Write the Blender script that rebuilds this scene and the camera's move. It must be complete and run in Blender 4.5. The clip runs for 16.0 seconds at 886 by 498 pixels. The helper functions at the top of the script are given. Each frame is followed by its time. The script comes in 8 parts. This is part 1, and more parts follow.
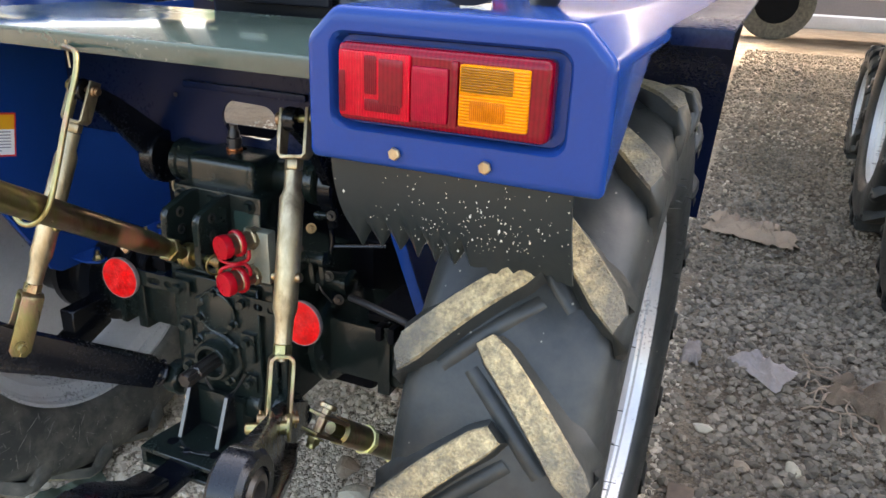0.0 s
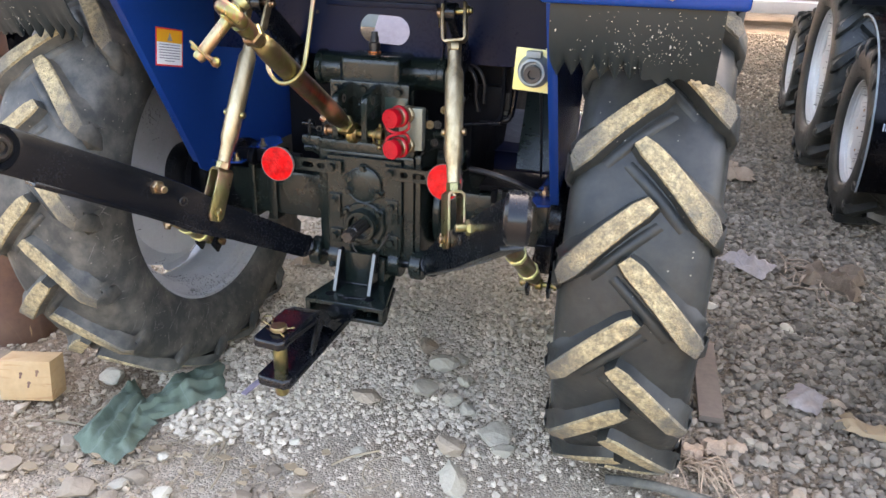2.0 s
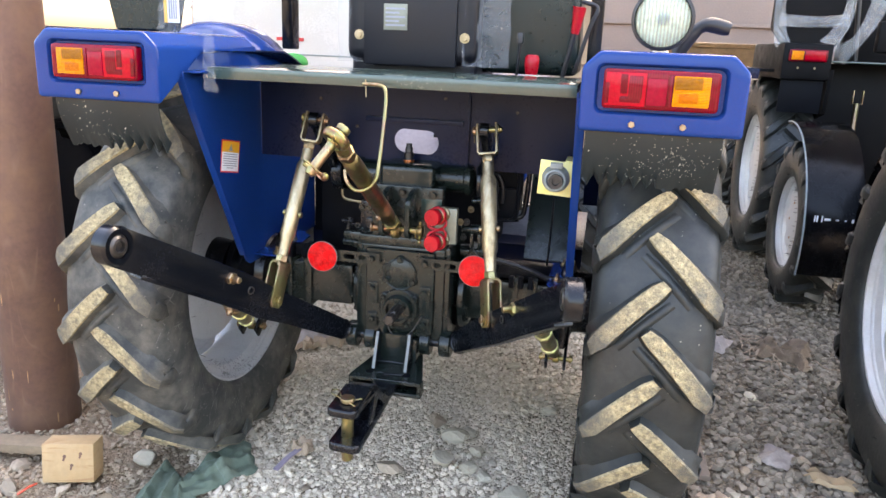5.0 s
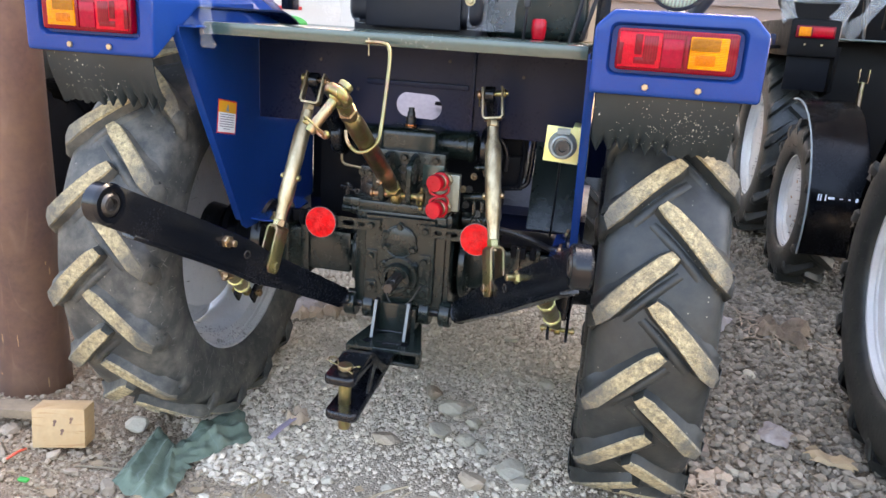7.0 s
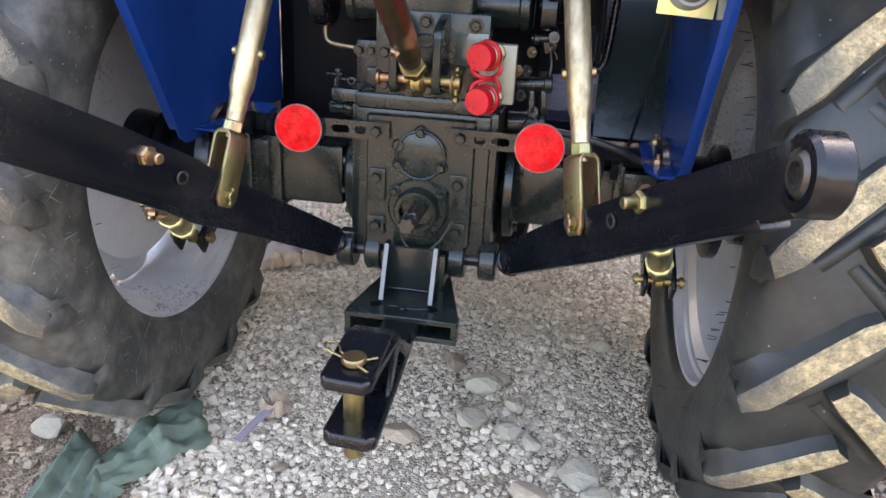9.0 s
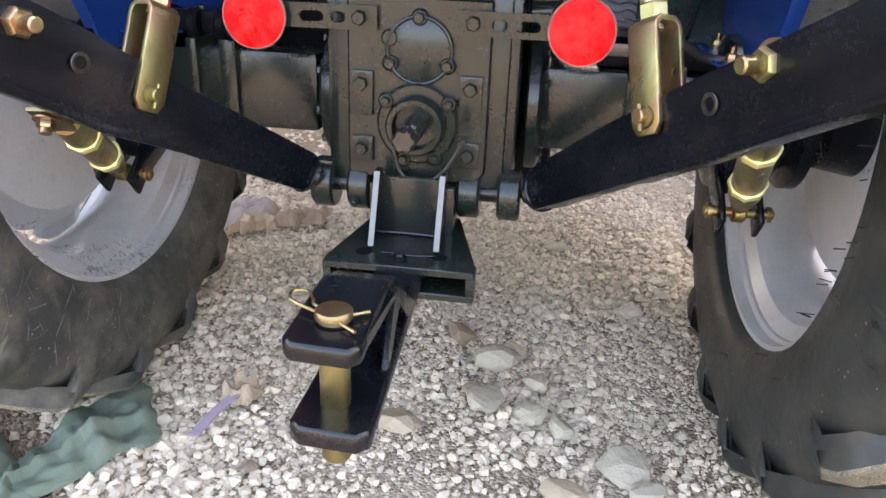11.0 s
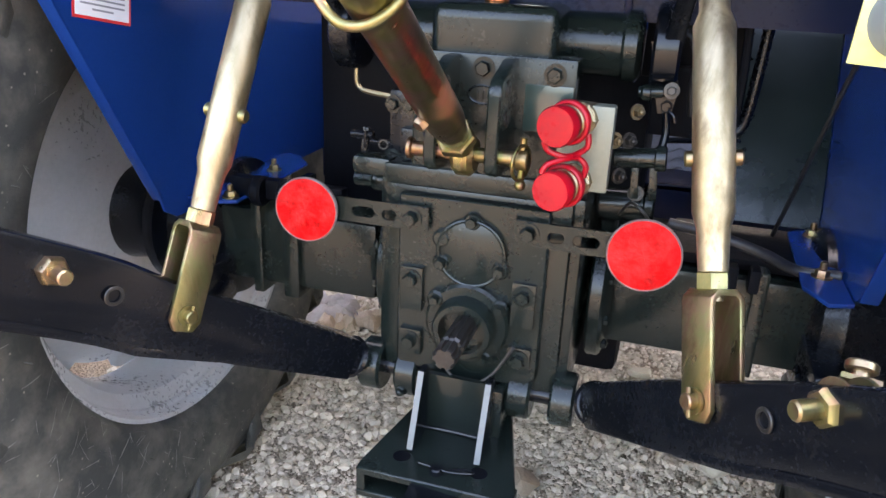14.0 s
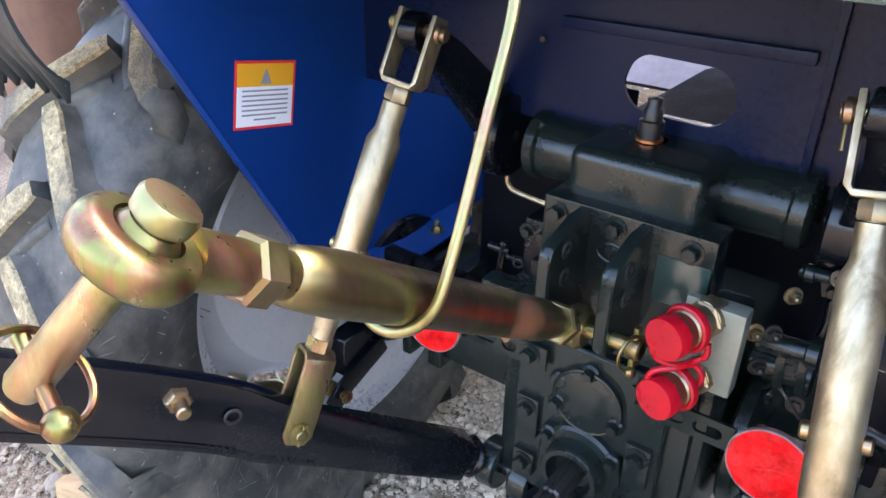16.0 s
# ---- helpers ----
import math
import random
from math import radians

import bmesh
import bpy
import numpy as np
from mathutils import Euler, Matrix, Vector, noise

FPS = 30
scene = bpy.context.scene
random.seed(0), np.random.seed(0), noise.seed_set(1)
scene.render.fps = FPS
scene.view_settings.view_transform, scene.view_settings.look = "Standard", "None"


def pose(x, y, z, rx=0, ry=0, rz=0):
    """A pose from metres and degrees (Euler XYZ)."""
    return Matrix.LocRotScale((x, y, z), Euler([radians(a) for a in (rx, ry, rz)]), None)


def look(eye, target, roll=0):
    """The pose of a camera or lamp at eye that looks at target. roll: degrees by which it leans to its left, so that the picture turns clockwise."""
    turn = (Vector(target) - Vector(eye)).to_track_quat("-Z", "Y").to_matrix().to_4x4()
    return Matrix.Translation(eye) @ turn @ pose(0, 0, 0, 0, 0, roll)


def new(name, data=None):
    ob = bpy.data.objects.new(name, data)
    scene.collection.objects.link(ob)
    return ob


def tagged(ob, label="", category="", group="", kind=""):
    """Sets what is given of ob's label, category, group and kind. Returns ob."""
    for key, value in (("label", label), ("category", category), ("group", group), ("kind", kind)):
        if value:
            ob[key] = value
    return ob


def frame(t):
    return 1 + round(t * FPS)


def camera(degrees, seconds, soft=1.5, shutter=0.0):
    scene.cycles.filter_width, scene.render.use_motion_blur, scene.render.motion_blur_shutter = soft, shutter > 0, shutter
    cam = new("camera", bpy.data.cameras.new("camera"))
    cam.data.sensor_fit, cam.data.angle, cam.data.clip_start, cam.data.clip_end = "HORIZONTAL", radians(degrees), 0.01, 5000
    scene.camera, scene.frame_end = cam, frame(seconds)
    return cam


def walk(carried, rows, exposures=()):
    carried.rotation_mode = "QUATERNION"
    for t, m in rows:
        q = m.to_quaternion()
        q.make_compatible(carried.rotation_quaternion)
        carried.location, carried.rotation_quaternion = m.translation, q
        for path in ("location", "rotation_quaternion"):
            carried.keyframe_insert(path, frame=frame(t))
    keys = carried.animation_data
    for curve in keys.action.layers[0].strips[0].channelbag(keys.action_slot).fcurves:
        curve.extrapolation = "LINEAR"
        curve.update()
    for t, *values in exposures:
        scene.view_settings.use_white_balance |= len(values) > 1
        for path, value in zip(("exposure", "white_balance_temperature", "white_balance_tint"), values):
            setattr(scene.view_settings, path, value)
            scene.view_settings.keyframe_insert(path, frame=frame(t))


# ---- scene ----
cam = camera(61.8, 16.0)
# seconds, stops, kelvin, tint: the clip's camera adjusts itself as the yard leaves the picture
GRADE = [(0, 3.46, 7400, 12), (1, 3.60, 7450, 14), (2.5, 3.76, 7450, 17), (6.5, 3.72, 7350, 15), (8, 3.80, 7250, 17), (9.5, 3.92, 7500, 19), (12, 4.24, 7950, 19), (13, 4.23, 7400, 17), (14, 4.15, 7350, 18), (14.5, 4.08, 6600, 17), (15.5, 4.00, 6600, 17), (16, 3.92, 6500, 17)]
PATH = [
    (0, (0.997, 0.159, 1.488), (0.285, 1.87, 0.736), 2.3),
    (0.5, (0.995, 0.005, 1.453), (0.318, 1.727, 0.692), 2.2),
    (0.7, (0.999, 0.018, 1.467), (0.286, 1.712, 0.678), 3.1),
    (1, (0.913, -0.163, 1.415), (0.294, 1.579, 0.65), 2.0),
    (1.5, (0.824, -0.346, 1.383), (0.245, 1.408, 0.616), 1.8),
    (2, (0.765, -0.465, 1.337), (0.228, 1.308, 0.585), 1.6),
    (2.5, (0.721, -0.582, 1.314), (0.217, 1.213, 0.59), 1.4),
    (3, (0.679, -0.719, 1.326), (0.205, 1.102, 0.648), 1.5),
    (3.5, (0.604, -0.777, 1.359), (0.164, 1.072, 0.737), 1.7),
    (4, (0.578, -0.807, 1.405), (0.164, 1.071, 0.854), 1.9),
    (4.2, (0.574, -0.811, 1.42), (0.17, 1.076, 0.896), 2.0),
    (6.3, (0.581, -0.775, 1.408), (0.187, 1.113, 0.878), 3.3),
    (6.5, (0.577, -0.772, 1.397), (0.187, 1.112, 0.85), 3.5),
    (7, (0.551, -0.765, 1.377), (0.177, 1.111, 0.794), 3.6),
    (7.5, (0.499, -0.728, 1.355), (0.143, 1.14, 0.733), 3.6),
    (8, (0.423, -0.588, 1.281), (0.093, 1.269, 0.614), 3.6),
    (8.5, (0.341, -0.333, 1.189), (0.047, 1.517, 0.488), 3.3),
    (9, (0.278, -0.117, 1.119), (0.0, 1.72, 0.378), 3.0),
    (9.5, (0.22, 0.015, 1.012), (-0.045, 1.841, 0.239), 2.8),
    (9.7, (0.209, 0.056, 0.952), (-0.059, 1.877, 0.169), 2.7),
    (11.8, (0.2, 0.226, 0.902), (-0.021, 2.057, 0.129), 2.1),
    (12, (0.207, 0.242, 0.93), (-0.024, 2.078, 0.172), 2.2),
    (12.5, (0.207, 0.254, 0.995), (-0.06, 2.096, 0.263), 2.4),
    (13, (0.22, 0.277, 1.046), (-0.101, 2.119, 0.336), 2.6),
    (13.5, (0.23, 0.311, 1.068), (-0.18, 2.139, 0.367), 2.6),
    (14, (0.248, 0.344, 1.123), (-0.283, 2.134, 0.405), 2.4),
    (14.5, (0.298, 0.39, 1.209), (-0.363, 2.114, 0.44), 2.3),
    (15, (0.315, 0.451, 1.289), (-0.483, 2.075, 0.437), 2.0),
    (15.5, (0.318, 0.519, 1.349), (-0.616, 2.04, 0.446), 1.5),
    (16, (0.314, 0.542, 1.386), (-0.734, 1.961, 0.444), 1.0),
]
walk(cam, [(t, look(eye, target, roll)) for t, eye, target, roll in PATH], GRADE)

# ---- world, sun, exposure ----
SUN_EL, SUN_AZ = 46.0, 20.0
world = bpy.data.worlds.new("world")
scene.world = world
world.use_nodes = True
wn = world.node_tree
sky = wn.nodes.new("ShaderNodeTexSky")
sky.sky_type, sky.sun_disc = "NISHITA", False
sky.sun_elevation, sky.sun_rotation = radians(SUN_EL), radians(SUN_AZ)
sky.air_density, sky.dust_density, sky.ozone_density = 1.0, 5.0, 0.6
wn.links.new(sky.outputs[0], wn.nodes["Background"].inputs[0])
wn.nodes["Background"].inputs[1].default_value = 0.15
sun = new("sun", bpy.data.lights.new("sun", "SUN"))
sun.data.energy, sun.data.angle, sun.data.color = 0.22, radians(0.6), (1.0, 0.95, 0.88)
az, el = radians(SUN_AZ), radians(SUN_EL)
sun_way = Vector((math.sin(az) * math.cos(el), math.cos(az) * math.cos(el), math.sin(el)))
sun.matrix_basis = look(sun_way * 50, (0, 0, 0))


# ---- materials ----
def material(name, base, rough=0.5, metal=0.0, vary=0.25, scale=6.0, fine=60.0, bump=0.1, bump_size=0.002,
             coat=0.0, spec=0.5, tint=None, tint_amount=0.0, tint_scale=3.0, island=0.0, per_object=0.0, rough_vary=0.12):
    """A painted, cast, rubber or metal surface: colour varied at two scales, uneven gloss, fine relief."""
    m = bpy.data.materials.new(name)
    m.use_nodes = True
    nt = m.node_tree
    n, l = nt.nodes, nt.links
    bsdf = n["Principled BSDF"]
    co = n.new("ShaderNodeTexCoord")
    big, small = n.new("ShaderNodeTexNoise"), n.new("ShaderNodeTexNoise")
    big.inputs["Scale"].default_value, big.inputs["Detail"].default_value = scale, 6
    small.inputs["Scale"].default_value, small.inputs["Detail"].default_value = fine, 4
    l.new(co.outputs["Object"], big.inputs["Vector"])
    l.new(co.outputs["Object"], small.inputs["Vector"])
    both = n.new("ShaderNodeMath")
    both.operation = "MULTIPLY_ADD"
    both.inputs[1].default_value = 0.4
    l.new(small.outputs["Fac"], both.inputs[0])
    half = n.new("ShaderNodeMath")
    half.operation = "MULTIPLY"
    half.inputs[1].default_value = 0.6
    l.new(big.outputs["Fac"], half.inputs[0])
    l.new(half.outputs[0], both.inputs[2])
    last = both.outputs[0]
    if island or per_object:
        src = n.new("ShaderNodeNewGeometry").outputs["Random Per Island"] if island else n.new("ShaderNodeObjectInfo").outputs["Random"]
        mixn = n.new("ShaderNodeMix")
        mixn.inputs["Factor"].default_value = island or per_object
        l.new(last, mixn.inputs["A"])
        l.new(src, mixn.inputs["B"])
        last = mixn.outputs["Result"]
    ramp = n.new("ShaderNodeValToRGB")
    ramp.color_ramp.elements[0].position, ramp.color_ramp.elements[1].position = (0.05, 0.95) if island else (0.3, 0.7)
    ramp.color_ramp.elements[0].color = (*[c * (1 - vary) for c in base], 1)
    ramp.color_ramp.elements[1].color = (*[min(1, c * (1 + vary)) for c in base], 1)
    l.new(last, ramp.inputs[0])
    colour = ramp.outputs[0]
    if tint:
        third = n.new("ShaderNodeTexNoise")
        third.inputs["Scale"].default_value, third.inputs["Detail"].default_value = tint_scale, 8
        third.inputs["Roughness"].default_value = 0.65
        l.new(co.outputs["Object"], third.inputs["Vector"])
        gate = n.new("ShaderNodeMapRange")
        gate.inputs["From Min"].default_value, gate.inputs["From Max"].default_value = 0.42, 0.68
        gate.inputs["To Max"].default_value = tint_amount
        l.new(third.outputs["Fac"], gate.inputs["Value"])
        over = n.new("ShaderNodeMix")
        over.data_type = "RGBA"
        l.new(gate.outputs[0], over.inputs["Factor"])
        l.new(colour, over.inputs["A"])
        over.inputs["B"].default_value = (*tint, 1)
        colour = over.outputs["Result"]
    l.new(colour, bsdf.inputs["Base Color"])
    rr = n.new("ShaderNodeMapRange")
    rr.inputs["From Min"].default_value, rr.inputs["From Max"].default_value = 0.3, 0.7
    rr.inputs["To Min"].default_value, rr.inputs["To Max"].default_value = max(0.03, rough - rough_vary), min(1, rough + rough_vary)
    l.new(both.outputs[0], rr.inputs["Value"])
    l.new(rr.outputs[0], bsdf.inputs["Roughness"])
    bsdf.inputs["Metallic"].default_value = metal
    bsdf.inputs["Specular IOR Level"].default_value = spec
    bsdf.inputs["Coat Weight"].default_value = coat
    bsdf.inputs["Coat Roughness"].default_value = 0.08
    if bump:
        bp = n.new("ShaderNodeBump")
        bp.inputs["Strength"].default_value, bp.inputs["Distance"].default_value = bump, bump_size
        l.new(small.outputs["Fac"], bp.inputs["Height"])
        l.new(bp.outputs[0], bsdf.inputs["Normal"])
    return m


def iridescent(name, colours, rough=0.28, scale=9.0, fine=90.0, scratch=0.15, dull=0.0):
    """Yellow-chromated zinc: a dull film whose hue drifts through the given colours, rubbed bright in streaks."""
    m = material(name, colours[0], rough, 1.0, 0.12, scale, fine, scratch, 0.001)
    nt = m.node_tree
    n, l = nt.nodes, nt.links
    bsdf = n["Principled BSDF"]
    co = n.new("ShaderNodeTexCoord")

    def clouds(size, detail, stretch=(1, 1, 1), twist=0.8):
        mp = n.new("ShaderNodeMapping")
        mp.inputs["Scale"].default_value = stretch
        l.new(co.outputs["Object"], mp.inputs["Vector"])
        noi = n.new("ShaderNodeTexNoise")
        noi.inputs["Scale"].default_value, noi.inputs["Detail"].default_value, noi.inputs["Distortion"].default_value = size, detail, twist
        noi.inputs["Roughness"].default_value = 0.62
        l.new(mp.outputs[0], noi.inputs["Vector"])
        return noi.outputs["Fac"]

    def spread(value, lo, hi, a, b):
        mr = n.new("ShaderNodeMapRange")
        for key, v in (("From Min", lo), ("From Max", hi), ("To Min", a), ("To Max", b)):
            mr.inputs[key].default_value = v
        l.new(value, mr.inputs["Value"])
        return mr.outputs[0]

    def layer(fac, base, over):
        mix = n.new("ShaderNodeMix")
        mix.data_type = "RGBA"
        l.new(fac, mix.inputs["Factor"])
        l.new(base, mix.inputs["A"])
        mix.inputs["B"].default_value = (*over, 1)
        return mix.outputs["Result"]

    ramp = n.new("ShaderNodeValToRGB")
    els = ramp.color_ramp.elements
    els[0].position, els[1].position = 0.34, 0.68
    els[0].color, els[1].color = (*colours[0], 1), (*colours[-1], 1)
    for i, c in enumerate(colours[1:-1]):
        e = els.new(0.34 + 0.34 * (i + 1) / (len(colours) - 1))
        e.color = (*c, 1)
    l.new(clouds(scale, 6, (1, 1, 0.45), 0.25), ramp.inputs[0])
    mean = [sum(c[k] for c in colours) / len(colours) for k in range(3)]
    streak = clouds(scale * 3.6, 5, (1, 1, 0.16), 0.15)
    colour = layer(spread(streak, 0.52, 0.70, 0, 0.55), ramp.outputs[0], [min(0.8, c * 1.25 + 0.03) for c in mean])
    colour = layer(spread(clouds(scale * 2.1, 7, (1, 1, 0.4), 0.3), 0.54, 0.68, 0, 0.65), colour, [mean[0] * 0.42, mean[1] * 0.36, mean[2] * 0.34])
    l.new(colour, bsdf.inputs["Base Color"])
    l.new(spread(clouds(scale * 1.6, 4, (1, 1, 0.5)), 0.35, 0.65, 0.85 - 0.30 * dull, 1.0 - 0.10 * dull), bsdf.inputs["Metallic"])
    l.new(spread(streak, 0.35, 0.68, rough + 0.10 + 0.08 * dull, rough - 0.04 * (1 - dull)), bsdf.inputs["Roughness"])
    return m


def ribbed(name, base, rough, freq, direction, strength, coat=0.2, trans=0.0):
    """Moulded lens plastic with fine ribs."""
    m = material(name, base, rough, 0, 0.3, 14, 120, 0, coat=coat, spec=0.12)
    nt = m.node_tree
    n, l = nt.nodes, nt.links
    co = n.new("ShaderNodeTexCoord")
    wave = n.new("ShaderNodeTexWave")
    wave.bands_direction = direction
    wave.inputs["Scale"].default_value, wave.inputs["Distortion"].default_value = freq, 0.2
    l.new(co.outputs["Object"], wave.inputs["Vector"])
    bp = n.new("ShaderNodeBump")
    bp.inputs["Strength"].default_value, bp.inputs["Distance"].default_value = strength, 0.003
    shade = n.new("ShaderNodeMix")
    shade.data_type, shade.blend_type = "RGBA", "MULTIPLY"
    rib = n.new("ShaderNodeMapRange")
    rib.inputs["To Min"].default_value, rib.inputs["To Max"].default_value = 0.0, 0.55
    l.new(wave.outputs["Fac"], rib.inputs["Value"])
    l.new(rib.outputs[0], shade.inputs["Factor"])
    l.new(n["Principled BSDF"].inputs["Base Color"].links[0].from_socket, shade.inputs["A"])
    shade.inputs["B"].default_value = (0.55, 0.35, 0.35, 1)
    l.new(shade.outputs["Result"], n["Principled BSDF"].inputs["Base Color"])
    l.new(wave.outputs["Fac"], bp.inputs["Height"])
    l.new(bp.outputs[0], n["Principled BSDF"].inputs["Normal"])
    n["Principled BSDF"].inputs["Transmission Weight"].default_value = trans
    return m


M = {}
M["blue"] = material("blue_paint", (0.0045, 0.0300, 0.150), 0.20, 0, 0.06, 3, 220, 0.015, 0.0004, coat=0.15, spec=0.14, rough_vary=0.04, tint=(0.010, 0.038, 0.15), tint_amount=0.15)
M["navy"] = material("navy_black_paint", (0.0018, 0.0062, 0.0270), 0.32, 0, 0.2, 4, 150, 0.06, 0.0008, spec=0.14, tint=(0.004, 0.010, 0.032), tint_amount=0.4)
M["black"] = material("black_gloss_paint", (0.0026, 0.0034, 0.0050), 0.24, 0, 0.2, 7, 180, 0.05, 0.001, spec=0.30, coat=0.08, tint=(0.008, 0.009, 0.012), tint_amount=0.2, tint_scale=7)
# flat near-black: the deep shade between the parts, put into the colour
M["shade_black"] = material("flat_shade_black", (0.0028, 0.0034, 0.005), 0.5, 0, 0.4, 14, 120, 0.3, 0.0015, spec=0.07)
M["cast"] = material("cast_iron_black_green_paint", (0.0078, 0.0122, 0.0102), 0.25, 0, 0.12, 12, 190, 0.10, 0.0013, spec=0.30, coat=0.15, rough_vary=0.04, tint=(0.0125, 0.0180, 0.0155), tint_amount=0.3, tint_scale=9)
M["steel_edge"] = material("bare_cut_steel", (0.15, 0.155, 0.15), 0.5, 0.2, 0.2, 30, 200, 0.2, 0.001)
M["shelf"] = material("dark_green_grey_paint", (0.020, 0.043, 0.035), 0.2, 0, 0.15, 3, 120, 0.05, 0.0008, coat=0.45, tint=(0.06, 0.075, 0.07), tint_amount=0.25)
M["olive"] = material("olive_black_paint", (0.0042, 0.0100, 0.0086), 0.30, 0, 0.25, 5, 60, 0.03, 0.001, spec=0.3, coat=0.08, tint=(0.0085, 0.0165, 0.0135), tint_amount=0.5, tint_scale=4)
M["zinc"] = iridescent("yellow_zinc", [(0.31, 0.245, 0.110), (0.25, 0.235, 0.100), (0.31, 0.185, 0.115), (0.39, 0.33, 0.175)], 0.30, 19)
M["zinc_pale"] = iridescent("pale_zinc", [(0.35, 0.275, 0.165), (0.28, 0.225, 0.13), (0.43, 0.35, 0.22), (0.21, 0.14, 0.08)], 0.32, 15, dull=0.55)
M["zinc_brown"] = iridescent("brown_zinc", [(0.185, 0.135, 0.075), (0.22, 0.14, 0.09), (0.19, 0.17, 0.07), (0.24, 0.15, 0.11)], 0.31, 14)
M["zinc_pink"] = iridescent("pinkish_zinc", [(0.25, 0.15, 0.055), (0.24, 0.11, 0.075), (0.19, 0.19, 0.06), (0.27, 0.175, 0.085), (0.18, 0.20, 0.09)], 0.29, 22)


def stain(name, source, centre, radius, colour):
    """A copy of the metal with one smeared patch of paint on it."""
    m = source.copy()
    m.name = name
    nt = m.node_tree
    n, l = nt.nodes, nt.links
    bsdf = n["Principled BSDF"]
    co = n.new("ShaderNodeTexCoord")
    dist = n.new("ShaderNodeVectorMath")
    dist.operation = "DISTANCE"
    dist.inputs[1].default_value = centre
    l.new(co.outputs["Object"], dist.inputs[0])
    noi = n.new("ShaderNodeTexNoise")
    noi.inputs["Scale"].default_value, noi.inputs["Detail"].default_value = 45, 6
    l.new(co.outputs["Object"], noi.inputs["Vector"])
    wob = n.new("ShaderNodeMath")
    wob.operation = "MULTIPLY_ADD"
    wob.inputs[1].default_value = radius * 1.3
    l.new(noi.outputs["Fac"], wob.inputs[0])
    l.new(dist.outputs["Value"], wob.inputs[2])
    gate = n.new("ShaderNodeMapRange")
    gate.inputs["From Min"].default_value, gate.inputs["From Max"].default_value = radius * 1.65, radius * 1.25
    gate.inputs["To Max"].default_value = 0.5
    l.new(wob.outputs[0], gate.inputs["Value"])
    mix = n.new("ShaderNodeMix")
    mix.data_type = "RGBA"
    l.new(gate.outputs[0], mix.inputs["Factor"])
    l.new(bsdf.inputs["Base Color"].links[0].from_socket, mix.inputs["A"])
    mix.inputs["B"].default_value = (*colour, 1)
    l.new(mix.outputs["Result"], bsdf.inputs["Base Color"])
    flip = n.new("ShaderNodeMath")
    flip.operation = "SUBTRACT"
    flip.inputs[0].default_value = 1.0
    l.new(gate.outputs[0], flip.inputs[1])
    l.new(flip.outputs[0], bsdf.inputs["Metallic"])
    return m


M["zinc_stained"] = stain("brown_zinc_red_smear", M["zinc_brown"], (0.046, 1.055, 1.0), 0.034, (0.32, 0.07, 0.035))
M["chrome"] = material("bright_steel", (0.6, 0.6, 0.6), 0.2, 1.0, 0.1, 20, 150, 0.05, 0.001)
M["spline"] = material("oily_steel", (0.055, 0.05, 0.045), 0.35, 0.7, 0.4, 25, 140, 0.2, 0.001)
M["rubber"] = material("tyre_rubber", (0.0185, 0.0210, 0.0200), 0.42, 0, 0.3, 5, 55, 0.3, 0.0025, spec=0.32, tint=(0.075, 0.072, 0.058), tint_amount=0.32, tint_scale=13)
# left tyre: dust, plus the haze on that side put into the paler colour
M["rubber_haze_dust"] = material("hazy_dusty_tyre_rubber", (0.036, 0.038, 0.035), 0.6, 0, 0.3, 5, 55, 0.4, 0.0025, spec=0.35, tint=(0.14, 0.13, 0.105), tint_amount=0.75, tint_scale=11)
M["mud"] = material("dried_mud_on_lug", (0.40, 0.32, 0.175), 0.95, 0, 0.6, 60, 230, 1.0, 0.007, tint=(0.10, 0.092, 0.065), tint_amount=0.75, tint_scale=85)
M["lug_dust"] = material("dusty_grey_hose", (0.12, 0.112, 0.088), 0.8, 0, 0.4, 20, 110, 0.6, 0.004, tint=(0.04, 0.041, 0.04), tint_amount=0.8, tint_scale=14)
M["flap"] = material("mud_flap_rubber", (0.0055, 0.0115, 0.0135), 0.45, 0, 0.25, 8, 110, 0.15, 0.001, spec=0.35, tint=(0.02, 0.024, 0.023), tint_amount=0.4)
M["speck"] = material("mud_specks", (0.42, 0.40, 0.33), 0.9, 0, 0.3, 40, 200, 0.2)
M["rim"] = material("silver_rim_paint", (0.56, 0.56, 0.55), 0.34, 0.3, 0.10, 4, 120, 0.03, 0.0006, coat=0.2, tint=(0.20, 0.19, 0.18), tint_amount=0.35)
M["rim_white"] = material("pale_rim_paint", (0.62, 0.62, 0.60), 0.4, 0.2, 0.12, 5, 120, 0.1, 0.001, tint=(0.4, 0.37, 0.33), tint_amount=0.4)
M["red"] = material("red_plastic", (0.37, 0.003, 0.010), 0.30, 0, 0.2, 12, 90, 0.1, 0.001, spec=0.3, tint=(0.26, 0.004, 0.012), tint_amount=0.6, tint_scale=50)
M["reflector"] = material("red_reflector_face", (0.58, 0.0018, 0.003), 0.42, 0, 0.5, 45, 190, 0.6, 0.002, spec=0.12, tint=(0.72, 0.07, 0.06), tint_amount=0.35, tint_scale=36)
M["reflector_rim"] = material("grey_reflector_rim", (0.20, 0.17, 0.15), 0.55, 0, 0.5, 45, 120, 0.4, tint=(0.34, 0.05, 0.04), tint_amount=0.6, tint_scale=40)
M["lens_red"] = ribbed("red_lens", (0.40, 0.0004, 0.012), 0.12, 95, "X", 0.35, coat=0.12)
M["lens_red_plain"] = ribbed("red_reflex_lens", (0.25, 0.0003, 0.016), 0.10, 150, "X", 0.15, coat=0.12)
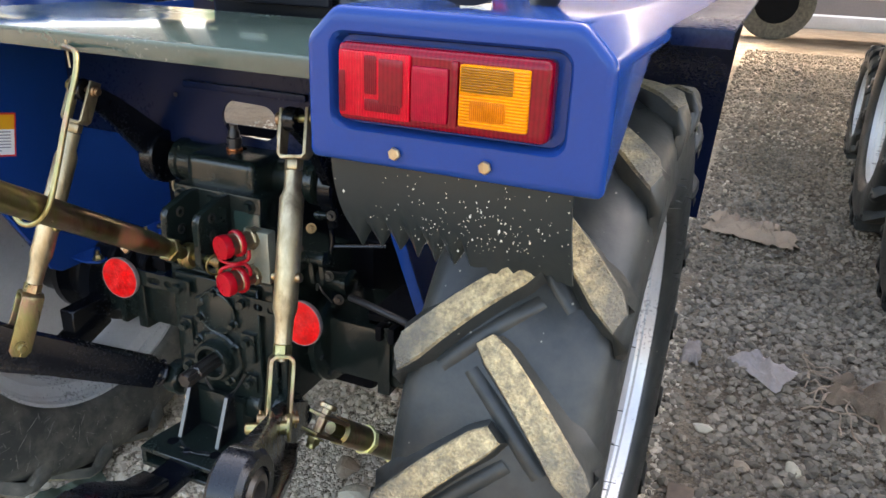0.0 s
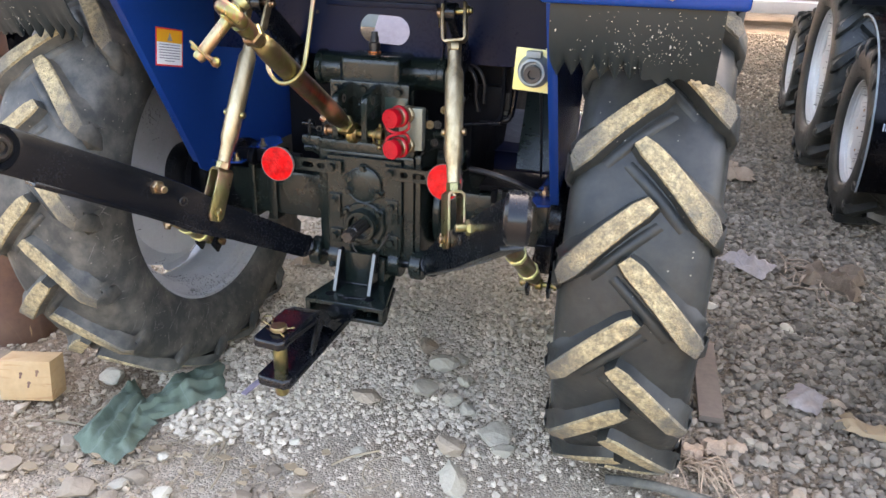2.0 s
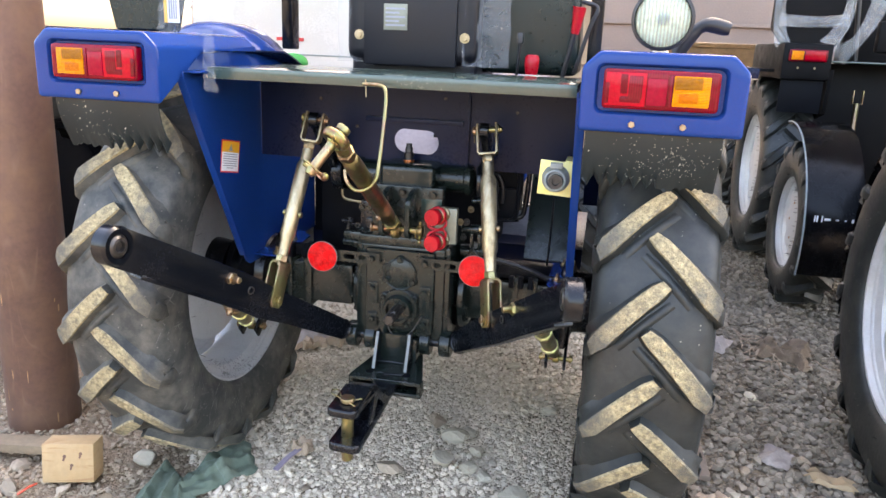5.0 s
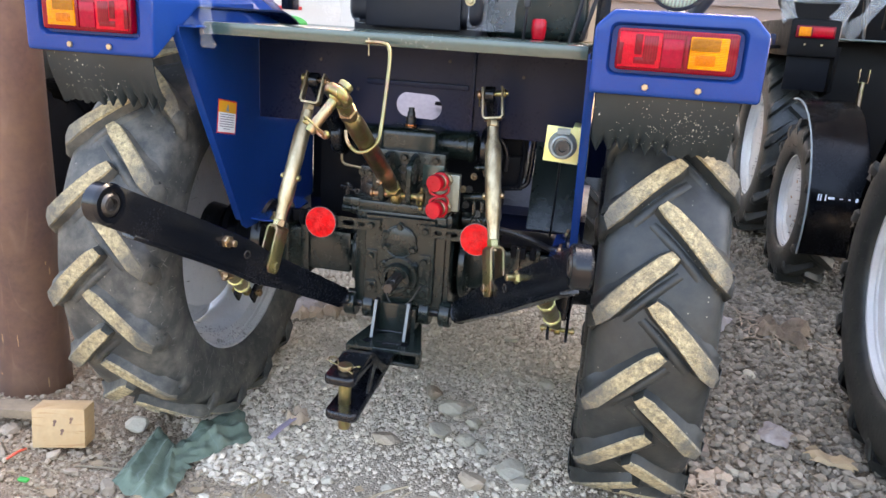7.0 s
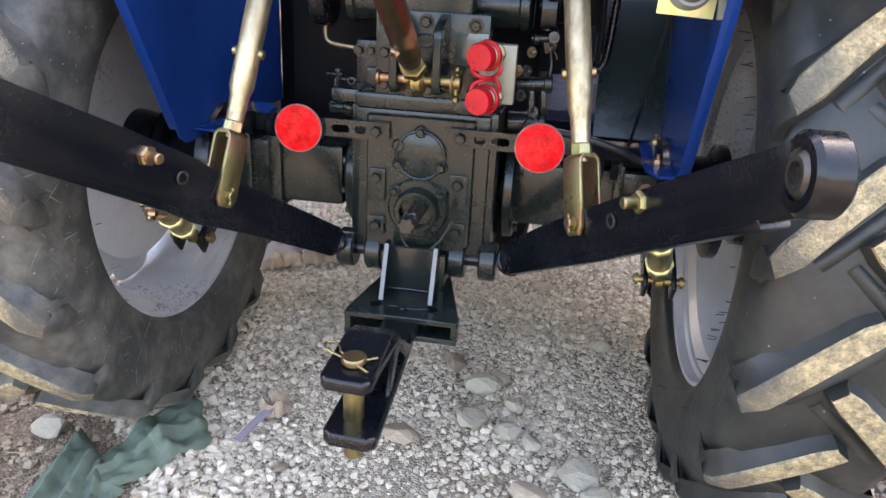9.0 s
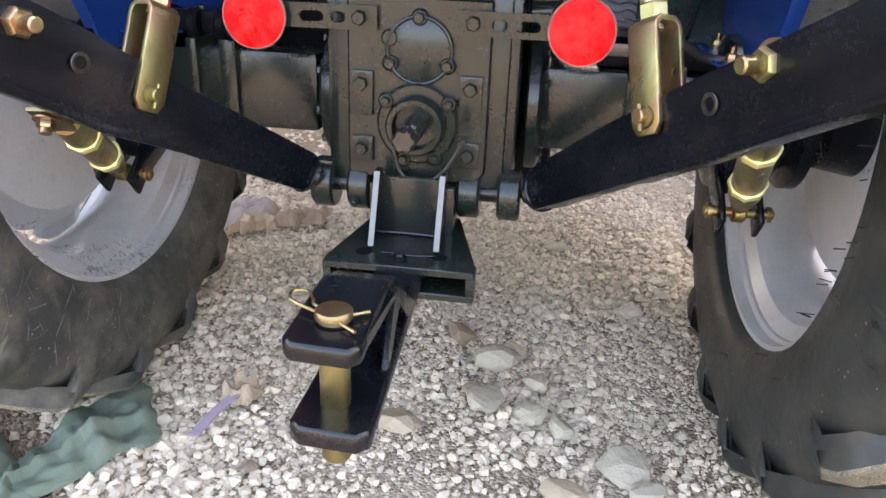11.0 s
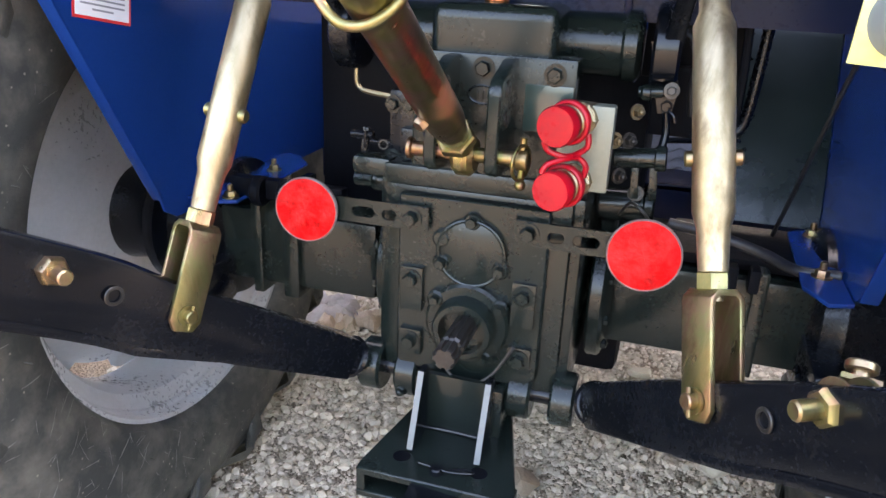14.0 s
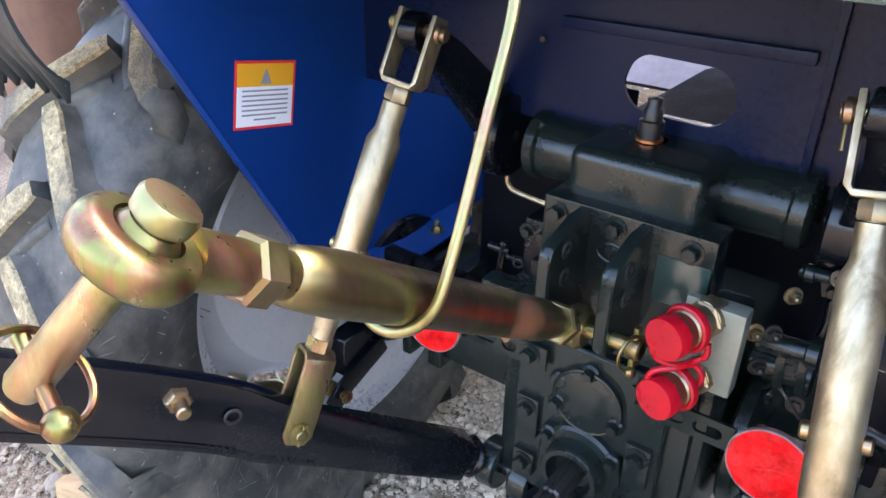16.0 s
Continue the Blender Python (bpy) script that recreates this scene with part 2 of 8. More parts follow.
M["lens_bulb"] = ribbed("red_lens_over_bulb", (0.15, 0.003, 0.010), 0.12, 120, "X", 0.6, coat=0.12)
M["lens_orange"] = ribbed("orange_lens", (0.74, 0.235, 0.0005), 0.12, 95, "Z", 0.5, coat=0.12)
M["lens_orange_bulb"] = ribbed("orange_lens_over_bulb", (0.42, 0.165, 0.006), 0.12, 120, "Z", 0.9, coat=0.12)
M["lens_amber_deep"] = ribbed("deep_amber_lens", (0.60, 0.165, 0.0008), 0.12, 140, "X", 0.8, coat=0.12)
M["lens_frame"] = ribbed("dark_red_lens_frame", (0.15, 0.0006, 0.008), 0.1, 60, "X", 0.05, coat=0.2)
M["glass"] = ribbed("lamp_glass", (0.41, 0.49, 0.375), 0.12, 42, "X", 0.6)
M["plastic_grey"] = material("grey_plastic", (0.22, 0.25, 0.25), 0.45, 0, 0.12, 20, 120)
M["plastic_black"] = material("black_plastic", (0.012, 0.012, 0.013), 0.42, 0, 0.2, 10, 120, 0.15)
M["alu"] = material("cast_aluminium", (0.21, 0.215, 0.165), 0.48, 0.35, 0.15, 25, 160, 0.3, 0.001, tint=(0.13, 0.135, 0.10), tint_amount=0.4, tint_scale=30)
M["tread"] = material("worn_grey_tread_plate", (0.15, 0.15, 0.165), 0.45, 0.3, 0.2, 12, 120, 0.2, 0.001)
M["brass"] = material("bronze_coupler", (0.30, 0.225, 0.13), 0.36, 0.9, 0.25, 25, 160, 0.2, 0.001)
M["copper"] = material("copper_washer", (0.62, 0.20, 0.07), 0.3, 0.8, 0.1, 20, 90)
M["yellow"] = material("yellow_zinc_plate", (0.62, 0.60, 0.22), 0.38, 0.35, 0.15, 18, 90, 0.1, tint=(0.7, 0.66, 0.45), tint_amount=0.5, tint_scale=14)
M["label_white"] = material("label_white", (0.74, 0.76, 0.78), 0.45, 0, 0.04)
M["label_amber"] = material("label_amber", (0.72, 0.36, 0.02), 0.45, 0, 0.04)
M["label_red"] = material("label_red", (0.6, 0.03, 0.03), 0.45, 0, 0.04)
M["label_ink"] = material("label_ink", (0.24, 0.25, 0.28), 0.5, 0, 0.04)
M["paint_red"] = material("red_paint_mark", (0.5, 0.07, 0.03), 0.55, 0.2, 0.4, 40, 120, 0.2)
M["rust_post"] = material("brown_painted_pipe", (0.125, 0.066, 0.048), 0.5, 0, 0.3, 2.5, 60, 0.25, 0.002, tint=(0.23, 0.125, 0.065), tint_amount=0.55, tint_scale=6)
M["rust_chip"] = material("chipped_ochre_primer", (0.42, 0.25, 0.13), 0.8, 0, 0.3, 20, 90)
M["wood"] = material("pine_wood", (0.43, 0.285, 0.14), 0.7, 0, 0.18, 6, 60, 0.25, 0.002, tint=(0.36, 0.2, 0.08), tint_amount=0.5, tint_scale=9)
M["wood_grey"] = material("weathered_plank", (0.20, 0.145, 0.09), 0.85, 0, 0.3, 8, 70, 0.4, 0.003)
M["board"] = material("damp_brown_board", (0.15, 0.115, 0.088), 0.85, 0, 0.35, 6, 60, 0.3, 0.002)
M["cloth"] = material("green_cloth", (0.095, 0.130, 0.090), 0.92, 0, 0.3, 9, 420, 0.7, 0.003, tint=(0.165, 0.195, 0.145), tint_amount=0.6, tint_scale=6)
M["cloth_brown"] = material("brown_sacking", (0.36, 0.27, 0.19), 0.95, 0, 0.35, 7, 200, 0.6, 0.004)
M["paper"] = material("dirty_paper", (0.36, 0.315, 0.29), 0.85, 0, 0.25, 9, 90, 0.4, 0.002, tint=(0.27, 0.21, 0.16), tint_amount=0.6, tint_scale=9)
M["paper_grey"] = material("grey_dirty_paper", (0.27, 0.235, 0.215), 0.88, 0, 0.3, 9, 90, 0.3, 0.002, tint=(0.20, 0.165, 0.135), tint_amount=0.6, tint_scale=10)
M["film"] = material("clear_plastic_film", (0.55, 0.57, 0.58), 0.16, 0, 0.1, 9, 60, 0.5, 0.01)
fb = M["film"].node_tree.nodes["Principled BSDF"]
fb.inputs["Alpha"].default_value, fb.inputs["Specular IOR Level"].default_value = 0.14, 1.0
M["dull_black"] = material("dull_black_plastic", (0.004, 0.004, 0.0045), 0.5, 0, 0.3, 12, 90, 0.2, 0.002, spec=0.1)
M["film_white"] = material("milky_plastic_film", (0.62, 0.63, 0.62), 0.14, 0, 0.2, 20, 80, 0.5, 0.01)
fb = M["film_white"].node_tree.nodes["Principled BSDF"]
fb.inputs["Alpha"].default_value, fb.inputs["Specular IOR Level"].default_value = 0.30, 1.0
M["gravel"] = material("gravel_stones", (0.575, 0.492, 0.375), 0.88, 0, 0.36, 1.6, 150, 0.4, 0.002, spec=0.25, island=0.62, tint=(0.50, 0.40, 0.28), tint_amount=0.35, tint_scale=1.4)
M["gravel_earth"] = material("earthy_gravel", (0.345, 0.275, 0.195), 0.9, 0, 0.42, 1.6, 90, 0.5, 0.003, spec=0.2, island=0.7, tint=(0.30, 0.22, 0.14), tint_amount=0.5, tint_scale=2.2)
M["gravel_dirty"] = material("dirty_brown_gravel", (0.235, 0.198, 0.150), 0.9, 0, 0.5, 1.6, 90, 0.5, 0.003, island=0.85, tint=(0.15, 0.115, 0.08), tint_amount=0.5, tint_scale=1.4)
M["stone"] = material("pale_stone", (0.44, 0.39, 0.295), 0.85, 0, 0.25, 9, 70, 0.6, 0.005, per_object=0.45, tint=(0.31, 0.27, 0.195), tint_amount=0.5, tint_scale=7)
M["stone_brown"] = material("brown_stone", (0.29, 0.228, 0.160), 0.9, 0, 0.25, 9, 70, 0.6, 0.005, per_object=0.45)
M["wall"] = material("beige_wall", (0.245, 0.19, 0.155), 0.9, 0, 0.15, 0.6, 20, 0.2)
M["concrete"] = material("concrete", (0.45, 0.42, 0.38), 0.9, 0, 0.2, 1.5, 30, 0.3)
M["van_white"] = material("white_van_paint", (0.6, 0.59, 0.58), 0.25, 0, 0.05, 2, 40, 0, coat=0.5)
M["roofing"] = material("grey_roof_sheet", (0.30, 0.30, 0.30), 0.6, 0.1, 0.2, 0.8, 20, 0.1)
M["seat"] = material("black_seat_vinyl", (0.006, 0.0068, 0.0095), 0.4, 0, 0.2, 8, 140, 0.25, 0.001, spec=0.3)
M["dash"] = material("dusty_grey_pink_paint", (0.34, 0.29, 0.29), 0.5, 0, 0.25, 6, 60, 0.1, tint=(0.2, 0.17, 0.165), tint_amount=0.5)
M["scuff"] = material("pale_scuff_marks", (0.19, 0.185, 0.165), 0.9, 0, 0.4, 30, 120)
M["straw"] = material("dry_straw", (0.30, 0.235, 0.15), 0.85, 0, 0.5, 3, 60, 0.2, island=0.7)
M["leaf_brown"] = material("dead_leaf", (0.30, 0.22, 0.13), 0.85, 0, 0.4, 14, 90, 0.3, island=0.6)
M["leaf_green"] = material("green_plastic", (0.03, 0.30, 0.05), 0.5, 0, 0.2)


def mud_fade(m, bare):
    """The mud thins out towards the tyre's shoulders, with a ragged edge."""
    nt = m.node_tree
    n, l = nt.nodes, nt.links
    co = n.new("ShaderNodeTexCoord")
    xyz = n.new("ShaderNodeSeparateXYZ")
    l.new(co.outputs["Object"], xyz.inputs[0])
    size = n.new("ShaderNodeMath")
    size.operation = "ABSOLUTE"
    l.new(xyz.outputs["X"], size.inputs[0])
    off = n.new("ShaderNodeMath")
    off.operation = "SUBTRACT"
    off.inputs[1].default_value = 0.737
    l.new(size.outputs[0], off.inputs[0])
    far = n.new("ShaderNodeMath")
    far.operation = "ABSOLUTE"
    l.new(off.outputs[0], far.inputs[0])
    noi = n.new("ShaderNodeTexNoise")
    noi.inputs["Scale"].default_value, noi.inputs["Detail"].default_value = 30, 8
    l.new(co.outputs["Object"], noi.inputs["Vector"])
    add = n.new("ShaderNodeMath")
    add.operation = "MULTIPLY_ADD"
    add.inputs[1].default_value = 0.16
    l.new(noi.outputs["Fac"], add.inputs[0])
    l.new(far.outputs[0], add.inputs[2])
    gate = n.new("ShaderNodeMapRange")
    gate.inputs["From Min"].default_value, gate.inputs["From Max"].default_value, gate.inputs["To Max"].default_value = 0.15, 0.21, 0.85
    l.new(add.outputs[0], gate.inputs["Value"])
    mix = n.new("ShaderNodeMix")
    mix.data_type = "RGBA"
    l.new(gate.outputs[0], mix.inputs["Factor"])
    l.new(n["Principled BSDF"].inputs["Base Color"].links[0].from_socket, mix.inputs["A"])
    mix.inputs["B"].default_value = (*bare, 1)
    l.new(mix.outputs["Result"], n["Principled BSDF"].inputs["Base Color"])


mud_fade(M["mud"], (0.085, 0.082, 0.07))


def scuffs(m, colour, scale, width, amount, stretch=(1, 1, 1)):
    """Thin pale scratches wandering over a surface."""
    nt = m.node_tree
    n, l = nt.nodes, nt.links
    co = n.new("ShaderNodeTexCoord")
    mp = n.new("ShaderNodeMapping")
    mp.inputs["Scale"].default_value = stretch
    l.new(co.outputs["Object"], mp.inputs["Vector"])
    fac = None
    for k, sc in enumerate((scale, scale * 1.9)):
        noi = n.new("ShaderNodeTexNoise")
        noi.inputs["Scale"].default_value, noi.inputs["Detail"].default_value, noi.inputs["Distortion"].default_value = sc, 0.0, 0.1
        l.new(mp.outputs[0], noi.inputs["Vector"])
        off = n.new("ShaderNodeMath")
        off.operation = "SUBTRACT"
        off.inputs[1].default_value = 0.5 + 0.06 * k
        l.new(noi.outputs["Fac"], off.inputs[0])
        ab = n.new("ShaderNodeMath")
        ab.operation = "ABSOLUTE"
        l.new(off.outputs[0], ab.inputs[0])
        mr = n.new("ShaderNodeMapRange")
        mr.inputs["From Min"].default_value, mr.inputs["From Max"].default_value = width, 0.0
        mr.inputs["To Max"].default_value = amount
        l.new(ab.outputs[0], mr.inputs["Value"])
        gate = n.new("ShaderNodeTexNoise")
        gate.inputs["Scale"].default_value = scale * 1.3 + 3 * k
        l.new(co.outputs["Object"], gate.inputs["Vector"])
        gr = n.new("ShaderNodeMapRange")
        gr.inputs["From Min"].default_value, gr.inputs["From Max"].default_value = 0.45, 0.62
        l.new(gate.outputs["Fac"], gr.inputs["Value"])
        mu = n.new("ShaderNodeMath")
        mu.operation = "MULTIPLY"
        l.new(mr.outputs[0], mu.inputs[0])
        l.new(gr.outputs[0], mu.inputs[1])
        if fac is None:
            fac = mu.outputs[0]
        else:
            mx = n.new("ShaderNodeMath")
            mx.operation = "MAXIMUM"
            l.new(fac, mx.inputs[0])
            l.new(mu.outputs[0], mx.inputs[1])
            fac = mx.outputs[0]
    mix = n.new("ShaderNodeMix")
    mix.data_type = "RGBA"
    l.new(fac, mix.inputs["Factor"])
    l.new(n["Principled BSDF"].inputs["Base Color"].links[0].from_socket, mix.inputs["A"])
    mix.inputs["B"].default_value = (*colour, 1)
    l.new(mix.outputs["Result"], n["Principled BSDF"].inputs["Base Color"])


def specks(m, colour, scale, size, share):
    """Small splashes of dried mud."""
    nt = m.node_tree
    n, l = nt.nodes, nt.links
    co = n.new("ShaderNodeTexCoord")
    vor = n.new("ShaderNodeTexVoronoi")
    vor.inputs["Scale"].default_value = scale
    l.new(co.outputs["Object"], vor.inputs["Vector"])
    near = n.new("ShaderNodeMapRange")
    near.inputs["From Min"].default_value, near.inputs["From Max"].default_value = size, size * 0.6
    l.new(vor.outputs["Distance"], near.inputs["Value"])
    sep = n.new("ShaderNodeSeparateColor")
    l.new(vor.outputs["Color"], sep.inputs[0])
    few = n.new("ShaderNodeMath")
    few.operation = "LESS_THAN"
    few.inputs[1].default_value = share
    l.new(sep.outputs[0], few.inputs[0])
    mu = n.new("ShaderNodeMath")
    mu.operation = "MULTIPLY"
    l.new(near.outputs[0], mu.inputs[0])
    l.new(few.outputs[0], mu.inputs[1])
    mix = n.new("ShaderNodeMix")
    mix.data_type = "RGBA"
    l.new(mu.outputs[0], mix.inputs["Factor"])
    l.new(n["Principled BSDF"].inputs["Base Color"].links[0].from_socket, mix.inputs["A"])
    mix.inputs["B"].default_value = (*colour, 1)
    l.new(mix.outputs["Result"], n["Principled BSDF"].inputs["Base Color"])


# on the post the pale upright streaks paint its sheen as well as wear
scuffs(M["rust_post"], (0.22, 0.13, 0.09), 7.0, 0.02, 0.5, (1, 1, 0.25))
for key in ("rubber", "rubber_haze_dust"):
    specks(M[key], (0.22, 0.20, 0.16), 70.0, 0.16, 0.10)
specks(M["flap"], (0.16, 0.155, 0.135), 110.0, 0.16, 0.12)
scuffs(M["wood"], (0.30, 0.15, 0.06), 10.0, 0.05, 0.7, (0.35, 1, 3.0))
scuffs(M["cloth"], (0.16, 0.20, 0.17), 9.0, 0.02, 0.6)


def ground_material():
    m = material("gravelly_earth", (0.42, 0.35, 0.262), 0.95, 0, 0.3, 2.6, 60, 0, spec=0.2, tint=(0.235, 0.178, 0.122), tint_amount=0.8, tint_scale=2.3)
    nt = m.node_tree
    n, l = nt.nodes, nt.links
    co = n.new("ShaderNodeTexCoord")
    vor = n.new("ShaderNodeTexVoronoi")
    vor.inputs["Scale"].default_value = 150
    l.new(co.outputs["Object"], vor.inputs["Vector"])
    hsv = n.new("ShaderNodeHueSaturation")
    old = n["Principled BSDF"].inputs["Base Color"].links[0].from_socket
    l.new(old, hsv.inputs["Color"])
    sep = n.new("ShaderNodeSeparateColor")
    l.new(vor.outputs["Color"], sep.inputs[0])
    mr = n.new("ShaderNodeMapRange")
    mr.inputs["To Min"].default_value, mr.inputs["To Max"].default_value = 0.68, 1.25
    l.new(sep.outputs[0], mr.inputs["Value"])
    l.new(mr.outputs[0], hsv.inputs["Value"])
    # damp brown dirt in the lane beside the tractor, dry sand far off
    xyz = n.new("ShaderNodeSeparateXYZ")
    l.new(co.outputs["Object"], xyz.inputs[0])
    wob = n.new("ShaderNodeTexNoise")
    wob.inputs["Scale"].default_value, wob.inputs["Detail"].default_value = 1.2, 5
    l.new(co.outputs["Object"], wob.inputs["Vector"])
    shift = n.new("ShaderNodeMath")
    shift.operation = "MULTIPLY_ADD"
    shift.inputs[1].default_value = 0.9
    l.new(wob.outputs["Fac"], shift.inputs[0])
    l.new(xyz.outputs["X"], shift.inputs[2])
    lane = n.new("ShaderNodeMapRange")
    lane.inputs["From Min"].default_value, lane.inputs["From Max"].default_value, lane.inputs["To Max"].default_value = 1.1, 1.6, 0.8
    l.new(shift.outputs[0], lane.inputs["Value"])
    dirt = n.new("ShaderNodeMix")
    dirt.data_type = "RGBA"
    dirt.blend_type = "MULTIPLY"
    l.new(lane.outputs[0], dirt.inputs["Factor"])
    l.new(hsv.outputs[0], dirt.inputs["A"])
    dirt.inputs["B"].default_value = (0.31, 0.28, 0.255, 1)
    # trodden brown earth between the post and the tyre
    west = n.new("ShaderNodeMapRange")
    west.inputs["From Min"].default_value, west.inputs["From Max"].default_value, west.inputs["To Max"].default_value = -0.15, -0.45, 0.75
    l.new(shift.outputs[0], west.inputs["Value"])
    soil = n.new("ShaderNodeMix")
    soil.data_type, soil.blend_type = "RGBA", "MULTIPLY"
    l.new(west.outputs[0], soil.inputs["Factor"])
    l.new(dirt.outputs["Result"], soil.inputs["A"])
    soil.inputs["B"].default_value = (0.62, 0.52, 0.44, 1)
    # open sandy yard behind the tractors, the same on all sides
    south = n.new("ShaderNodeMath")
    south.operation = "MULTIPLY_ADD"
    south.inputs[1].default_value = 1.6
    l.new(wob.outputs["Fac"], south.inputs[0])
    l.new(xyz.outputs["Y"], south.inputs[2])
    yard = n.new("ShaderNodeMapRange")
    yard.inputs["From Min"].default_value, yard.inputs["From Max"].default_value = 1.05, 0.1
    l.new(south.outputs[0], yard.inputs["Value"])
    sand = n.new("ShaderNodeMix")
    sand.data_type = "RGBA"
    l.new(yard.outputs[0], sand.inputs["Factor"])
    l.new(soil.outputs["Result"], sand.inputs["A"])
    dry = n.new("ShaderNodeMix")
    dry.data_type, dry.blend_type = "RGBA", "MULTIPLY"
    dry.inputs["Factor"].default_value = 1.0
    l.new(hsv.outputs[0], dry.inputs["A"])
    dry.inputs["B"].default_value = (0.82, 0.80, 0.78, 1)
    l.new(dry.outputs["Result"], sand.inputs["B"])
    l.new(sand.outputs["Result"], n["Principled BSDF"].inputs["Base Color"])
    bp = n.new("ShaderNodeBump")
    bp.invert = True
    bp.inputs["Strength"].default_value, bp.inputs["Distance"].default_value = 0.8, 0.008
    l.new(vor.outputs["Distance"], bp.inputs["Height"])
    l.new(bp.outputs[0], n["Principled BSDF"].inputs["Normal"])
    return m


M["ground"] = ground_material()


# ---- mesh helpers ----
def put(bm, tmp, bevel=0.0, segs=2, m=None):
    """Adds the temporary bmesh to bm, with its edges rounded."""
    if bevel:
        edges = [e for e in tmp.edges if len(e.link_faces) == 2 and e.calc_face_angle(0) > 0.5]
        bmesh.ops.bevel(tmp, geom=edges, offset=bevel, segments=segs, profile=0.6, affect="EDGES", clamp_overlap=True)
    if m is not None:
        bmesh.ops.transform(tmp, matrix=m, verts=tmp.verts)
    me = bpy.data.meshes.new("t")
    tmp.to_mesh(me)
    tmp.free()
    bm.from_mesh(me)
    bpy.data.meshes.remove(me)


def box(bm, x0, x1, y0, y1, z0, z1, bevel=0.003, m=None, segs=2):
    t = bmesh.new()
    bmesh.ops.create_cube(t, size=1)
    for v in t.verts:
        v.co = Vector((x0 + (v.co.x + 0.5) * (x1 - x0), y0 + (v.co.y + 0.5) * (y1 - y0), z0 + (v.co.z + 0.5) * (z1 - z0)))
    put(bm, t, bevel, segs, m)


def prism(bm, pts, axis, a, b, bevel=0.002, m=None, segs=1):
    """A flat outline pushed along an axis: x takes (y, z), y takes (x, z), z takes (x, y)."""
    t = bmesh.new()
    place = {"x": lambda p, d: (d, p[0], p[1]), "y": lambda p, d: (p[0], d, p[1]), "z": lambda p, d: (p[0], p[1], d)}[axis]
    v0 = [t.verts.new(place(p, a)) for p in pts]
    v1 = [t.verts.new(place(p, b)) for p in pts]
    t.faces.new(v0)
    t.faces.new(v1[::-1])
    for i in range(len(pts)):
        j = (i + 1) % len(pts)
        t.faces.new((v0[j], v0[i], v1[i], v1[j]))
    bmesh.ops.recalc_face_normals(t, faces=t.faces)
    put(bm, t, bevel, segs, m)


def basis(way):
    way = Vector(way).normalized()
    side = way.cross(Vector((0, 0, 1)))
    if side.length < 1e-3:
        side = Vector((1, 0, 0))
    side.normalize()
    return way, side, side.cross(way)


def lathe(bm, profile, origin, way, n=32, closed=False, m=None, phase=0.0):
    """Turns a profile of (along, radius) about the line through origin."""
    t = bmesh.new()
    w, s, u = basis(way)
    o = Vector(origin)
    rings = []
    for d, r in profile:
        if r < 1e-6:
            rings.append([t.verts.new(o + w * d)])
        else:
            rings.append([t.verts.new(o + w * d + (s * math.cos(phase + 2 * math.pi * k / n) + u * math.sin(phase + 2 * math.pi * k / n)) * r) for k in range(n)])
    pairs = list(zip(rings, rings[1:])) + ([(rings[-1], rings[0])] if closed else [])
    for a, b in pairs:
        for k in range(n):
            k2 = (k + 1) % n
            if len(a) == 1 and len(b) == 1:
                continue
            if len(a) == 1:
                t.faces.new((a[0], b[k], b[k2]))
            elif len(b) == 1:
                t.faces.new((a[k], b[0], a[k2]))
            else:
                t.faces.new((a[k], b[k], b[k2], a[k2]))
    if not closed:
        for ring in (rings[0], rings[-1]):
            if len(ring) > 2:
                t.faces.new(ring)
    bmesh.ops.recalc_face_normals(t, faces=t.faces)
    put(bm, t, 0, m=m)


def cyl(bm, p0, p1, r, r1=None, n=24, chamfer=0.0):
    p0, p1 = Vector(p0), Vector(p1)
    h = (p1 - p0).length
    r1 = r if r1 is None else r1
    c = min(chamfer, h * 0.4, r * 0.5)
    prof = [(0, r - c), (c, r), (h - c, r1), (h, r1 - c)] if c else [(0, r), (h, r1)]
    lathe(bm, prof, p0, p1 - p0, n)


def ring(bm, centre, way, radius, thick, n=28, k=10, squash=1.0):
    lathe(bm, [(math.sin(2 * math.pi * i / k) * thick * squash, radius + math.cos(2 * math.pi * i / k) * thick) for i in range(k)], centre, way, n, closed=True)


def collar(bm, centre, way, inner, outer, length, n=32, c=0.002):
    h = length / 2
    lathe(bm, [(-h, inner), (-h, outer - c), (-h + c, outer), (h - c, outer), (h, outer - c), (h, inner)], centre, way, n, closed=True)


def smooth_line(pts, steps=6):
    """A rounded path through the points."""
    pts = [Vector(p) for p in pts]
    out = []
    for i in range(len(pts) - 1):
        a, b = pts[i], pts[i + 1]
        pa = pts[i - 1] if i else a * 2 - b
        pb = pts[i + 2] if i + 2 < len(pts) else b * 2 - a
        for k in range(steps):
            t = k / steps
            out.append(0.5 * (2 * a + (b - pa) * t + (2 * pa - 5 * a + 4 * b - pb) * t * t + (3 * a - 3 * b + pb - pa) * t ** 3))
    return out + [pts[-1]]


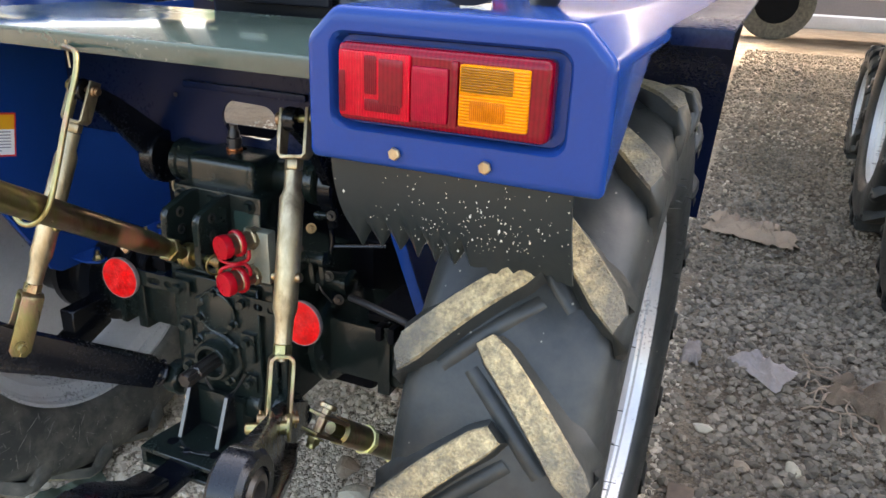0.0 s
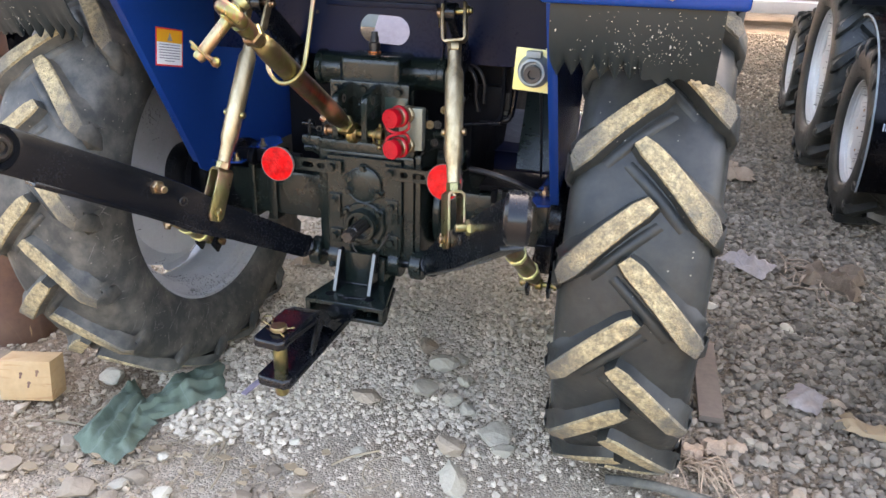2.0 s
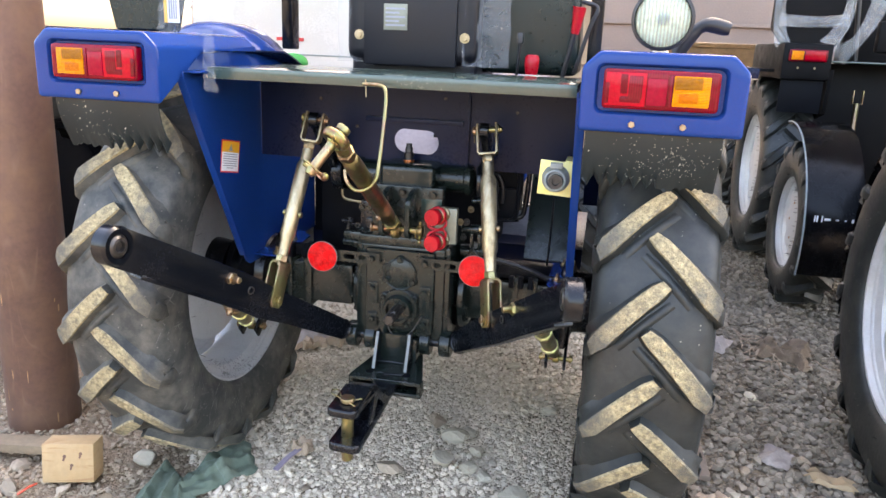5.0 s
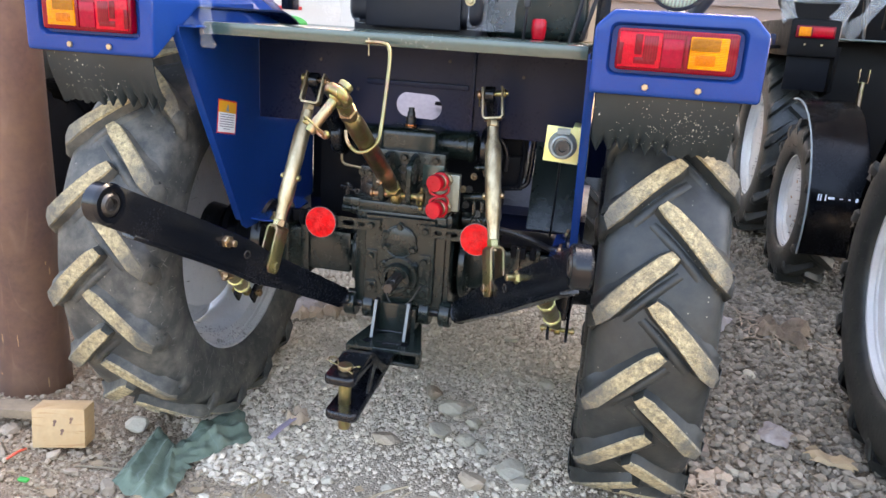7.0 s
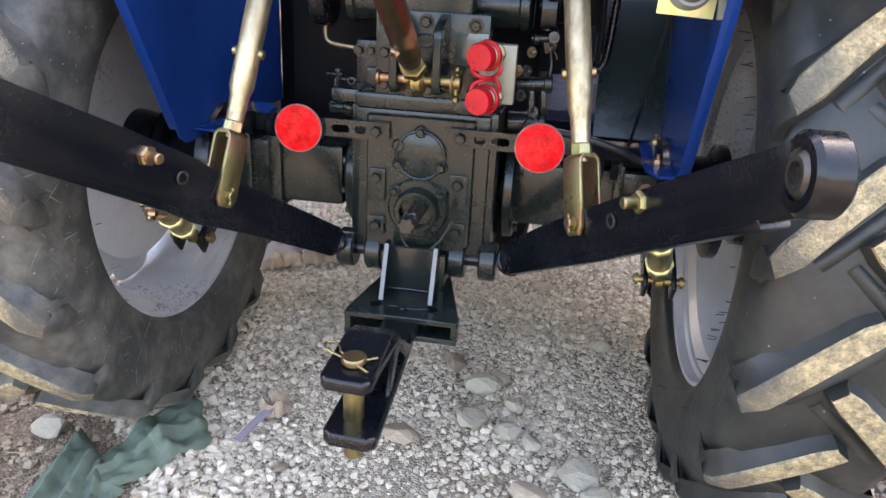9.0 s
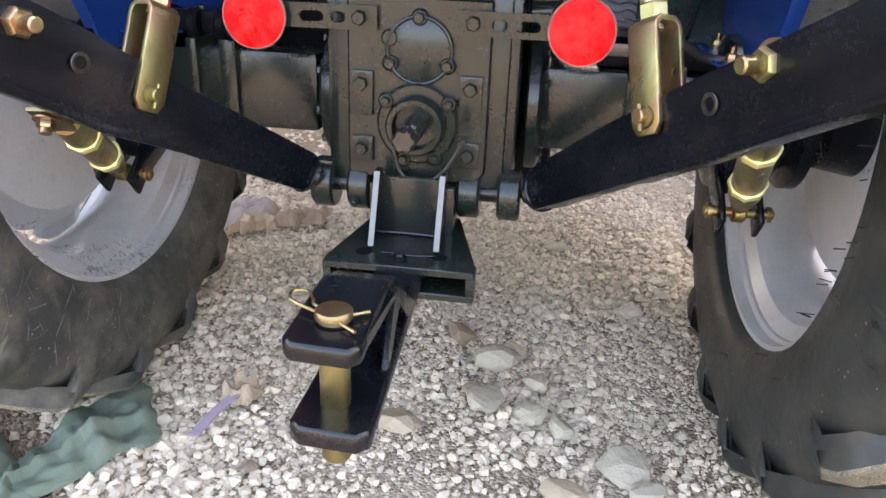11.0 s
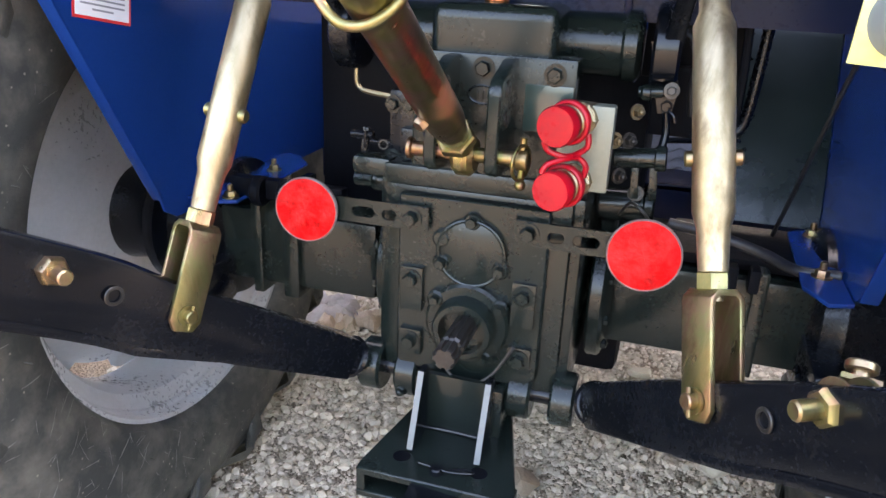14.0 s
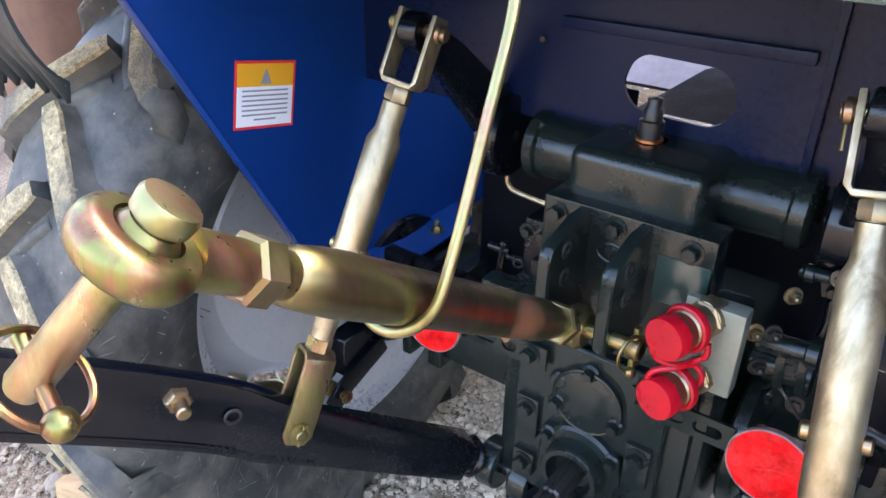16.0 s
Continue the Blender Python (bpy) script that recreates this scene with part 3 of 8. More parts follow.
def tube(bm, pts, r, n=10, radii=None, caps=True):
    """A round rod along a path."""
    pts = [Vector(p) for p in pts]
    t = bmesh.new()
    rings, normal = [], None
    for i, p in enumerate(pts):
        way = (pts[min(i + 1, len(pts) - 1)] - pts[max(i - 1, 0)]).normalized()
        if normal is None:
            normal = basis(way)[1]
        normal = (normal - way * normal.dot(way)).normalized()
        other = way.cross(normal)
        rad = radii[i] if radii else r
        rings.append([t.verts.new(p + (normal * math.cos(2 * math.pi * k / n) + other * math.sin(2 * math.pi * k / n)) * rad) for k in range(n)])
    for a, b in zip(rings, rings[1:]):
        for k in range(n):
            t.faces.new((a[k], a[(k + 1) % n], b[(k + 1) % n], b[k]))
    if caps:
        t.faces.new(rings[0][::-1])
        t.faces.new(rings[-1])
    bmesh.ops.recalc_face_normals(t, faces=t.faces)
    put(bm, t)


def strip(bm, pts, ups, w, h, bevel=0.003):
    """A bar of oblong section along a path; w across, h along the up direction given at each point."""
    t = bmesh.new()
    pts = [Vector(p) for p in pts]
    rows = []
    for i, p in enumerate(pts):
        way = (pts[min(i + 1, len(pts) - 1)] - pts[max(i - 1, 0)]).normalized()
        up = Vector(ups[i] if isinstance(ups, list) else ups)
        up = (up - way * up.dot(way)).normalized()
        side = way.cross(up)
        wi = w[i] if isinstance(w, (list, tuple)) else w
        hi = h[i] if isinstance(h, (list, tuple)) else h
        rows.append([t.verts.new(p + side * sx * wi / 2 + up * su * hi / 2) for sx, su in ((-1, -1), (1, -1), (1, 1), (-1, 1))])
    for a, b in zip(rows, rows[1:]):
        for k in range(4):
            t.faces.new((a[k], a[(k + 1) % 4], b[(k + 1) % 4], b[k]))
    t.faces.new(rows[0][::-1])
    t.faces.new(rows[-1])
    bmesh.ops.recalc_face_normals(t, faces=t.faces)
    put(bm, t, bevel)


def hexbolt(bm, p, way, af=0.019, h=0.012, washer=True, stud=0.0):
    """A hexagon head (or nut) standing on p; af across the flats."""
    w = Vector(way).normalized()
    p = Vector(p)
    if washer:
        lathe(bm, [(0, af * 0.82), (0.0025, af * 0.82), (0.0025, 0)], p, w, 20)
    r = af / math.sqrt(3)
    lathe(bm, [(0.002, r * 0.99), (h * 0.8, r), (h, r * 0.82), (h, 0)], p, w, 6, phase=0.3)
    if stud:
        cyl(bm, p + w * h * 0.9, p + w * (h + stud), af * 0.3, n=12, chamfer=0.002)


def ball(bm, p, r, n=20, k=10, squash=1.0):
    lathe(bm, [(-r * squash * math.cos(math.pi * i / k), r * math.sin(math.pi * i / k)) for i in range(k + 1)], p, (0, 0, 1), n)


def finish(name, bm, mats, angle=38):
    me = bpy.data.meshes.new(name)
    bm.to_mesh(me)
    bm.free()
    for mm in mats if isinstance(mats, (list, tuple)) else [mats]:
        me.materials.append(mm)
    me.shade_smooth()
    me.set_sharp_from_angle(angle=radians(angle))
    return me


def part(name, bm, mat, parent, label="", angle=38):
    """Links a bmesh in world coordinates as one mesh object under a thing or a part."""
    ob = new(name, finish(name, bm, mat, angle))
    ob.parent = parent
    if parent.parent is None:
        ob.matrix_parent_inverse = parent.matrix_basis.inverted()
    return tagged(ob, label)


def piece(name, mesh, parent, m, label=""):
    ob = new(name, mesh)
    ob.parent = parent
    if parent.parent is None:
        ob.matrix_parent_inverse = parent.matrix_basis.inverted()
    ob.matrix_basis = m
    return tagged(ob, label)


def empty_thing(name, at, label, category, group=""):
    ob = new(name)
    ob.empty_display_size = 0.1
    ob.matrix_basis = pose(*at)
    return tagged(ob, label, category, group)


def thing(name, bm, mat, label, category, group="", kind="", at=(0, 0, 0), angle=38):
    """A thing of one mesh; the bmesh lies about the thing's own base point."""
    ob = new(name, finish(name, bm, mat, angle))
    ob.matrix_basis = pose(*at)
    return tagged(ob, label, category, group, kind)


def fresh():
    return bmesh.new()


# ---- ground ----
def ground_height(x, y):
    v = noise.noise(Vector((x * 0.9, y * 0.9, 3.1))) * 0.022 + noise.noise(Vector((x * 3.1, y * 3.1, 7.7))) * 0.010
    fade = 1 / (1 + max(0, abs(y - 2) - 4) * 0.3)
    return v * fade


def build_ground():
    def steps(lo, hi, fine_lo, fine_hi, fine):
        out = list(np.arange(fine_lo, fine_hi + 1e-6, fine))
        d = fine
        while out[-1] < hi:
            d *= 1.25
            out.append(out[-1] + d)
        d = fine
        while out[0] > lo:
            d *= 1.25
            out.insert(0, out[0] - d)
        return out
    xs, ys = steps(-800, 800, -3, 4, 0.05), steps(-800, 1600, -1, 7, 0.05)
    verts = [(x, y, ground_height(x, y)) for y in ys for x in xs]
    w = len(xs)
    faces = [(j * w + i, j * w + i + 1, (j + 1) * w + i + 1, (j + 1) * w + i) for j in range(len(ys) - 1) for i in range(w - 1)]
    me = bpy.data.meshes.new("ground")
    me.from_pydata(verts, [], faces)
    me.materials.append(M["ground"])
    me.shade_smooth()
    tagged(new("ground", me), "grey gravel and sandy earth yard with scattered stones", "ground", kind="structure")


build_ground()


def stone_shape(rng, subdiv=0, cuts=7, rough=0.16):
    """Broken stones: a ball cut by planes, with uneven corners."""
    t = bmesh.new()
    bmesh.ops.create_icosphere(t, subdivisions=max(1, subdiv), radius=1)
    if subdiv == 0:
        t.free()
        t = bmesh.new()
        for k in range(12):
            z = 1 - 2 * (k + 0.5) / 12
            a = 2.39996 * k + rng.uniform(-0.25, 0.25)
            h = math.sqrt(1 - z * z)
            t.verts.new((h * math.cos(a), h * math.sin(a), z))
        bmesh.ops.convex_hull(t, input=t.verts[:])
    t.verts.index_update()
    co = np.array([v.co[:] for v in t.verts])
    fa = np.array([[v.index for v in f.verts] for f in t.faces])
    t.free()
    out = []
    for _ in range(40):
        c = co.copy()
        for _k in range(cuts):
            d = rng.normal(size=3)
            d /= np.linalg.norm(d)
            lim = rng.uniform(0.5, 0.85)
            over = np.maximum(c @ d - lim, 0)
            c -= over[:, None] * d
        c *= rng.uniform(1 - rough, 1 + rough, (len(c), 1))
        c *= np.array([1, rng.uniform(0.65, 1.0), rng.uniform(0.5, 0.85)])
        out.append(c)
    return out, fa


def gravel(name, label, count, x0, x1, y0, y1, size0, size1, seed, keep=None, mat="gravel", grade=None):
    """Loose stones; grade(x, y) scales their size from place to place."""
    rng = np.random.default_rng(seed)
    shapes, fa = stone_shape(rng, 0, 4)
    verts, faces, base = [], [], 0
    for _ in range(count):
        x, y = rng.uniform(x0, x1), rng.uniform(y0, y1)
        if keep and not keep(x, y, rng):
            continue
        s = (size0 + (size1 - size0) * rng.random() ** 2.0) * (grade(x, y) if grade else 1)
        a, tilt = rng.uniform(0, 2 * math.pi), rng.normal(0, 0.45)
        c = shapes[rng.integers(40)] * s
        ca, sa, ct, st = math.cos(a), math.sin(a), math.cos(tilt), math.sin(tilt)
        c = np.c_[c[:, 0], c[:, 1] * ct - c[:, 2] * st, c[:, 1] * st + c[:, 2] * ct]
        c = np.c_[c[:, 0] * ca - c[:, 1] * sa, c[:, 0] * sa + c[:, 1] * ca, c[:, 2]]
        c += (x, y, ground_height(x, y) + s * rng.uniform(-0.3, 0.75))
        verts.append(c)
        faces.append(fa + base)
        base += len(c)
    me = bpy.data.meshes.new(name)
    verts, faces = np.concatenate(verts), np.concatenate(faces)
    me.vertices.add(len(verts))
    me.vertices.foreach_set("co", verts.astype(np.float32).ravel())
    me.loops.add(faces.size)
    me.loops.foreach_set("vertex_index", faces.ravel().astype(np.int32))
    me.polygons.add(len(faces))
    me.polygons.foreach_set("loop_start", (np.arange(len(faces)) * 3).astype(np.int32))
    me.update(calc_edges=True)
    me.validate()
    me.shade_flat()
    me.materials.append(M[mat])
    return tagged(new(name, me), label, "gravel", kind="stuff")


def patchy(x, y, rng):
    """Loose gravel lies thick under the tractor and thins out into earth behind it."""
    edge = 0.98 + 0.30 * min(1, max(0, (x + 0.4) / 0.4)) + 0.65 * min(1, max(0, (-0.7 - x) / 0.2))
    d = 0.42 + 0.8 * noise.noise(Vector((x * 1.6, y * 1.6, 5))) + 0.5 * min(1, max(-1, (y - edge) / 0.25))
    if x > 1.0:
        d += 0.1
    return rng.random() < max(0.10, min(1, d))


def earthy(x, y):
    """The trodden corner by the post, where the stones lie half sunk in brown earth."""
    wob = 0.25 * noise.noise(Vector((x * 2.2, y * 2.2, 12)))
    return x + wob < -0.62 - 0.9 * max(0, y - 1.15) or y + wob < (1.0 if x < -0.1 else 0.90)


def coarse(x, y):
    """Coarse clean stones by the cloth, finer dusty ones in the middle."""
    k = 0.78 + 0.35 * noise.noise(Vector((x * 2.1, y * 2.1, 9)))
    return k + 0.22 * min(1, max(0, (0.02 - x) / 0.18)) + 0.12 * min(1, max(0, (y - 1.9) / 0.5))


gravel("gravel", "loose grey crushed gravel, thick beneath the tractor", 62000, -1.7, 0.92, 0.45, 3.1, 0.0050, 0.0170, 1, lambda x, y, rng: not earthy(x, y) and patchy(x, y, rng), grade=coarse)
gravel("gravel", "fine grey stone chips between the larger stones", 46000, -0.9, 0.92, 0.55, 2.3, 0.0022, 0.0060, 11, lambda x, y, rng: not earthy(x, y) and rng.random() < 0.12 + 0.88 * min(1, max(0, (y - 1.0 - 0.30 * min(1, max(0, (x + 0.4) / 0.4)) + 0.35 * noise.noise(Vector((x * 2, y * 2, 4)))) / 0.25)))
gravel("gravel", "earthy gravel half sunk in brown soil beside the post", 22000, -1.9, 0.9, 0.45, 1.7, 0.003, 0.015, 6, lambda x, y, rng: earthy(x, y) and rng.random() < (0.7 if x < -0.62 else 0.34 + 0.5 * noise.noise(Vector((x * 5, y * 5, 2)))), "gravel_earth")
gravel("gravel", "dirty brown gravel in the lane beside the tractor", 26000, 0.85, 2.4, 0.45, 4.2, 0.006, 0.026, 3, patchy, "gravel_dirty")
gravel("gravel", "brown gravel trodden into the lane further down", 15000, 0.75, 3.0, 3.9, 7.5, 0.008, 0.022, 8, None, "gravel_dirty")
gravel("gravel", "coarse brown gravel at the far end of the lane", 12000, 0.6, 4.2, 7.4, 15.0, 0.012, 0.034, 21, None, "gravel_dirty")
gravel("gravel", "loose gravel further down the yard", 14000, -3.0, 4.0, 3.0, 9.5, 0.008, 0.02, 2, lambda x, y, rng: x < 0.9 or y > 7, "gravel")
gravel("gravel", "scattered gravel on the open sandy yard", 10000, -3.5, 4.5, -3.0, 0.6, 0.007, 0.02, 5, lambda x, y, rng: rng.random() < 0.75, "gravel")


# ---- wheels ----
def tyre_mesh(radius, half, rim_r, lugs, lug_h, lug_w, sweep, phase=0.0, mud=True):
    """A tractor tyre about the x axis; its chevron lugs point up at the rear of the wheel (-y)."""
    bm = fresh()
    rc = radius - lug_h
    prof = [(-half * 0.80, rim_r), (-half * 0.90, rim_r + 0.012), (-half * 0.985, rim_r + (rc - rim_r) * 0.32), (-half, rim_r + (rc - rim_r) * 0.55),
            (-half * 0.97, rim_r + (rc - rim_r) * 0.76), (-half * 0.88, rc - 0.020), (-half * 0.70, rc - 0.006), (-half * 0.35, rc - 0.001), (0, rc)]
    prof = prof + [(-d, r) for d, r in prof[-2::-1]]
    lathe(bm, prof, (0, 0, 0), (1, 0, 0), 96, closed=True)
    for f in bm.faces:
        f.material_index = 0
    t = bmesh.new()
    n = 9
    for side in (-1, 1):
        for k in range(lugs):
            a0 = phase + 2 * math.pi * (k + (0.5 if side < 0 else 0.0)) / lugs
            rows = []
            for i in range(n):
                s = i / (n - 1)
                x = side * (-0.020 + s * (half * 1.0 + 0.012))
                ax = abs(x)
                drop = sweep * (0.82 * s + 0.18 * s * s)
                a = a0 - drop
                shoulder = max(0, (ax - half * 0.80) / (half * 0.2))
                top = radius - 0.004 * s - 0.012 * min(1, shoulder) - 0.055 * max(0, shoulder - 0.55) ** 1.5
                base = rc - 0.016 - 0.07 * min(1, shoulder)
                wt, wb = lug_w * (0.82 + 0.18 * s), lug_w * (1.22 + 0.22 * s)
                if i == 0:
                    wt *= 0.72
                    wb *= 0.8
                slope = sweep * radius / half
                cosk = 1 / math.sqrt(1 + slope * slope)
                sk = slope * cosk
                row = []
                for w, r in ((-wb * 1.35, base), (-wt * 1.18, top - lug_h * 0.75), (-wt * 1.04, top - 0.006), (-wt * 0.90, top), (wt * 0.90, top), (wt * 1.04, top - 0.006), (wt * 1.18, top - lug_h * 0.75), (wb * 1.35, base)):
                    off = w / 2
                    xx = x + side * off * sk * (1 if ax < half * 0.9 else 0.35)
                    aa = a + off * cosk / radius
                    row.append(t.verts.new((xx, -r * math.cos(aa), r * math.sin(aa))))
                rows.append(row)
            # the lug runs out down the sidewall as a flat wedge
            for k2, (dr, swell) in enumerate(((0.048, 1.0), (0.080, 0.85), (0.108, 0.25))):
                a = a0 - sweep * (1.0 + 0.05 * k2)
                row = []
                for w, f in ((-0.75, 0.0), (-0.62, 0.5), (-0.54, 0.9), (-0.46, 1.0), (0.46, 1.0), (0.54, 0.9), (0.62, 0.5), (0.75, 0.0)):
                    r = radius - dr + 0.012 * w
                    aa = a + w * lug_w * (1.15 - 0.15 * k2) / radius
                    row.append(t.verts.new((side * half * (0.94 + 0.10 * f * swell), -r * math.cos(aa), r * math.sin(aa))))
                rows.append(row)
            for ri, (p, q) in enumerate(zip(rows, rows[1:])):
                for j in range(7):
                    f = t.faces.new((p[j], p[j + 1], q[j + 1], q[j]))
                    f.material_index = 1 if (2 <= j <= 4 and mud and ri < n - 1) else 0
            t.faces.new(rows[0])
            t.faces.new(rows[-1][::-1])
            # a low rounded bead moulded along the lower flank of the lug
            bead = []
            for i in range(8):
                s = 0.10 + 0.72 * i / 7
                x = side * (-0.020 + s * (half * 1.0 + 0.012))
                a = a0 - sweep * (0.82 * s + 0.18 * s * s)
                slope = sweep * radius / half
                cosk = 1 / math.sqrt(1 + slope * slope)
                h = 0.009 * math.sin(math.pi * (0.06 + 0.88 * i / 7))
                crown = rc - 0.018 * max(0, (abs(x) / half - 0.6) / 0.4) ** 2
                row = []
                for w, dr in ((-0.017, -0.008), (-0.009, h * 0.55), (0, h), (0.009, h * 0.55), (0.017, -0.008)):
                    off = -lug_w * 0.98 + w
                    aa = a + off * cosk / radius
                    xx = x + side * off * slope * cosk
                    row.append(t.verts.new((xx, -(crown + dr) * math.cos(aa), (crown + dr) * math.sin(aa))))
                bead.append(row)
            for p, q in zip(bead, bead[1:]):
                for j in range(4):
                    t.faces.new((p[j], p[j + 1], q[j + 1], q[j]))
    bmesh.ops.recalc_face_normals(t, faces=t.faces)
    me = bpy.data.meshes.new("t")
    t.to_mesh(me)
    t.free()
    bm.from_mesh(me)
    bpy.data.meshes.remove(me)
    # moulding whiskers on the shoulders
    rng = random.Random(4)
    for k in range(120):
        a = rng.uniform(0, 2 * math.pi)
        side = rng.choice((-1, 1))
        r = rim_r + rng.choice((0.006, 0.006, 0.05)) + rng.uniform(0, 0.01)
        p = Vector((side * half * 0.93, -r * math.cos(a), r * math.sin(a)))
        tube(bm, [p, p + Vector((side * rng.uniform(0.008, 0.022), rng.uniform(-0.004, 0.004), rng.uniform(-0.004, 0.004)))], 0.0009, 4)
    return bm


def rim_mesh(rim_r, half, inner_side):
    """The barrel of the rim; inner_side is the x direction that faces the tractor."""
    bm = fresh()
    h = half * 0.80
    prof = [(-h - 0.010, rim_r + 0.020), (-h - 0.004, rim_r + 0.024), (-h + 0.003, rim_r + 0.018), (-h + 0.006, rim_r - 0.002), (-h + 0.028, rim_r - 0.005), (-h + 0.033, rim_r - 0.012), (-h + 0.040, rim_r - 0.013),
            (-h + 0.055, rim_r - 0.040), (-h + 0.085, rim_r - 0.052), (h - 0.085, rim_r - 0.052), (h - 0.055, rim_r - 0.040), (h - 0.040, rim_r - 0.013), (h - 0.033, rim_r - 0.012), (h - 0.028, rim_r - 0.005),
            (h - 0.006, rim_r - 0.002), (h - 0.003, rim_r + 0.018), (h + 0.004, rim_r + 0.024), (h + 0.010, rim_r + 0.020)]
    inner = [(d, r - 0.006) for d, r in prof[::-1]]
    lathe(bm, prof + inner, (0, 0, 0), (1, 0, 0), 80, closed=True)
    return bm


def disc_mesh(rim_r, half, out):
    """The dished wheel disc, towards the outside of the rim."""
    bm = fresh()
    o = out
    prof = [(o * half * 0.42, rim_r - 0.056), (o * half * 0.40, rim_r - 0.085), (o * half * 0.10, rim_r - 0.130), (o * half * 0.02, 0.155), (o * half * 0.02, 0.0)]
    back = [(d - o * 0.008, r) for d, r in prof[::-1]]
    lathe(bm, prof + [(o * half * 0.02 - o * 0.008, 0.0)] + back[1:], (0, 0, 0), (1, 0, 0), 96)
    # the rim of the disc is cut back between its eight lugs
    for v in bm.verts:
        r = math.hypot(v.co.y, v.co.z)
        if r > rim_r - 0.07:
            cut = max(0.0, 0.75 - abs(math.cos(4 * math.atan2(v.co.z, v.co.y)))) / 0.75
            f = 1 - 0.055 * min(1, 2.2 * cut) / r
            v.co.y, v.co.z = v.co.y * f, v.co.z * f
    return bm


def wheel(owner, name, centre, out, spec, label, rim_mat, mud=True, bolts=None, phase=0.0):
    """A wheel with tyre, rim, disc and wheel nuts; out is the x direction that faces away from the tractor."""
    m = Matrix.Translation(centre)
    radius, half, rim_r, lugs, lug_h, lug_w, sweep = spec
    hub = fresh()
    lathe(hub, [(-out * 0.07, 0.085), (out * 0.02, 0.10 if mud else 0.08), (out * 0.03, 0.10 if mud else 0.07), (out * (0.075 if mud else 0.04), 0.05), (out * (0.08 if mud else 0.045), 0.0)], centre, (1, 0, 0), 32)
    w = part(name, hub, M["black"], owner, label)
    b = tyre_mesh(radius, half, rim_r, lugs, lug_h, lug_w, sweep, phase, mud)
    bmesh.ops.transform(b, matrix=m, verts=b.verts)
    part("tyre", b, [M["rubber_haze_dust" if mud and out < 0 else "rubber"], M["mud"]], w, "black lugged tyre with dried mud on the lugs" if mud else "black lugged tyre", 50)
    if mud and out < 0:
        # short pale scratches on the sidewall that faces the tractor
        rng = random.Random(62)
        rc = radius - lug_h
        steps = ((rim_r + 0.012, 0.90), (rim_r + (rc - rim_r) * 0.32, 0.985), (rim_r + (rc - rim_r) * 0.55, 1.0), (rim_r + (rc - rim_r) * 0.76, 0.97), (rc - 0.020, 0.88))
        t = bmesh.new()
        for _ in range(150):
            r, a = rng.uniform(rim_r + 0.02, rc - 0.03), rng.gauss(-0.9, 0.9)
            tilt, length, wide = rng.uniform(-1.3, 1.5), rng.uniform(0.006, 0.05), rng.uniform(0.0004, 0.0012)
            line = []
            for k in range(5):
                s = (k / 4 - 0.5) * length
                rr, aa = r + s * math.cos(tilt), a + s * math.sin(tilt) / r + 0.3 * s * s
                for (r0, d0), (r1, d1) in zip(steps, steps[1:]):
                    if rr <= r1:
                        break
                d = d0 + (d1 - d0) * min(1, max(0, (rr - r0) / (r1 - r0)))
                ww = wide * math.sin(math.pi * (0.1 + 0.8 * k / 4)) / r
                line.append([t.verts.new((-out * (half * d + 0.0006), -rr * math.cos(aa + q), rr * math.sin(aa + q))) for q in (-ww, ww)])
            for p, q in zip(line, line[1:]):
                t.faces.new((p[0], p[1], q[1], q[0]))
        b = fresh()
        put(b, t, m=m)
        tagged(part("sidewall_scuff", b, M["scuff"], w, "pale scratches on the sidewall"), kind="stuff")
    b = rim_mesh(rim_r, half, -out)
    bmesh.ops.transform(b, matrix=m, verts=b.verts)
    part("rim", b, rim_mat, w, "silver-painted steel rim")
    b = disc_mesh(rim_r, half, out)
    bmesh.ops.transform(b, matrix=m, verts=b.verts)
    part("wheel_disc", b, rim_mat, w)
    for k in range(6):
        a = 2 * math.pi * k / 6
        b = fresh()
        hexbolt(b, Vector(centre) + Vector((out * (half * 0.02 + 0.004), 0.125 * math.cos(a), 0.125 * math.sin(a))), (out, 0, 0), 0.024 if mud else 0.030, 0.018 if mud else 0.026, True, 0.02)
        part("wheel_nut", b, bolts or M["zinc_brown"], w)
    return w


REAR = (0.645, 0.154, 0.405, 17, 0.030, 0.046, radians(15.6))
WY, WZ = 1.520, 0.640

# ---- the blue tractor ----
tractor = empty_thing("tractor", (0, WY, 0), "blue compact tractor with black three-point linkage, parked on gravel", "tractor")
CX = 0.010  # middle of the gear housing


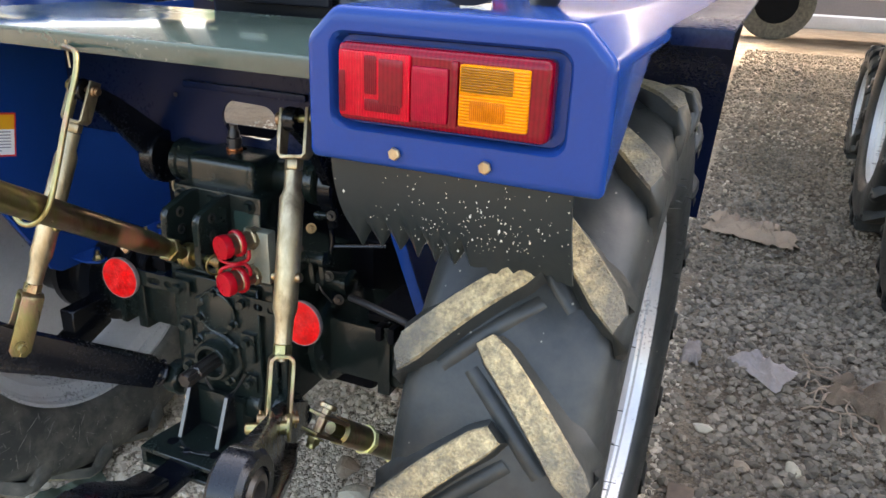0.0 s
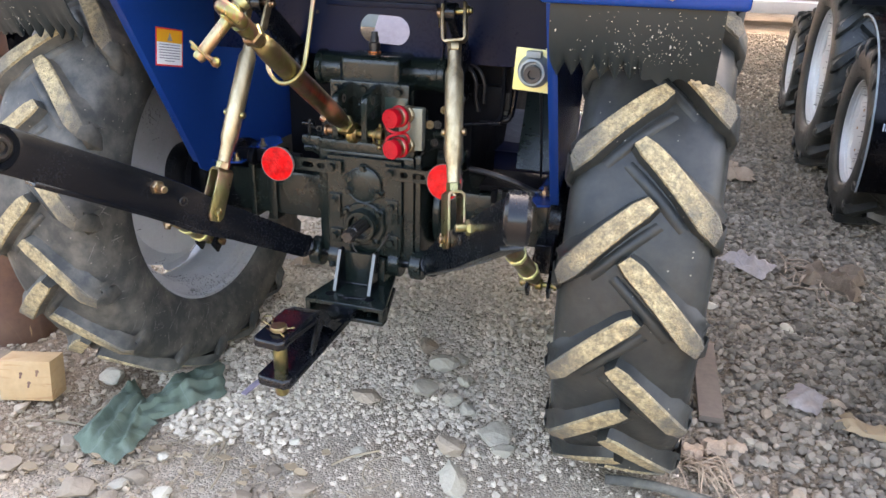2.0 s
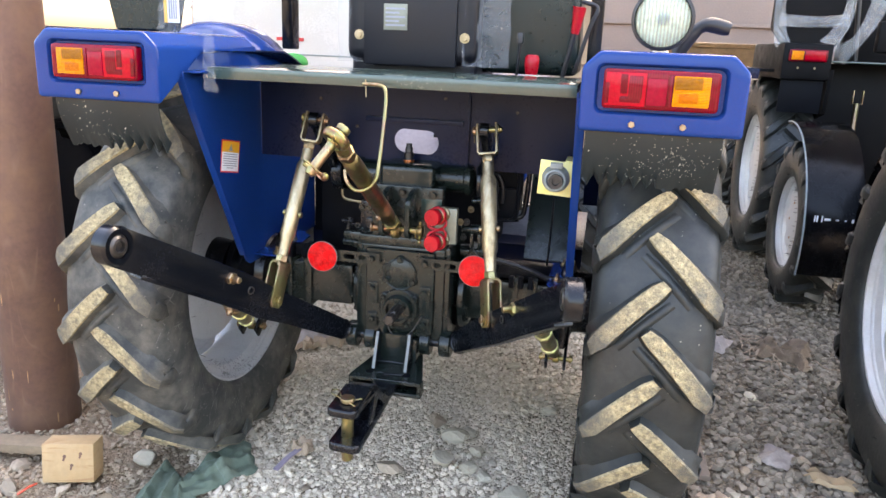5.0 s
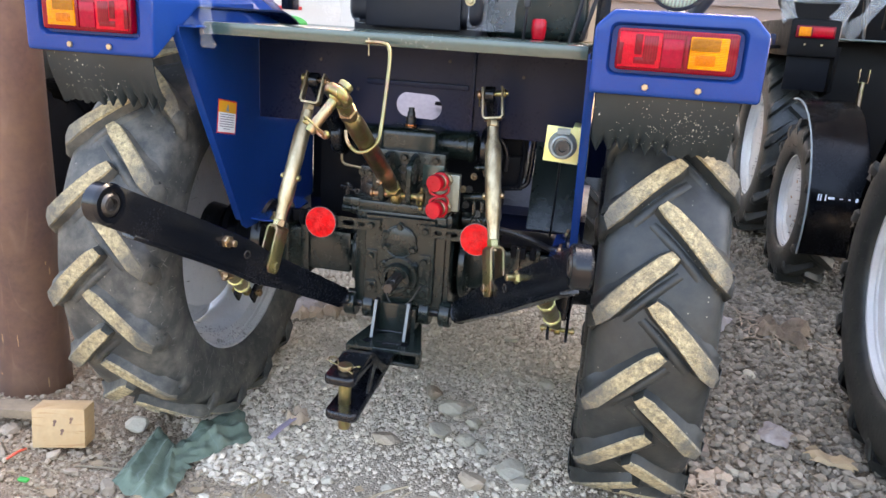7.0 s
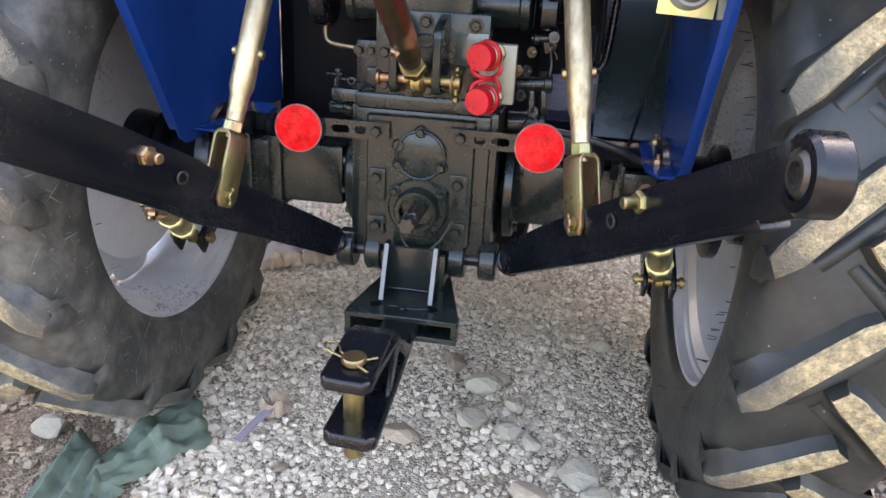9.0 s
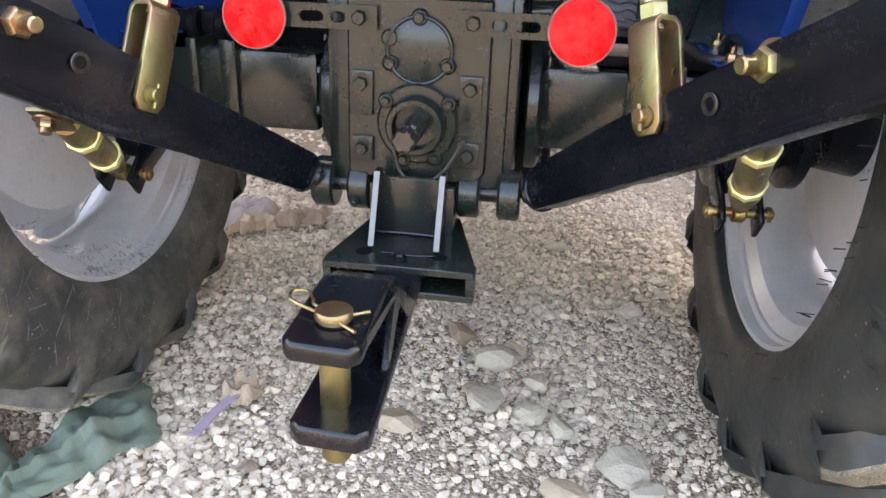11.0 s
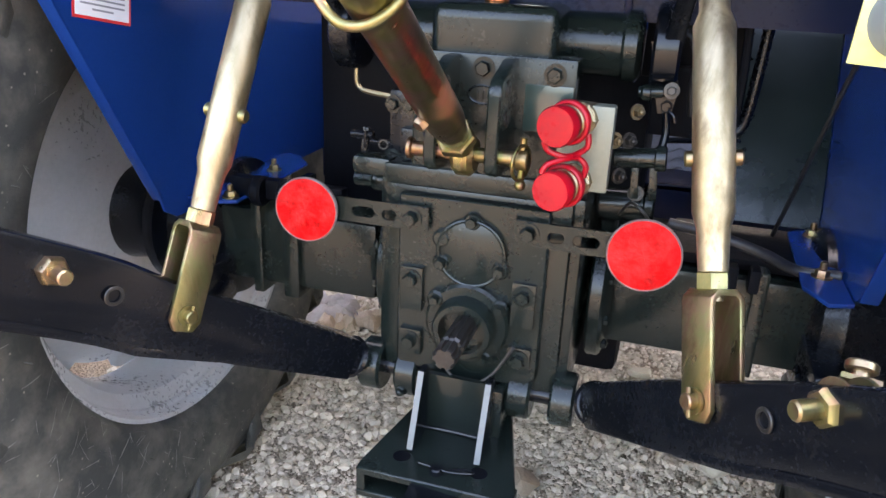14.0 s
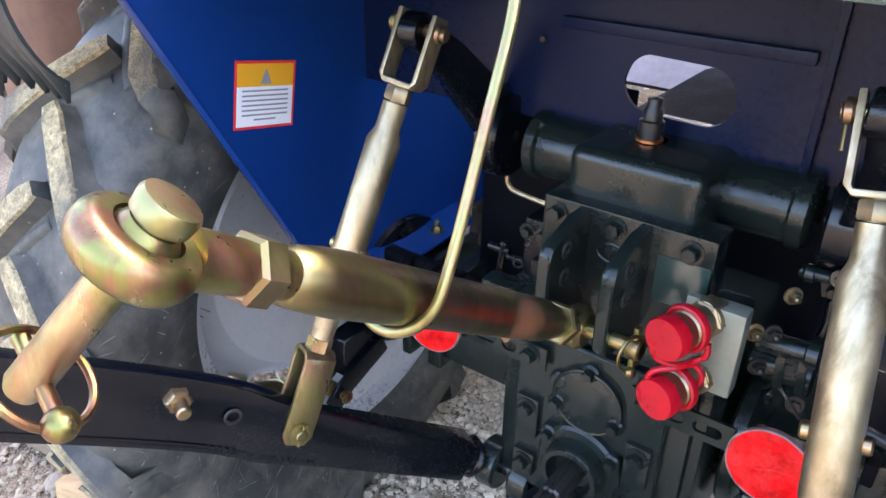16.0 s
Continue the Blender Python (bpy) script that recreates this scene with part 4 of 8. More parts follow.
def rear_wheels():
    for s in (-1, 1):
        wheel(tractor, "rear_wheel", (s * 0.737, WY, WZ), s, REAR, "large rear wheel with muddy chevron-lug tyre and silver rim", M["rim"], True,
              phase=radians(13.4) if s > 0 else radians(19.6))
        b = fresh()
        lathe(b, [(0, 0.075), (0.02, 0.13), (0.05, 0.135), (0.06, 0.10), (0.13, 0.095), (0.14, 0.125), (0.16, 0.125)], (s * 0.475, WY, WZ), (s, 0, 0), 36)
        part("brake_drum", b, M["black"], tractor, "black cast brake drum beside the wheel")
        b = fresh()
        box(b, min(s * 0.19, s * 0.49), max(s * 0.19, s * 0.49), 1.425, 1.62, 0.575, 0.712, 0.012)
        axle = part("axle_housing", b, M["cast"], tractor, "black-painted cast axle housing")
        for xa, xb in ((0.33, 0.36), (0.40, 0.42)):
            b = fresh()
            box(b, min(s * xa, s * xb), max(s * xa, s * xb), 1.412, 1.63, 0.56, 0.728, 0.004)
            part("axle_rib", b, M["cast"], axle)
        b = fresh()
        cx = CX + s * 0.172
        lathe(b, [(-0.012, 0.09), (-0.012, 0.118), (-0.008, 0.122), (0.008, 0.122), (0.012, 0.118), (0.022, 0.09)], (cx, 1.50, 0.645), (s, 0, 0), 40)
        flange = part("axle_flange", b, M["cast"], tractor, "round bolted axle flange")
        for k in range(10):
            a = 2 * math.pi * k / 10 + 0.2
            b = fresh()
            hexbolt(b, (cx + s * 0.012, 1.50 + 0.105 * math.cos(a), 0.645 + 0.105 * math.sin(a)), (s, 0, 0), 0.015, 0.010, False)
            part("bolt", b, M["cast"], flange)


rear_wheels()


def fender(s):
    """A blue fender: a boxed tail with clipped corners and a sunk bay for the tail light."""
    x0, x1, zt = 0.517, 0.868, 1.428
    far = 2.10 if s > 0 else 1.42
    def section(y, zb, inset):
        c, i = 0.036, inset
        pts = [(x0 + i, zb + i), (x1 - i, zb + i), (x1 - i, zt - c - i * 0.4), (x1 - c - i * 0.4, zt - i), (x0 + c + i * 0.4, zt - i), (x0 + i, zt - c - i * 0.4)]
        soft = []
        for k, p in enumerate(pts):
            p, q, o = Vector(p), Vector(pts[k - 1]), Vector(pts[(k + 1) % 6])
            a, b = p + (q - p).normalized() * 0.009, p + (o - p).normalized() * 0.009
            soft += [((1 - v) ** 2 * a + 2 * v * (1 - v) * p + v * v * b) for v in (0, 0.33, 0.67, 1)]
        return [(s * p.x, y, p.y) for p in soft]
    t = bmesh.new()
    rows = []
    for y, zb, inset in ((0.884, 1.253, 0.011), (0.8852, 1.253, 0.006), (0.888, 1.253, 0.0025), (0.892, 1.253, 0.0006), (0.897, 1.253, 0.0), (1.10, 1.375, 0.0), (far, 1.388, 0.0), (far, 1.388, 0.03)):
        rows.append([t.verts.new(p) for p in section(y, zb, inset)])
    for a, b in zip(rows, rows[1:]):
        for k in range(24):
            t.faces.new((a[k], a[(k + 1) % 24], b[(k + 1) % 24], b[k]))
    t.faces.new(rows[-1])
    # lamp bay with rounded corners
    lx0, lx1, lz0, lz1, r = 0.548, 0.826, 1.293, 1.402, 0.018
    loop = []
    for cx, cz, a0 in ((lx1 - r, lz0 + r, -90), (lx1 - r, lz1 - r, 0), (lx0 + r, lz1 - r, 90), (lx0 + r, lz0 + r, 180)):
        for k in range(5):
            a = radians(a0 + 90 * k / 4)
            loop.append((cx + r * math.cos(a), cz + r * math.sin(a)))
    rim = [t.verts.new((s * x, 0.884, z)) for x, z in loop]
    mid = [t.verts.new((s * (0.687 + (x - 0.687) * 0.975), 0.888, 1.3475 + (z - 1.3475) * 0.94)) for x, z in loop]
    deep = [t.verts.new((s * (0.687 + (x - 0.687) * 0.955), 0.900, 1.3475 + (z - 1.3475) * 0.89)) for x, z in loop]
    n = len(loop)
    e1 = [t.edges.new((rim[k], rim[(k + 1) % n])) for k in range(n)]
    ring_edges = [t.edges.get((rows[0][k], rows[0][(k + 1) % 24])) for k in range(24)]
    bmesh.ops.triangle_fill(t, edges=ring_edges + e1, use_beauty=True)
    for a, b in ((rim, mid), (mid, deep)):
        for k in range(n):
            t.faces.new((a[k], a[(k + 1) % n], b[(k + 1) % n], b[k]))
    t.faces.new(deep)
    bmesh.ops.recalc_face_normals(t, faces=t.faces)
    bm = fresh()
    put(bm, t)
    f = part("rear_fender", bm, M["blue"], tractor, "glossy blue sheet-metal rear fender with clipped corners", 30)
    for x in (0.633, 0.741):
        b = fresh()
        hexbolt(b, (s * x, 0.884, 1.273), (0, -1, 0), 0.013, 0.007, False)
        part("fender_bolt", b, M["zinc_pale"], f, "pale zinc hexagon bolt")
    # inner side sheet with a folded rear edge
    b = fresh()
    low = 0.714 if s < 0 else 0.735
    prism(b, [(0.985, 1.318), (1.286, 0.776), (1.302, low + 0.018), (1.332, low), (1.885 if s < 0 else 1.625, low), (1.885 if s < 0 else 1.90, 1.33), (0.985, 1.33)], "x", s * 0.507, s * 0.512, 0.001)
    strip(b, [(s * 0.518, 0.986, 1.318), (s * 0.518, 1.285, 0.780), (s * 0.518, 1.303, 0.750)], (0, 1, 0.5), 0.022, 0.004, 0.001)
    part("side_panel", b, M["blue"], tractor, "blue triangular inner fender panel")
    b = fresh()
    if s > 0:
        plan = [(0.506, 1.31), (0.474, 1.30), (0.450, 1.35), (0.455, 1.58), (0.470, 1.60), (0.506, 1.605)]
    else:
        plan = [(-0.506, 1.36), (-0.455, 1.355), (-0.418, 1.37), (-0.425, 1.64), (-0.470, 1.69), (-0.506, 1.695)]
    prism(b, plan, "z", 0.737, 0.743, 0.001)
    tab = part("fender_tab", b, M["blue"], tractor, "blue mounting tab bolted to the axle")
    for x, y in ((0.491, 1.575), (0.479, 1.395)) if s > 0 else ((0.456, 1.563), (0.437, 1.383)):
        b = fresh()
        hexbolt(b, (s * x, y, 0.743), (0, 0, 1), 0.017, 0.011, True, 0.012)
        part("tab_bolt", b, M["zinc"], tab, "yellow zinc bolt")
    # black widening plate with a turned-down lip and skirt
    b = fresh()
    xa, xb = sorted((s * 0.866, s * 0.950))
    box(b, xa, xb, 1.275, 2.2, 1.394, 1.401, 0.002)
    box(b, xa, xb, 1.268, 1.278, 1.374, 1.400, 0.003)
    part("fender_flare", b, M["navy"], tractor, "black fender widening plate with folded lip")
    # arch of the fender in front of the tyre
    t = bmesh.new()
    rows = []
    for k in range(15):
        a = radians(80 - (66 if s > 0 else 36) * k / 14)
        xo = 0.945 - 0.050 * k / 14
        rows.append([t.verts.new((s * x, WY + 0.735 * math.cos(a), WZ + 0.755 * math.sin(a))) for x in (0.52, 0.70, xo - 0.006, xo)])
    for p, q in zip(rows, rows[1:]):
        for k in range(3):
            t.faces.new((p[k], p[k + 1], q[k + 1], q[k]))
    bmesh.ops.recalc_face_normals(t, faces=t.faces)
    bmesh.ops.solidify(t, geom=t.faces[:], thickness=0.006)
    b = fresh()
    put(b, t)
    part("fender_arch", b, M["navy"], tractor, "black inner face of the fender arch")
    # mud flap with a torn, toothed lower edge
    rng = random.Random(11 if s > 0 else 12)
    t = bmesh.new()
    nx, nz = 44, 8
    grid = []
    for j in range(nz + 1):
        row = []
        for i in range(nx + 1):
            u, v = i / nx, j / nz
            tooth = abs(((u * 11) % 1) - 0.5) * 2
            bottom = 1.118 + (0.026 * tooth if u < 0.55 else 0.010 * rng.random()) + 0.004 * rng.random()
            z = 1.262 + (1.135 - 1.262) * v + (bottom - 1.135) * v ** 5
            y = 0.906 + 0.05 * v * v + 0.006 * math.sin(u * 9)
            row.append(t.verts.new((s * (0.535 + 0.298 * u), y, z)))
        grid.append(row)
    for j in range(nz):
        for i in range(nx):
            t.faces.new((grid[j][i], grid[j][i + 1], grid[j + 1][i + 1], grid[j + 1][i]))
    bmesh.ops.recalc_face_normals(t, faces=t.faces)
    ex = bmesh.ops.extrude_face_region(t, geom=t.faces[:])
    bmesh.ops.translate(t, vec=(0, 0.005, 0), verts=[g for g in ex["geom"] if isinstance(g, bmesh.types.BMVert)])
    bmesh.ops.recalc_face_normals(t, faces=t.faces)
    bm = fresh()
    put(bm, t)
    flap = part("mud_flap", bm, M["flap"], tractor, "black rubber mud flap, splashed and torn along its lower edge")
    b = fresh()
    for _ in range(240 if s > 0 else 80):
        u, v = min(0.99, max(0.02, rng.gauss(0.62, 0.2))), rng.random() ** 0.7
        z = 1.25 - 0.115 * v
        y = 0.906 + 0.05 * v * v + 0.006 * math.sin(u * 9)
        r = rng.uniform(0.0004, 0.0009) * (2.0 if rng.random() < 0.12 else 1)
        t = bmesh.new()
        bmesh.ops.create_icosphere(t, subdivisions=1, radius=r)
        bmesh.ops.transform(t, matrix=Matrix.Translation((s * (0.535 + 0.298 * u), y - 0.0005, z)) @ Matrix.Diagonal((1, 0.5, rng.uniform(0.8, 2.0), 1)), verts=t.verts)
        put(b, t)
    tagged(part("mud_specks", b, M["speck"], flap, "dried mud splashes"), kind="stuff")


def tail_light(s):
    b = fresh()
    x0, x1, z0, z1 = 0.565, 0.808, 1.306, 1.391
    box(b, *sorted((s * x0, s * x1)), 0.872, 0.905, z0, z1, 0.010, segs=3)
    lamp = part("tail_light", b, M["lens_frame"], tractor, "rectangular tail light with red and orange lenses")
    w = x1 - x0
    def lens(a, c, mat, name, label, za=0.0, zc=1.0, y=0.868):
        b = fresh()
        h = z1 - z0 - 0.014
        box(b, *sorted((s * (x0 + w * a), s * (x0 + w * c))), y, 0.876, z0 + 0.007 + h * za, z0 + 0.007 + h * zc, 0.003)
        part(name, b, mat, lamp, label)
    lens(0.02, 0.375, M["lens_red"], "brake_lens", "ribbed red lens")
    lens(0.150, 0.215, M["lens_bulb"], "bulb_window", "dark ribbed bulb window", 0.36, 0.95, 0.8668)
    lens(0.222, 0.345, M["lens_frame"], "bulb_window", "deep red ribbed bulb window", 0.20, 0.92, 0.8669)
    lens(0.150, 0.335, M["lens_bulb"], "bulb_window", "dark red lower bulb window", 0.10, 0.30, 0.8670)
    lens(0.020, 0.060, M["lens_bulb"], "bulb_window", "dark red lens corner", 0.05, 0.70, 0.8671)
    lens(0.380, 0.555, M["lens_red_plain"], "reflex_lens", "deep red reflex lens", 0.04, 0.86)
    lens(0.562, 0.600, M["lens_frame"], "divider", "dark red divider", 0.02, 0.98)
    lens(0.605, 0.915, M["lens_orange"], "indicator_lens", "ribbed orange indicator lens", 0.05, 0.95)
    lens(0.612, 0.848, M["lens_orange_bulb"], "bulb_window", "dull amber ribbed lens above the bulb", 0.55, 0.93, 0.8665)
    lens(0.655, 0.820, M["lens_amber_deep"], "bulb_window", "deep amber bulb shape", 0.16, 0.46, 0.8668)


for s in (-1, 1):
    fender(s)
    tail_light(s)


def work_lamp():
    c = Vector((0.680, 0.965, 1.498))
    way = Vector((-0.08, -1, -0.02)).normalized()
    b = fresh()
    lathe(b, [(-0.070, 0.0), (-0.068, 0.022), (-0.047, 0.048), (-0.015, 0.064), (0.0, 0.0675), (0.010, 0.0675), (0.012, 0.061), (0.002, 0.059), (0.002, 0.0)], c, way, 48)
    lamp = part("work_lamp", b, M["plastic_black"], tractor, "round work lamp with ribbed glass on the fender")
    b = fresh()
    lathe(b, [(0.003, 0.060), (0.010, 0.054), (0.016, 0.032), (0.018, 0.0)], c, way, 48)
    part("lamp_glass", b, M["glass"], lamp, "ribbed clear glass")
    for k in range(4):
        b = fresh()
        x = c.x - 0.0105 + 0.007 * k
        box(b, x - 0.0012, x + 0.0012, c.y - 0.0225, c.y - 0.0165, c.z - 0.014 + 0.003 * abs(k - 1.5), c.z + 0.014 - 0.003 * abs(k - 1.5), 0.0006)
        part("bulb_slat", b, M["plastic_grey"], lamp, "grey slat before the bulb")
    b = fresh()
    cyl(b, (0.682, 0.985, 1.414), (0.682, 0.985, 1.436), 0.019, n=20, chamfer=0.003)
    cyl(b, (0.682, 0.985, 1.43), (0.682, 0.980, 1.46), 0.010, n=16)
    part("lamp_stem", b, M["chrome"], lamp, "steel stem")
    b = fresh()
    tube(b, smooth_line([(0.728, 1.09, 1.425), (0.752, 1.085, 1.466), (0.785, 1.08, 1.494), (0.838, 1.08, 1.487)], 5), 0.016, 16, radii=[0.017] * 6 + [0.016, 0.015, 0.014, 0.0145, 0.016, 0.0175, 0.018, 0.018, 0.0175, 0.015])
    part("folding_lever", b, M["plastic_black"], tractor, "black folding lever on the fender")


work_lamp()


def platform():
    """The cross shelf behind the seat, its lip and the dark rear plate with an oval hole."""
    b = fresh()
    box(b, -0.468, 0.505, 1.04, 1.52, 1.335, 1.345, 0.003)
    box(b, -0.468, 0.505, 1.036, 1.044, 1.314, 1.345, 0.003)
    part("platform_shelf", b, M["shelf"], tractor, "dark green-grey folded platform edge")
    b = fresh()
    box(b, -0.512, -0.462, 0.99, 1.62, 1.328, 1.3335, 0.001)
    part("panel_flange", b, M["blue"], tractor, "blue folded top flange of the fender panel")
    t = bmesh.new()
    y = 1.43
    outer = [(-0.504, 1.335), (-0.504, 1.06), (-0.30, 1.06), (0.30, 1.06), (0.504, 1.06), (0.504, 1.335)]
    vo = [t.verts.new((x, y, z)) for x, z in outer]
    eo = [t.edges.new((vo[k], vo[(k + 1) % 6])) for k in range(6)]
    hole = []
    for k in range(28):
        a = 2 * math.pi * k / 28
        px = 0.034 * (1 if math.cos(a) > 0 else -1)
        hole.append((0.012 + px + 0.037 * math.cos(a), 1.134 + 0.037 * math.sin(a) - 0.05 * px))
    vh = [t.verts.new((x, y, z)) for x, z in hole]
    eh = [t.edges.new((vh[k], vh[(k + 1) % 28])) for k in range(28)]
    bmesh.ops.triangle_fill(t, edges=eo + eh, use_beauty=True)
    ex = bmesh.ops.extrude_face_region(t, geom=t.faces[:])
    bmesh.ops.translate(t, vec=(0, 0.006, 0), verts=[g for g in ex["geom"] if isinstance(g, bmesh.types.BMVert)])
    bmesh.ops.recalc_face_normals(t, faces=t.faces)
    b = fresh()
    put(b, t)
    part("rear_plate", b, M["navy"], tractor, "dark navy sheet-metal rear plate with an oval hole")
    for x0, x1, z0, z1 in ((-0.15, 0.16, 1.19, 1.205), (0.17, 0.18, 1.06, 1.33)):
        b = fresh()
        box(b, x0, x1, 1.418, 1.4295, z0, z1, 0.002)
        part("plate_rib", b, M["navy"], tractor, "pressed rib on the rear plate")
    for x, z in ((-0.30, 1.25), (0.32, 1.24), (-0.18, 1.17), (0.10, 1.27)):
        b = fresh()
        hexbolt(b, (x, 1.43, z), (0, -1, 0), 0.009, 0.005, False)
        part("plate_screw", b, M["spline"], tractor, "small dull screw")
    b = fresh()
    box(b, -0.345, -0.12, 1.55, 1.558, 0.70, 1.064, 0.002)
    part("inner_cover", b, M["shade_black"], tractor, "dark sheet cover beneath the platform")
    # added dark sheet: stands for the shade between inner cover and panel
    b = fresh()
    box(b, -0.506, -0.22, 1.888, 1.895, 0.70, 0.99, 0.002)
    part("step_cover", b, M["shade_black"], tractor, "added dark sheet closing the bright gap beside the fender panel")
    b = fresh()
    prism(b, [(1.612, 0.742), (1.635, 0.80), (1.690, 0.90), (1.755, 1.03), (1.800, 1.12), (1.808, 1.12), (1.763, 1.03), (1.698, 0.90), (1.643, 0.80), (1.620, 0.742)], "x", 0.352, 0.5065, 0.001)
    part("side_cover", b, M["olive"], tractor, "dark green sheet cover beside the fender panel")
    b = fresh()
    tube(b, smooth_line([(0.366, 1.50, 1.10), (0.362, 1.498, 1.02), (0.357, 1.495, 0.95), (0.350, 1.494, 0.918), (0.330, 1.49, 0.908), (0.255, 1.48, 0.914)], 5), 0.0085, 10)
    part("valve_frame", b, M["black"], tractor, "black bent frame rod beside the cover")
    # added sheet: keeps the top of the axle housing as dark as shade
    b = fresh()
    box(b, 0.285, 0.506, 1.45, 1.622, 0.716, 0.733, 0.003)
    part("axle_shelf", b, M["shade_black"], tractor, "added black sheet hiding the glare on the axle housing")
    b = fresh()
    prism(b, [(2.15, 0.93), (2.46, 1.24), (2.47, 1.23), (2.16, 0.92)], "x", -0.36, 0.16, 0.001)
    dash = part("dash_panel", b, M["dash"], tractor, "dusty pinkish-grey sheet panel under the steering column")
    for x0, x1, k in ((-0.12, 0.10, 0.42), (-0.02, 0.14, 0.62)):
        b = fresh()
        tube(b, [(x0, 2.12 + 0.31 * k, 0.93 + 0.31 * k), (x1, 2.12 + 0.31 * k, 0.93 + 0.31 * k - 0.01)], 0.008, 8)
        part("dash_rod", b, M["black"], dash, "thin black cross rod")
    b = fresh()
    box(b, 0.258, 0.352, 1.66, 1.668, 1.03, 1.10, 0.002)
    part("cover_flap", b, M["shelf"], tractor, "grey-green plate behind the valve linkage")
    b = fresh()
    box(b, 0.326, 0.352, 1.525, 1.54, 0.915, 0.936, 0.003)
    part("foam_pad", b, M["plastic_grey"], tractor, "small pale foam pad")
    b = fresh()
    box(b, 0.20, 0.345, 1.50, 1.51, 0.98, 1.075, 0.002)
    box(b, 0.22, 0.33, 1.47, 1.50, 0.90, 1.00, 0.004)
    tube(b, smooth_line([(0.335, 1.46, 1.07), (0.338, 1.455, 0.98), (0.33, 1.45, 0.915), (0.28, 1.45, 0.905)]), 0.006, 8)
    part("valve_cover", b, M["shade_black"], tractor, "black control valve and bent rod")
    b = fresh()
    slope = Matrix.Translation((0.33, 2.02, 0.68)) @ Matrix.Rotation(radians(62), 4, "X")
    box(b, -0.14, 0.14, -0.16, 0.16, -0.006, 0.0, 0.001, slope)
    tread = part("tread_plate", b, M["tread"], tractor, "grey footplate with raised chevrons")
    b = fresh()
    for r in range(15):
        for c in range(12):
            d = 1 if c % 2 else -1
            box(b, -0.011, 0.011, -0.0022, 0.0022, -0.0005, 0.003, 0, slope @ pose(-0.129 + 0.0235 * c, -0.15 + 0.0215 * r, 0, 0, 0, 28 * d))
    tagged(part("chevron", b, M["tread"], tread), kind="stuff")
    # the trailer socket on its yellow plate
    b = fresh()
    m = Matrix.Translation((0.461, 1.205, 1.089)) @ pose(0, 0, 0, 0, 3, 0)
    box(b, -0.046, 0.046, 0.0, 0.004, -0.047, 0.047, 0.0015, m)
    box(b, 0.020, 0.046, 0.0, 0.10, 0.047, 0.051, 0.0015, m)
    plate = part("socket_plate", b, M["yellow"], tractor, "yellow-passivated socket plate")
    b = fresh()
    c = m @ Vector((0, 0, 0))
    lathe(b, [(0, 0.038), (0.012, 0.036), (0.020, 0.031), (0.034, 0.029), (0.036, 0.024), (0.024, 0.020), (0.024, 0.0)], c, (0, -1, 0), 36)
    box(b, 0.445, 0.478, 1.178, 1.20, 1.120, 1.134, 0.002)
    sock = part("trailer_socket", b, M["plastic_grey"], plate, "round grey trailer socket")
    b = fresh()
    lathe(b, [(0.02, 0.020), (0.037, 0.019), (0.037, 0.010), (0.028, 0.009), (0.028, 0)], c + Vector((0.002, 0, -0.004)), (0, -1, 0), 24)
    part("socket_insert", b, M["plastic_black"], plate, "black socket insert")
    b = fresh()
    tube(b, smooth_line([(0.455, 1.30, 1.065), (0.452, 1.36, 1.02), (0.447, 1.44, 0.92), (0.439, 1.53, 0.80), (0.434, 1.575, 0.737)]), 0.0036, 8)
    part("socket_cable", b, M["plastic_black"], plate, "thin black cable")
    b = fresh()
    tube(b, smooth_line([(0.27, 1.40, 0.79), (0.33, 1.39, 0.785), (0.40, 1.395, 0.765), (0.45, 1.41, 0.742), (0.505, 1.40, 0.745)]), 0.008, 10)
    part("hose", b, M["plastic_black"], tractor, "black rubber hose along the axle")


platform()


def sticker():
    x = -0.507
    y0, y1, z0, z1 = 1.165, 1.275, 1.031, 1.127
    mid = Vector((x, 1.22, 1.079))
    tilt = Matrix.Translation(mid) @ Matrix.Rotation(radians(-10), 4, "X") @ Matrix.Translation(-mid)
    def quad(ya, yb, za, zb, dx, mat, name, label=""):
        b = fresh()
        box(b, x, x + dx, ya, yb, za, zb, 0, tilt)
        return part(name, b, mat, base if name != "warning_label" else tractor, label)
    base = tractor
    base = quad(y0, y1, z0, z1, 0.0008, M["label_red"], "warning_label", "warning label with amber heading and rows of small print")
    quad(y0 + 0.004, y1 - 0.004, z0 + 0.004, z1 - 0.036, 0.0012, M["label_white"], "label_field")
    quad(y0 + 0.004, y1 - 0.004, z1 - 0.036, z1 - 0.004, 0.0012, M["label_amber"], "label_heading")
    b = fresh()
    prism(b, [(1.210, z1 - 0.032), (1.230, z1 - 0.032), (1.220, z1 - 0.010)], "x", x + 0.0012, x + 0.0016, 0, tilt)
    part("label_triangle", b, M["label_ink"], base)
    for k in range(7):
        w = 0.084 if k < 6 else 0.04
        quad(1.220 - w / 2, 1.220 + w / 2, z1 - 0.043 - 0.0068 * k, z1 - 0.0405 - 0.0068 * k, 0.0015, M["label_ink"], "label_line")


sticker()


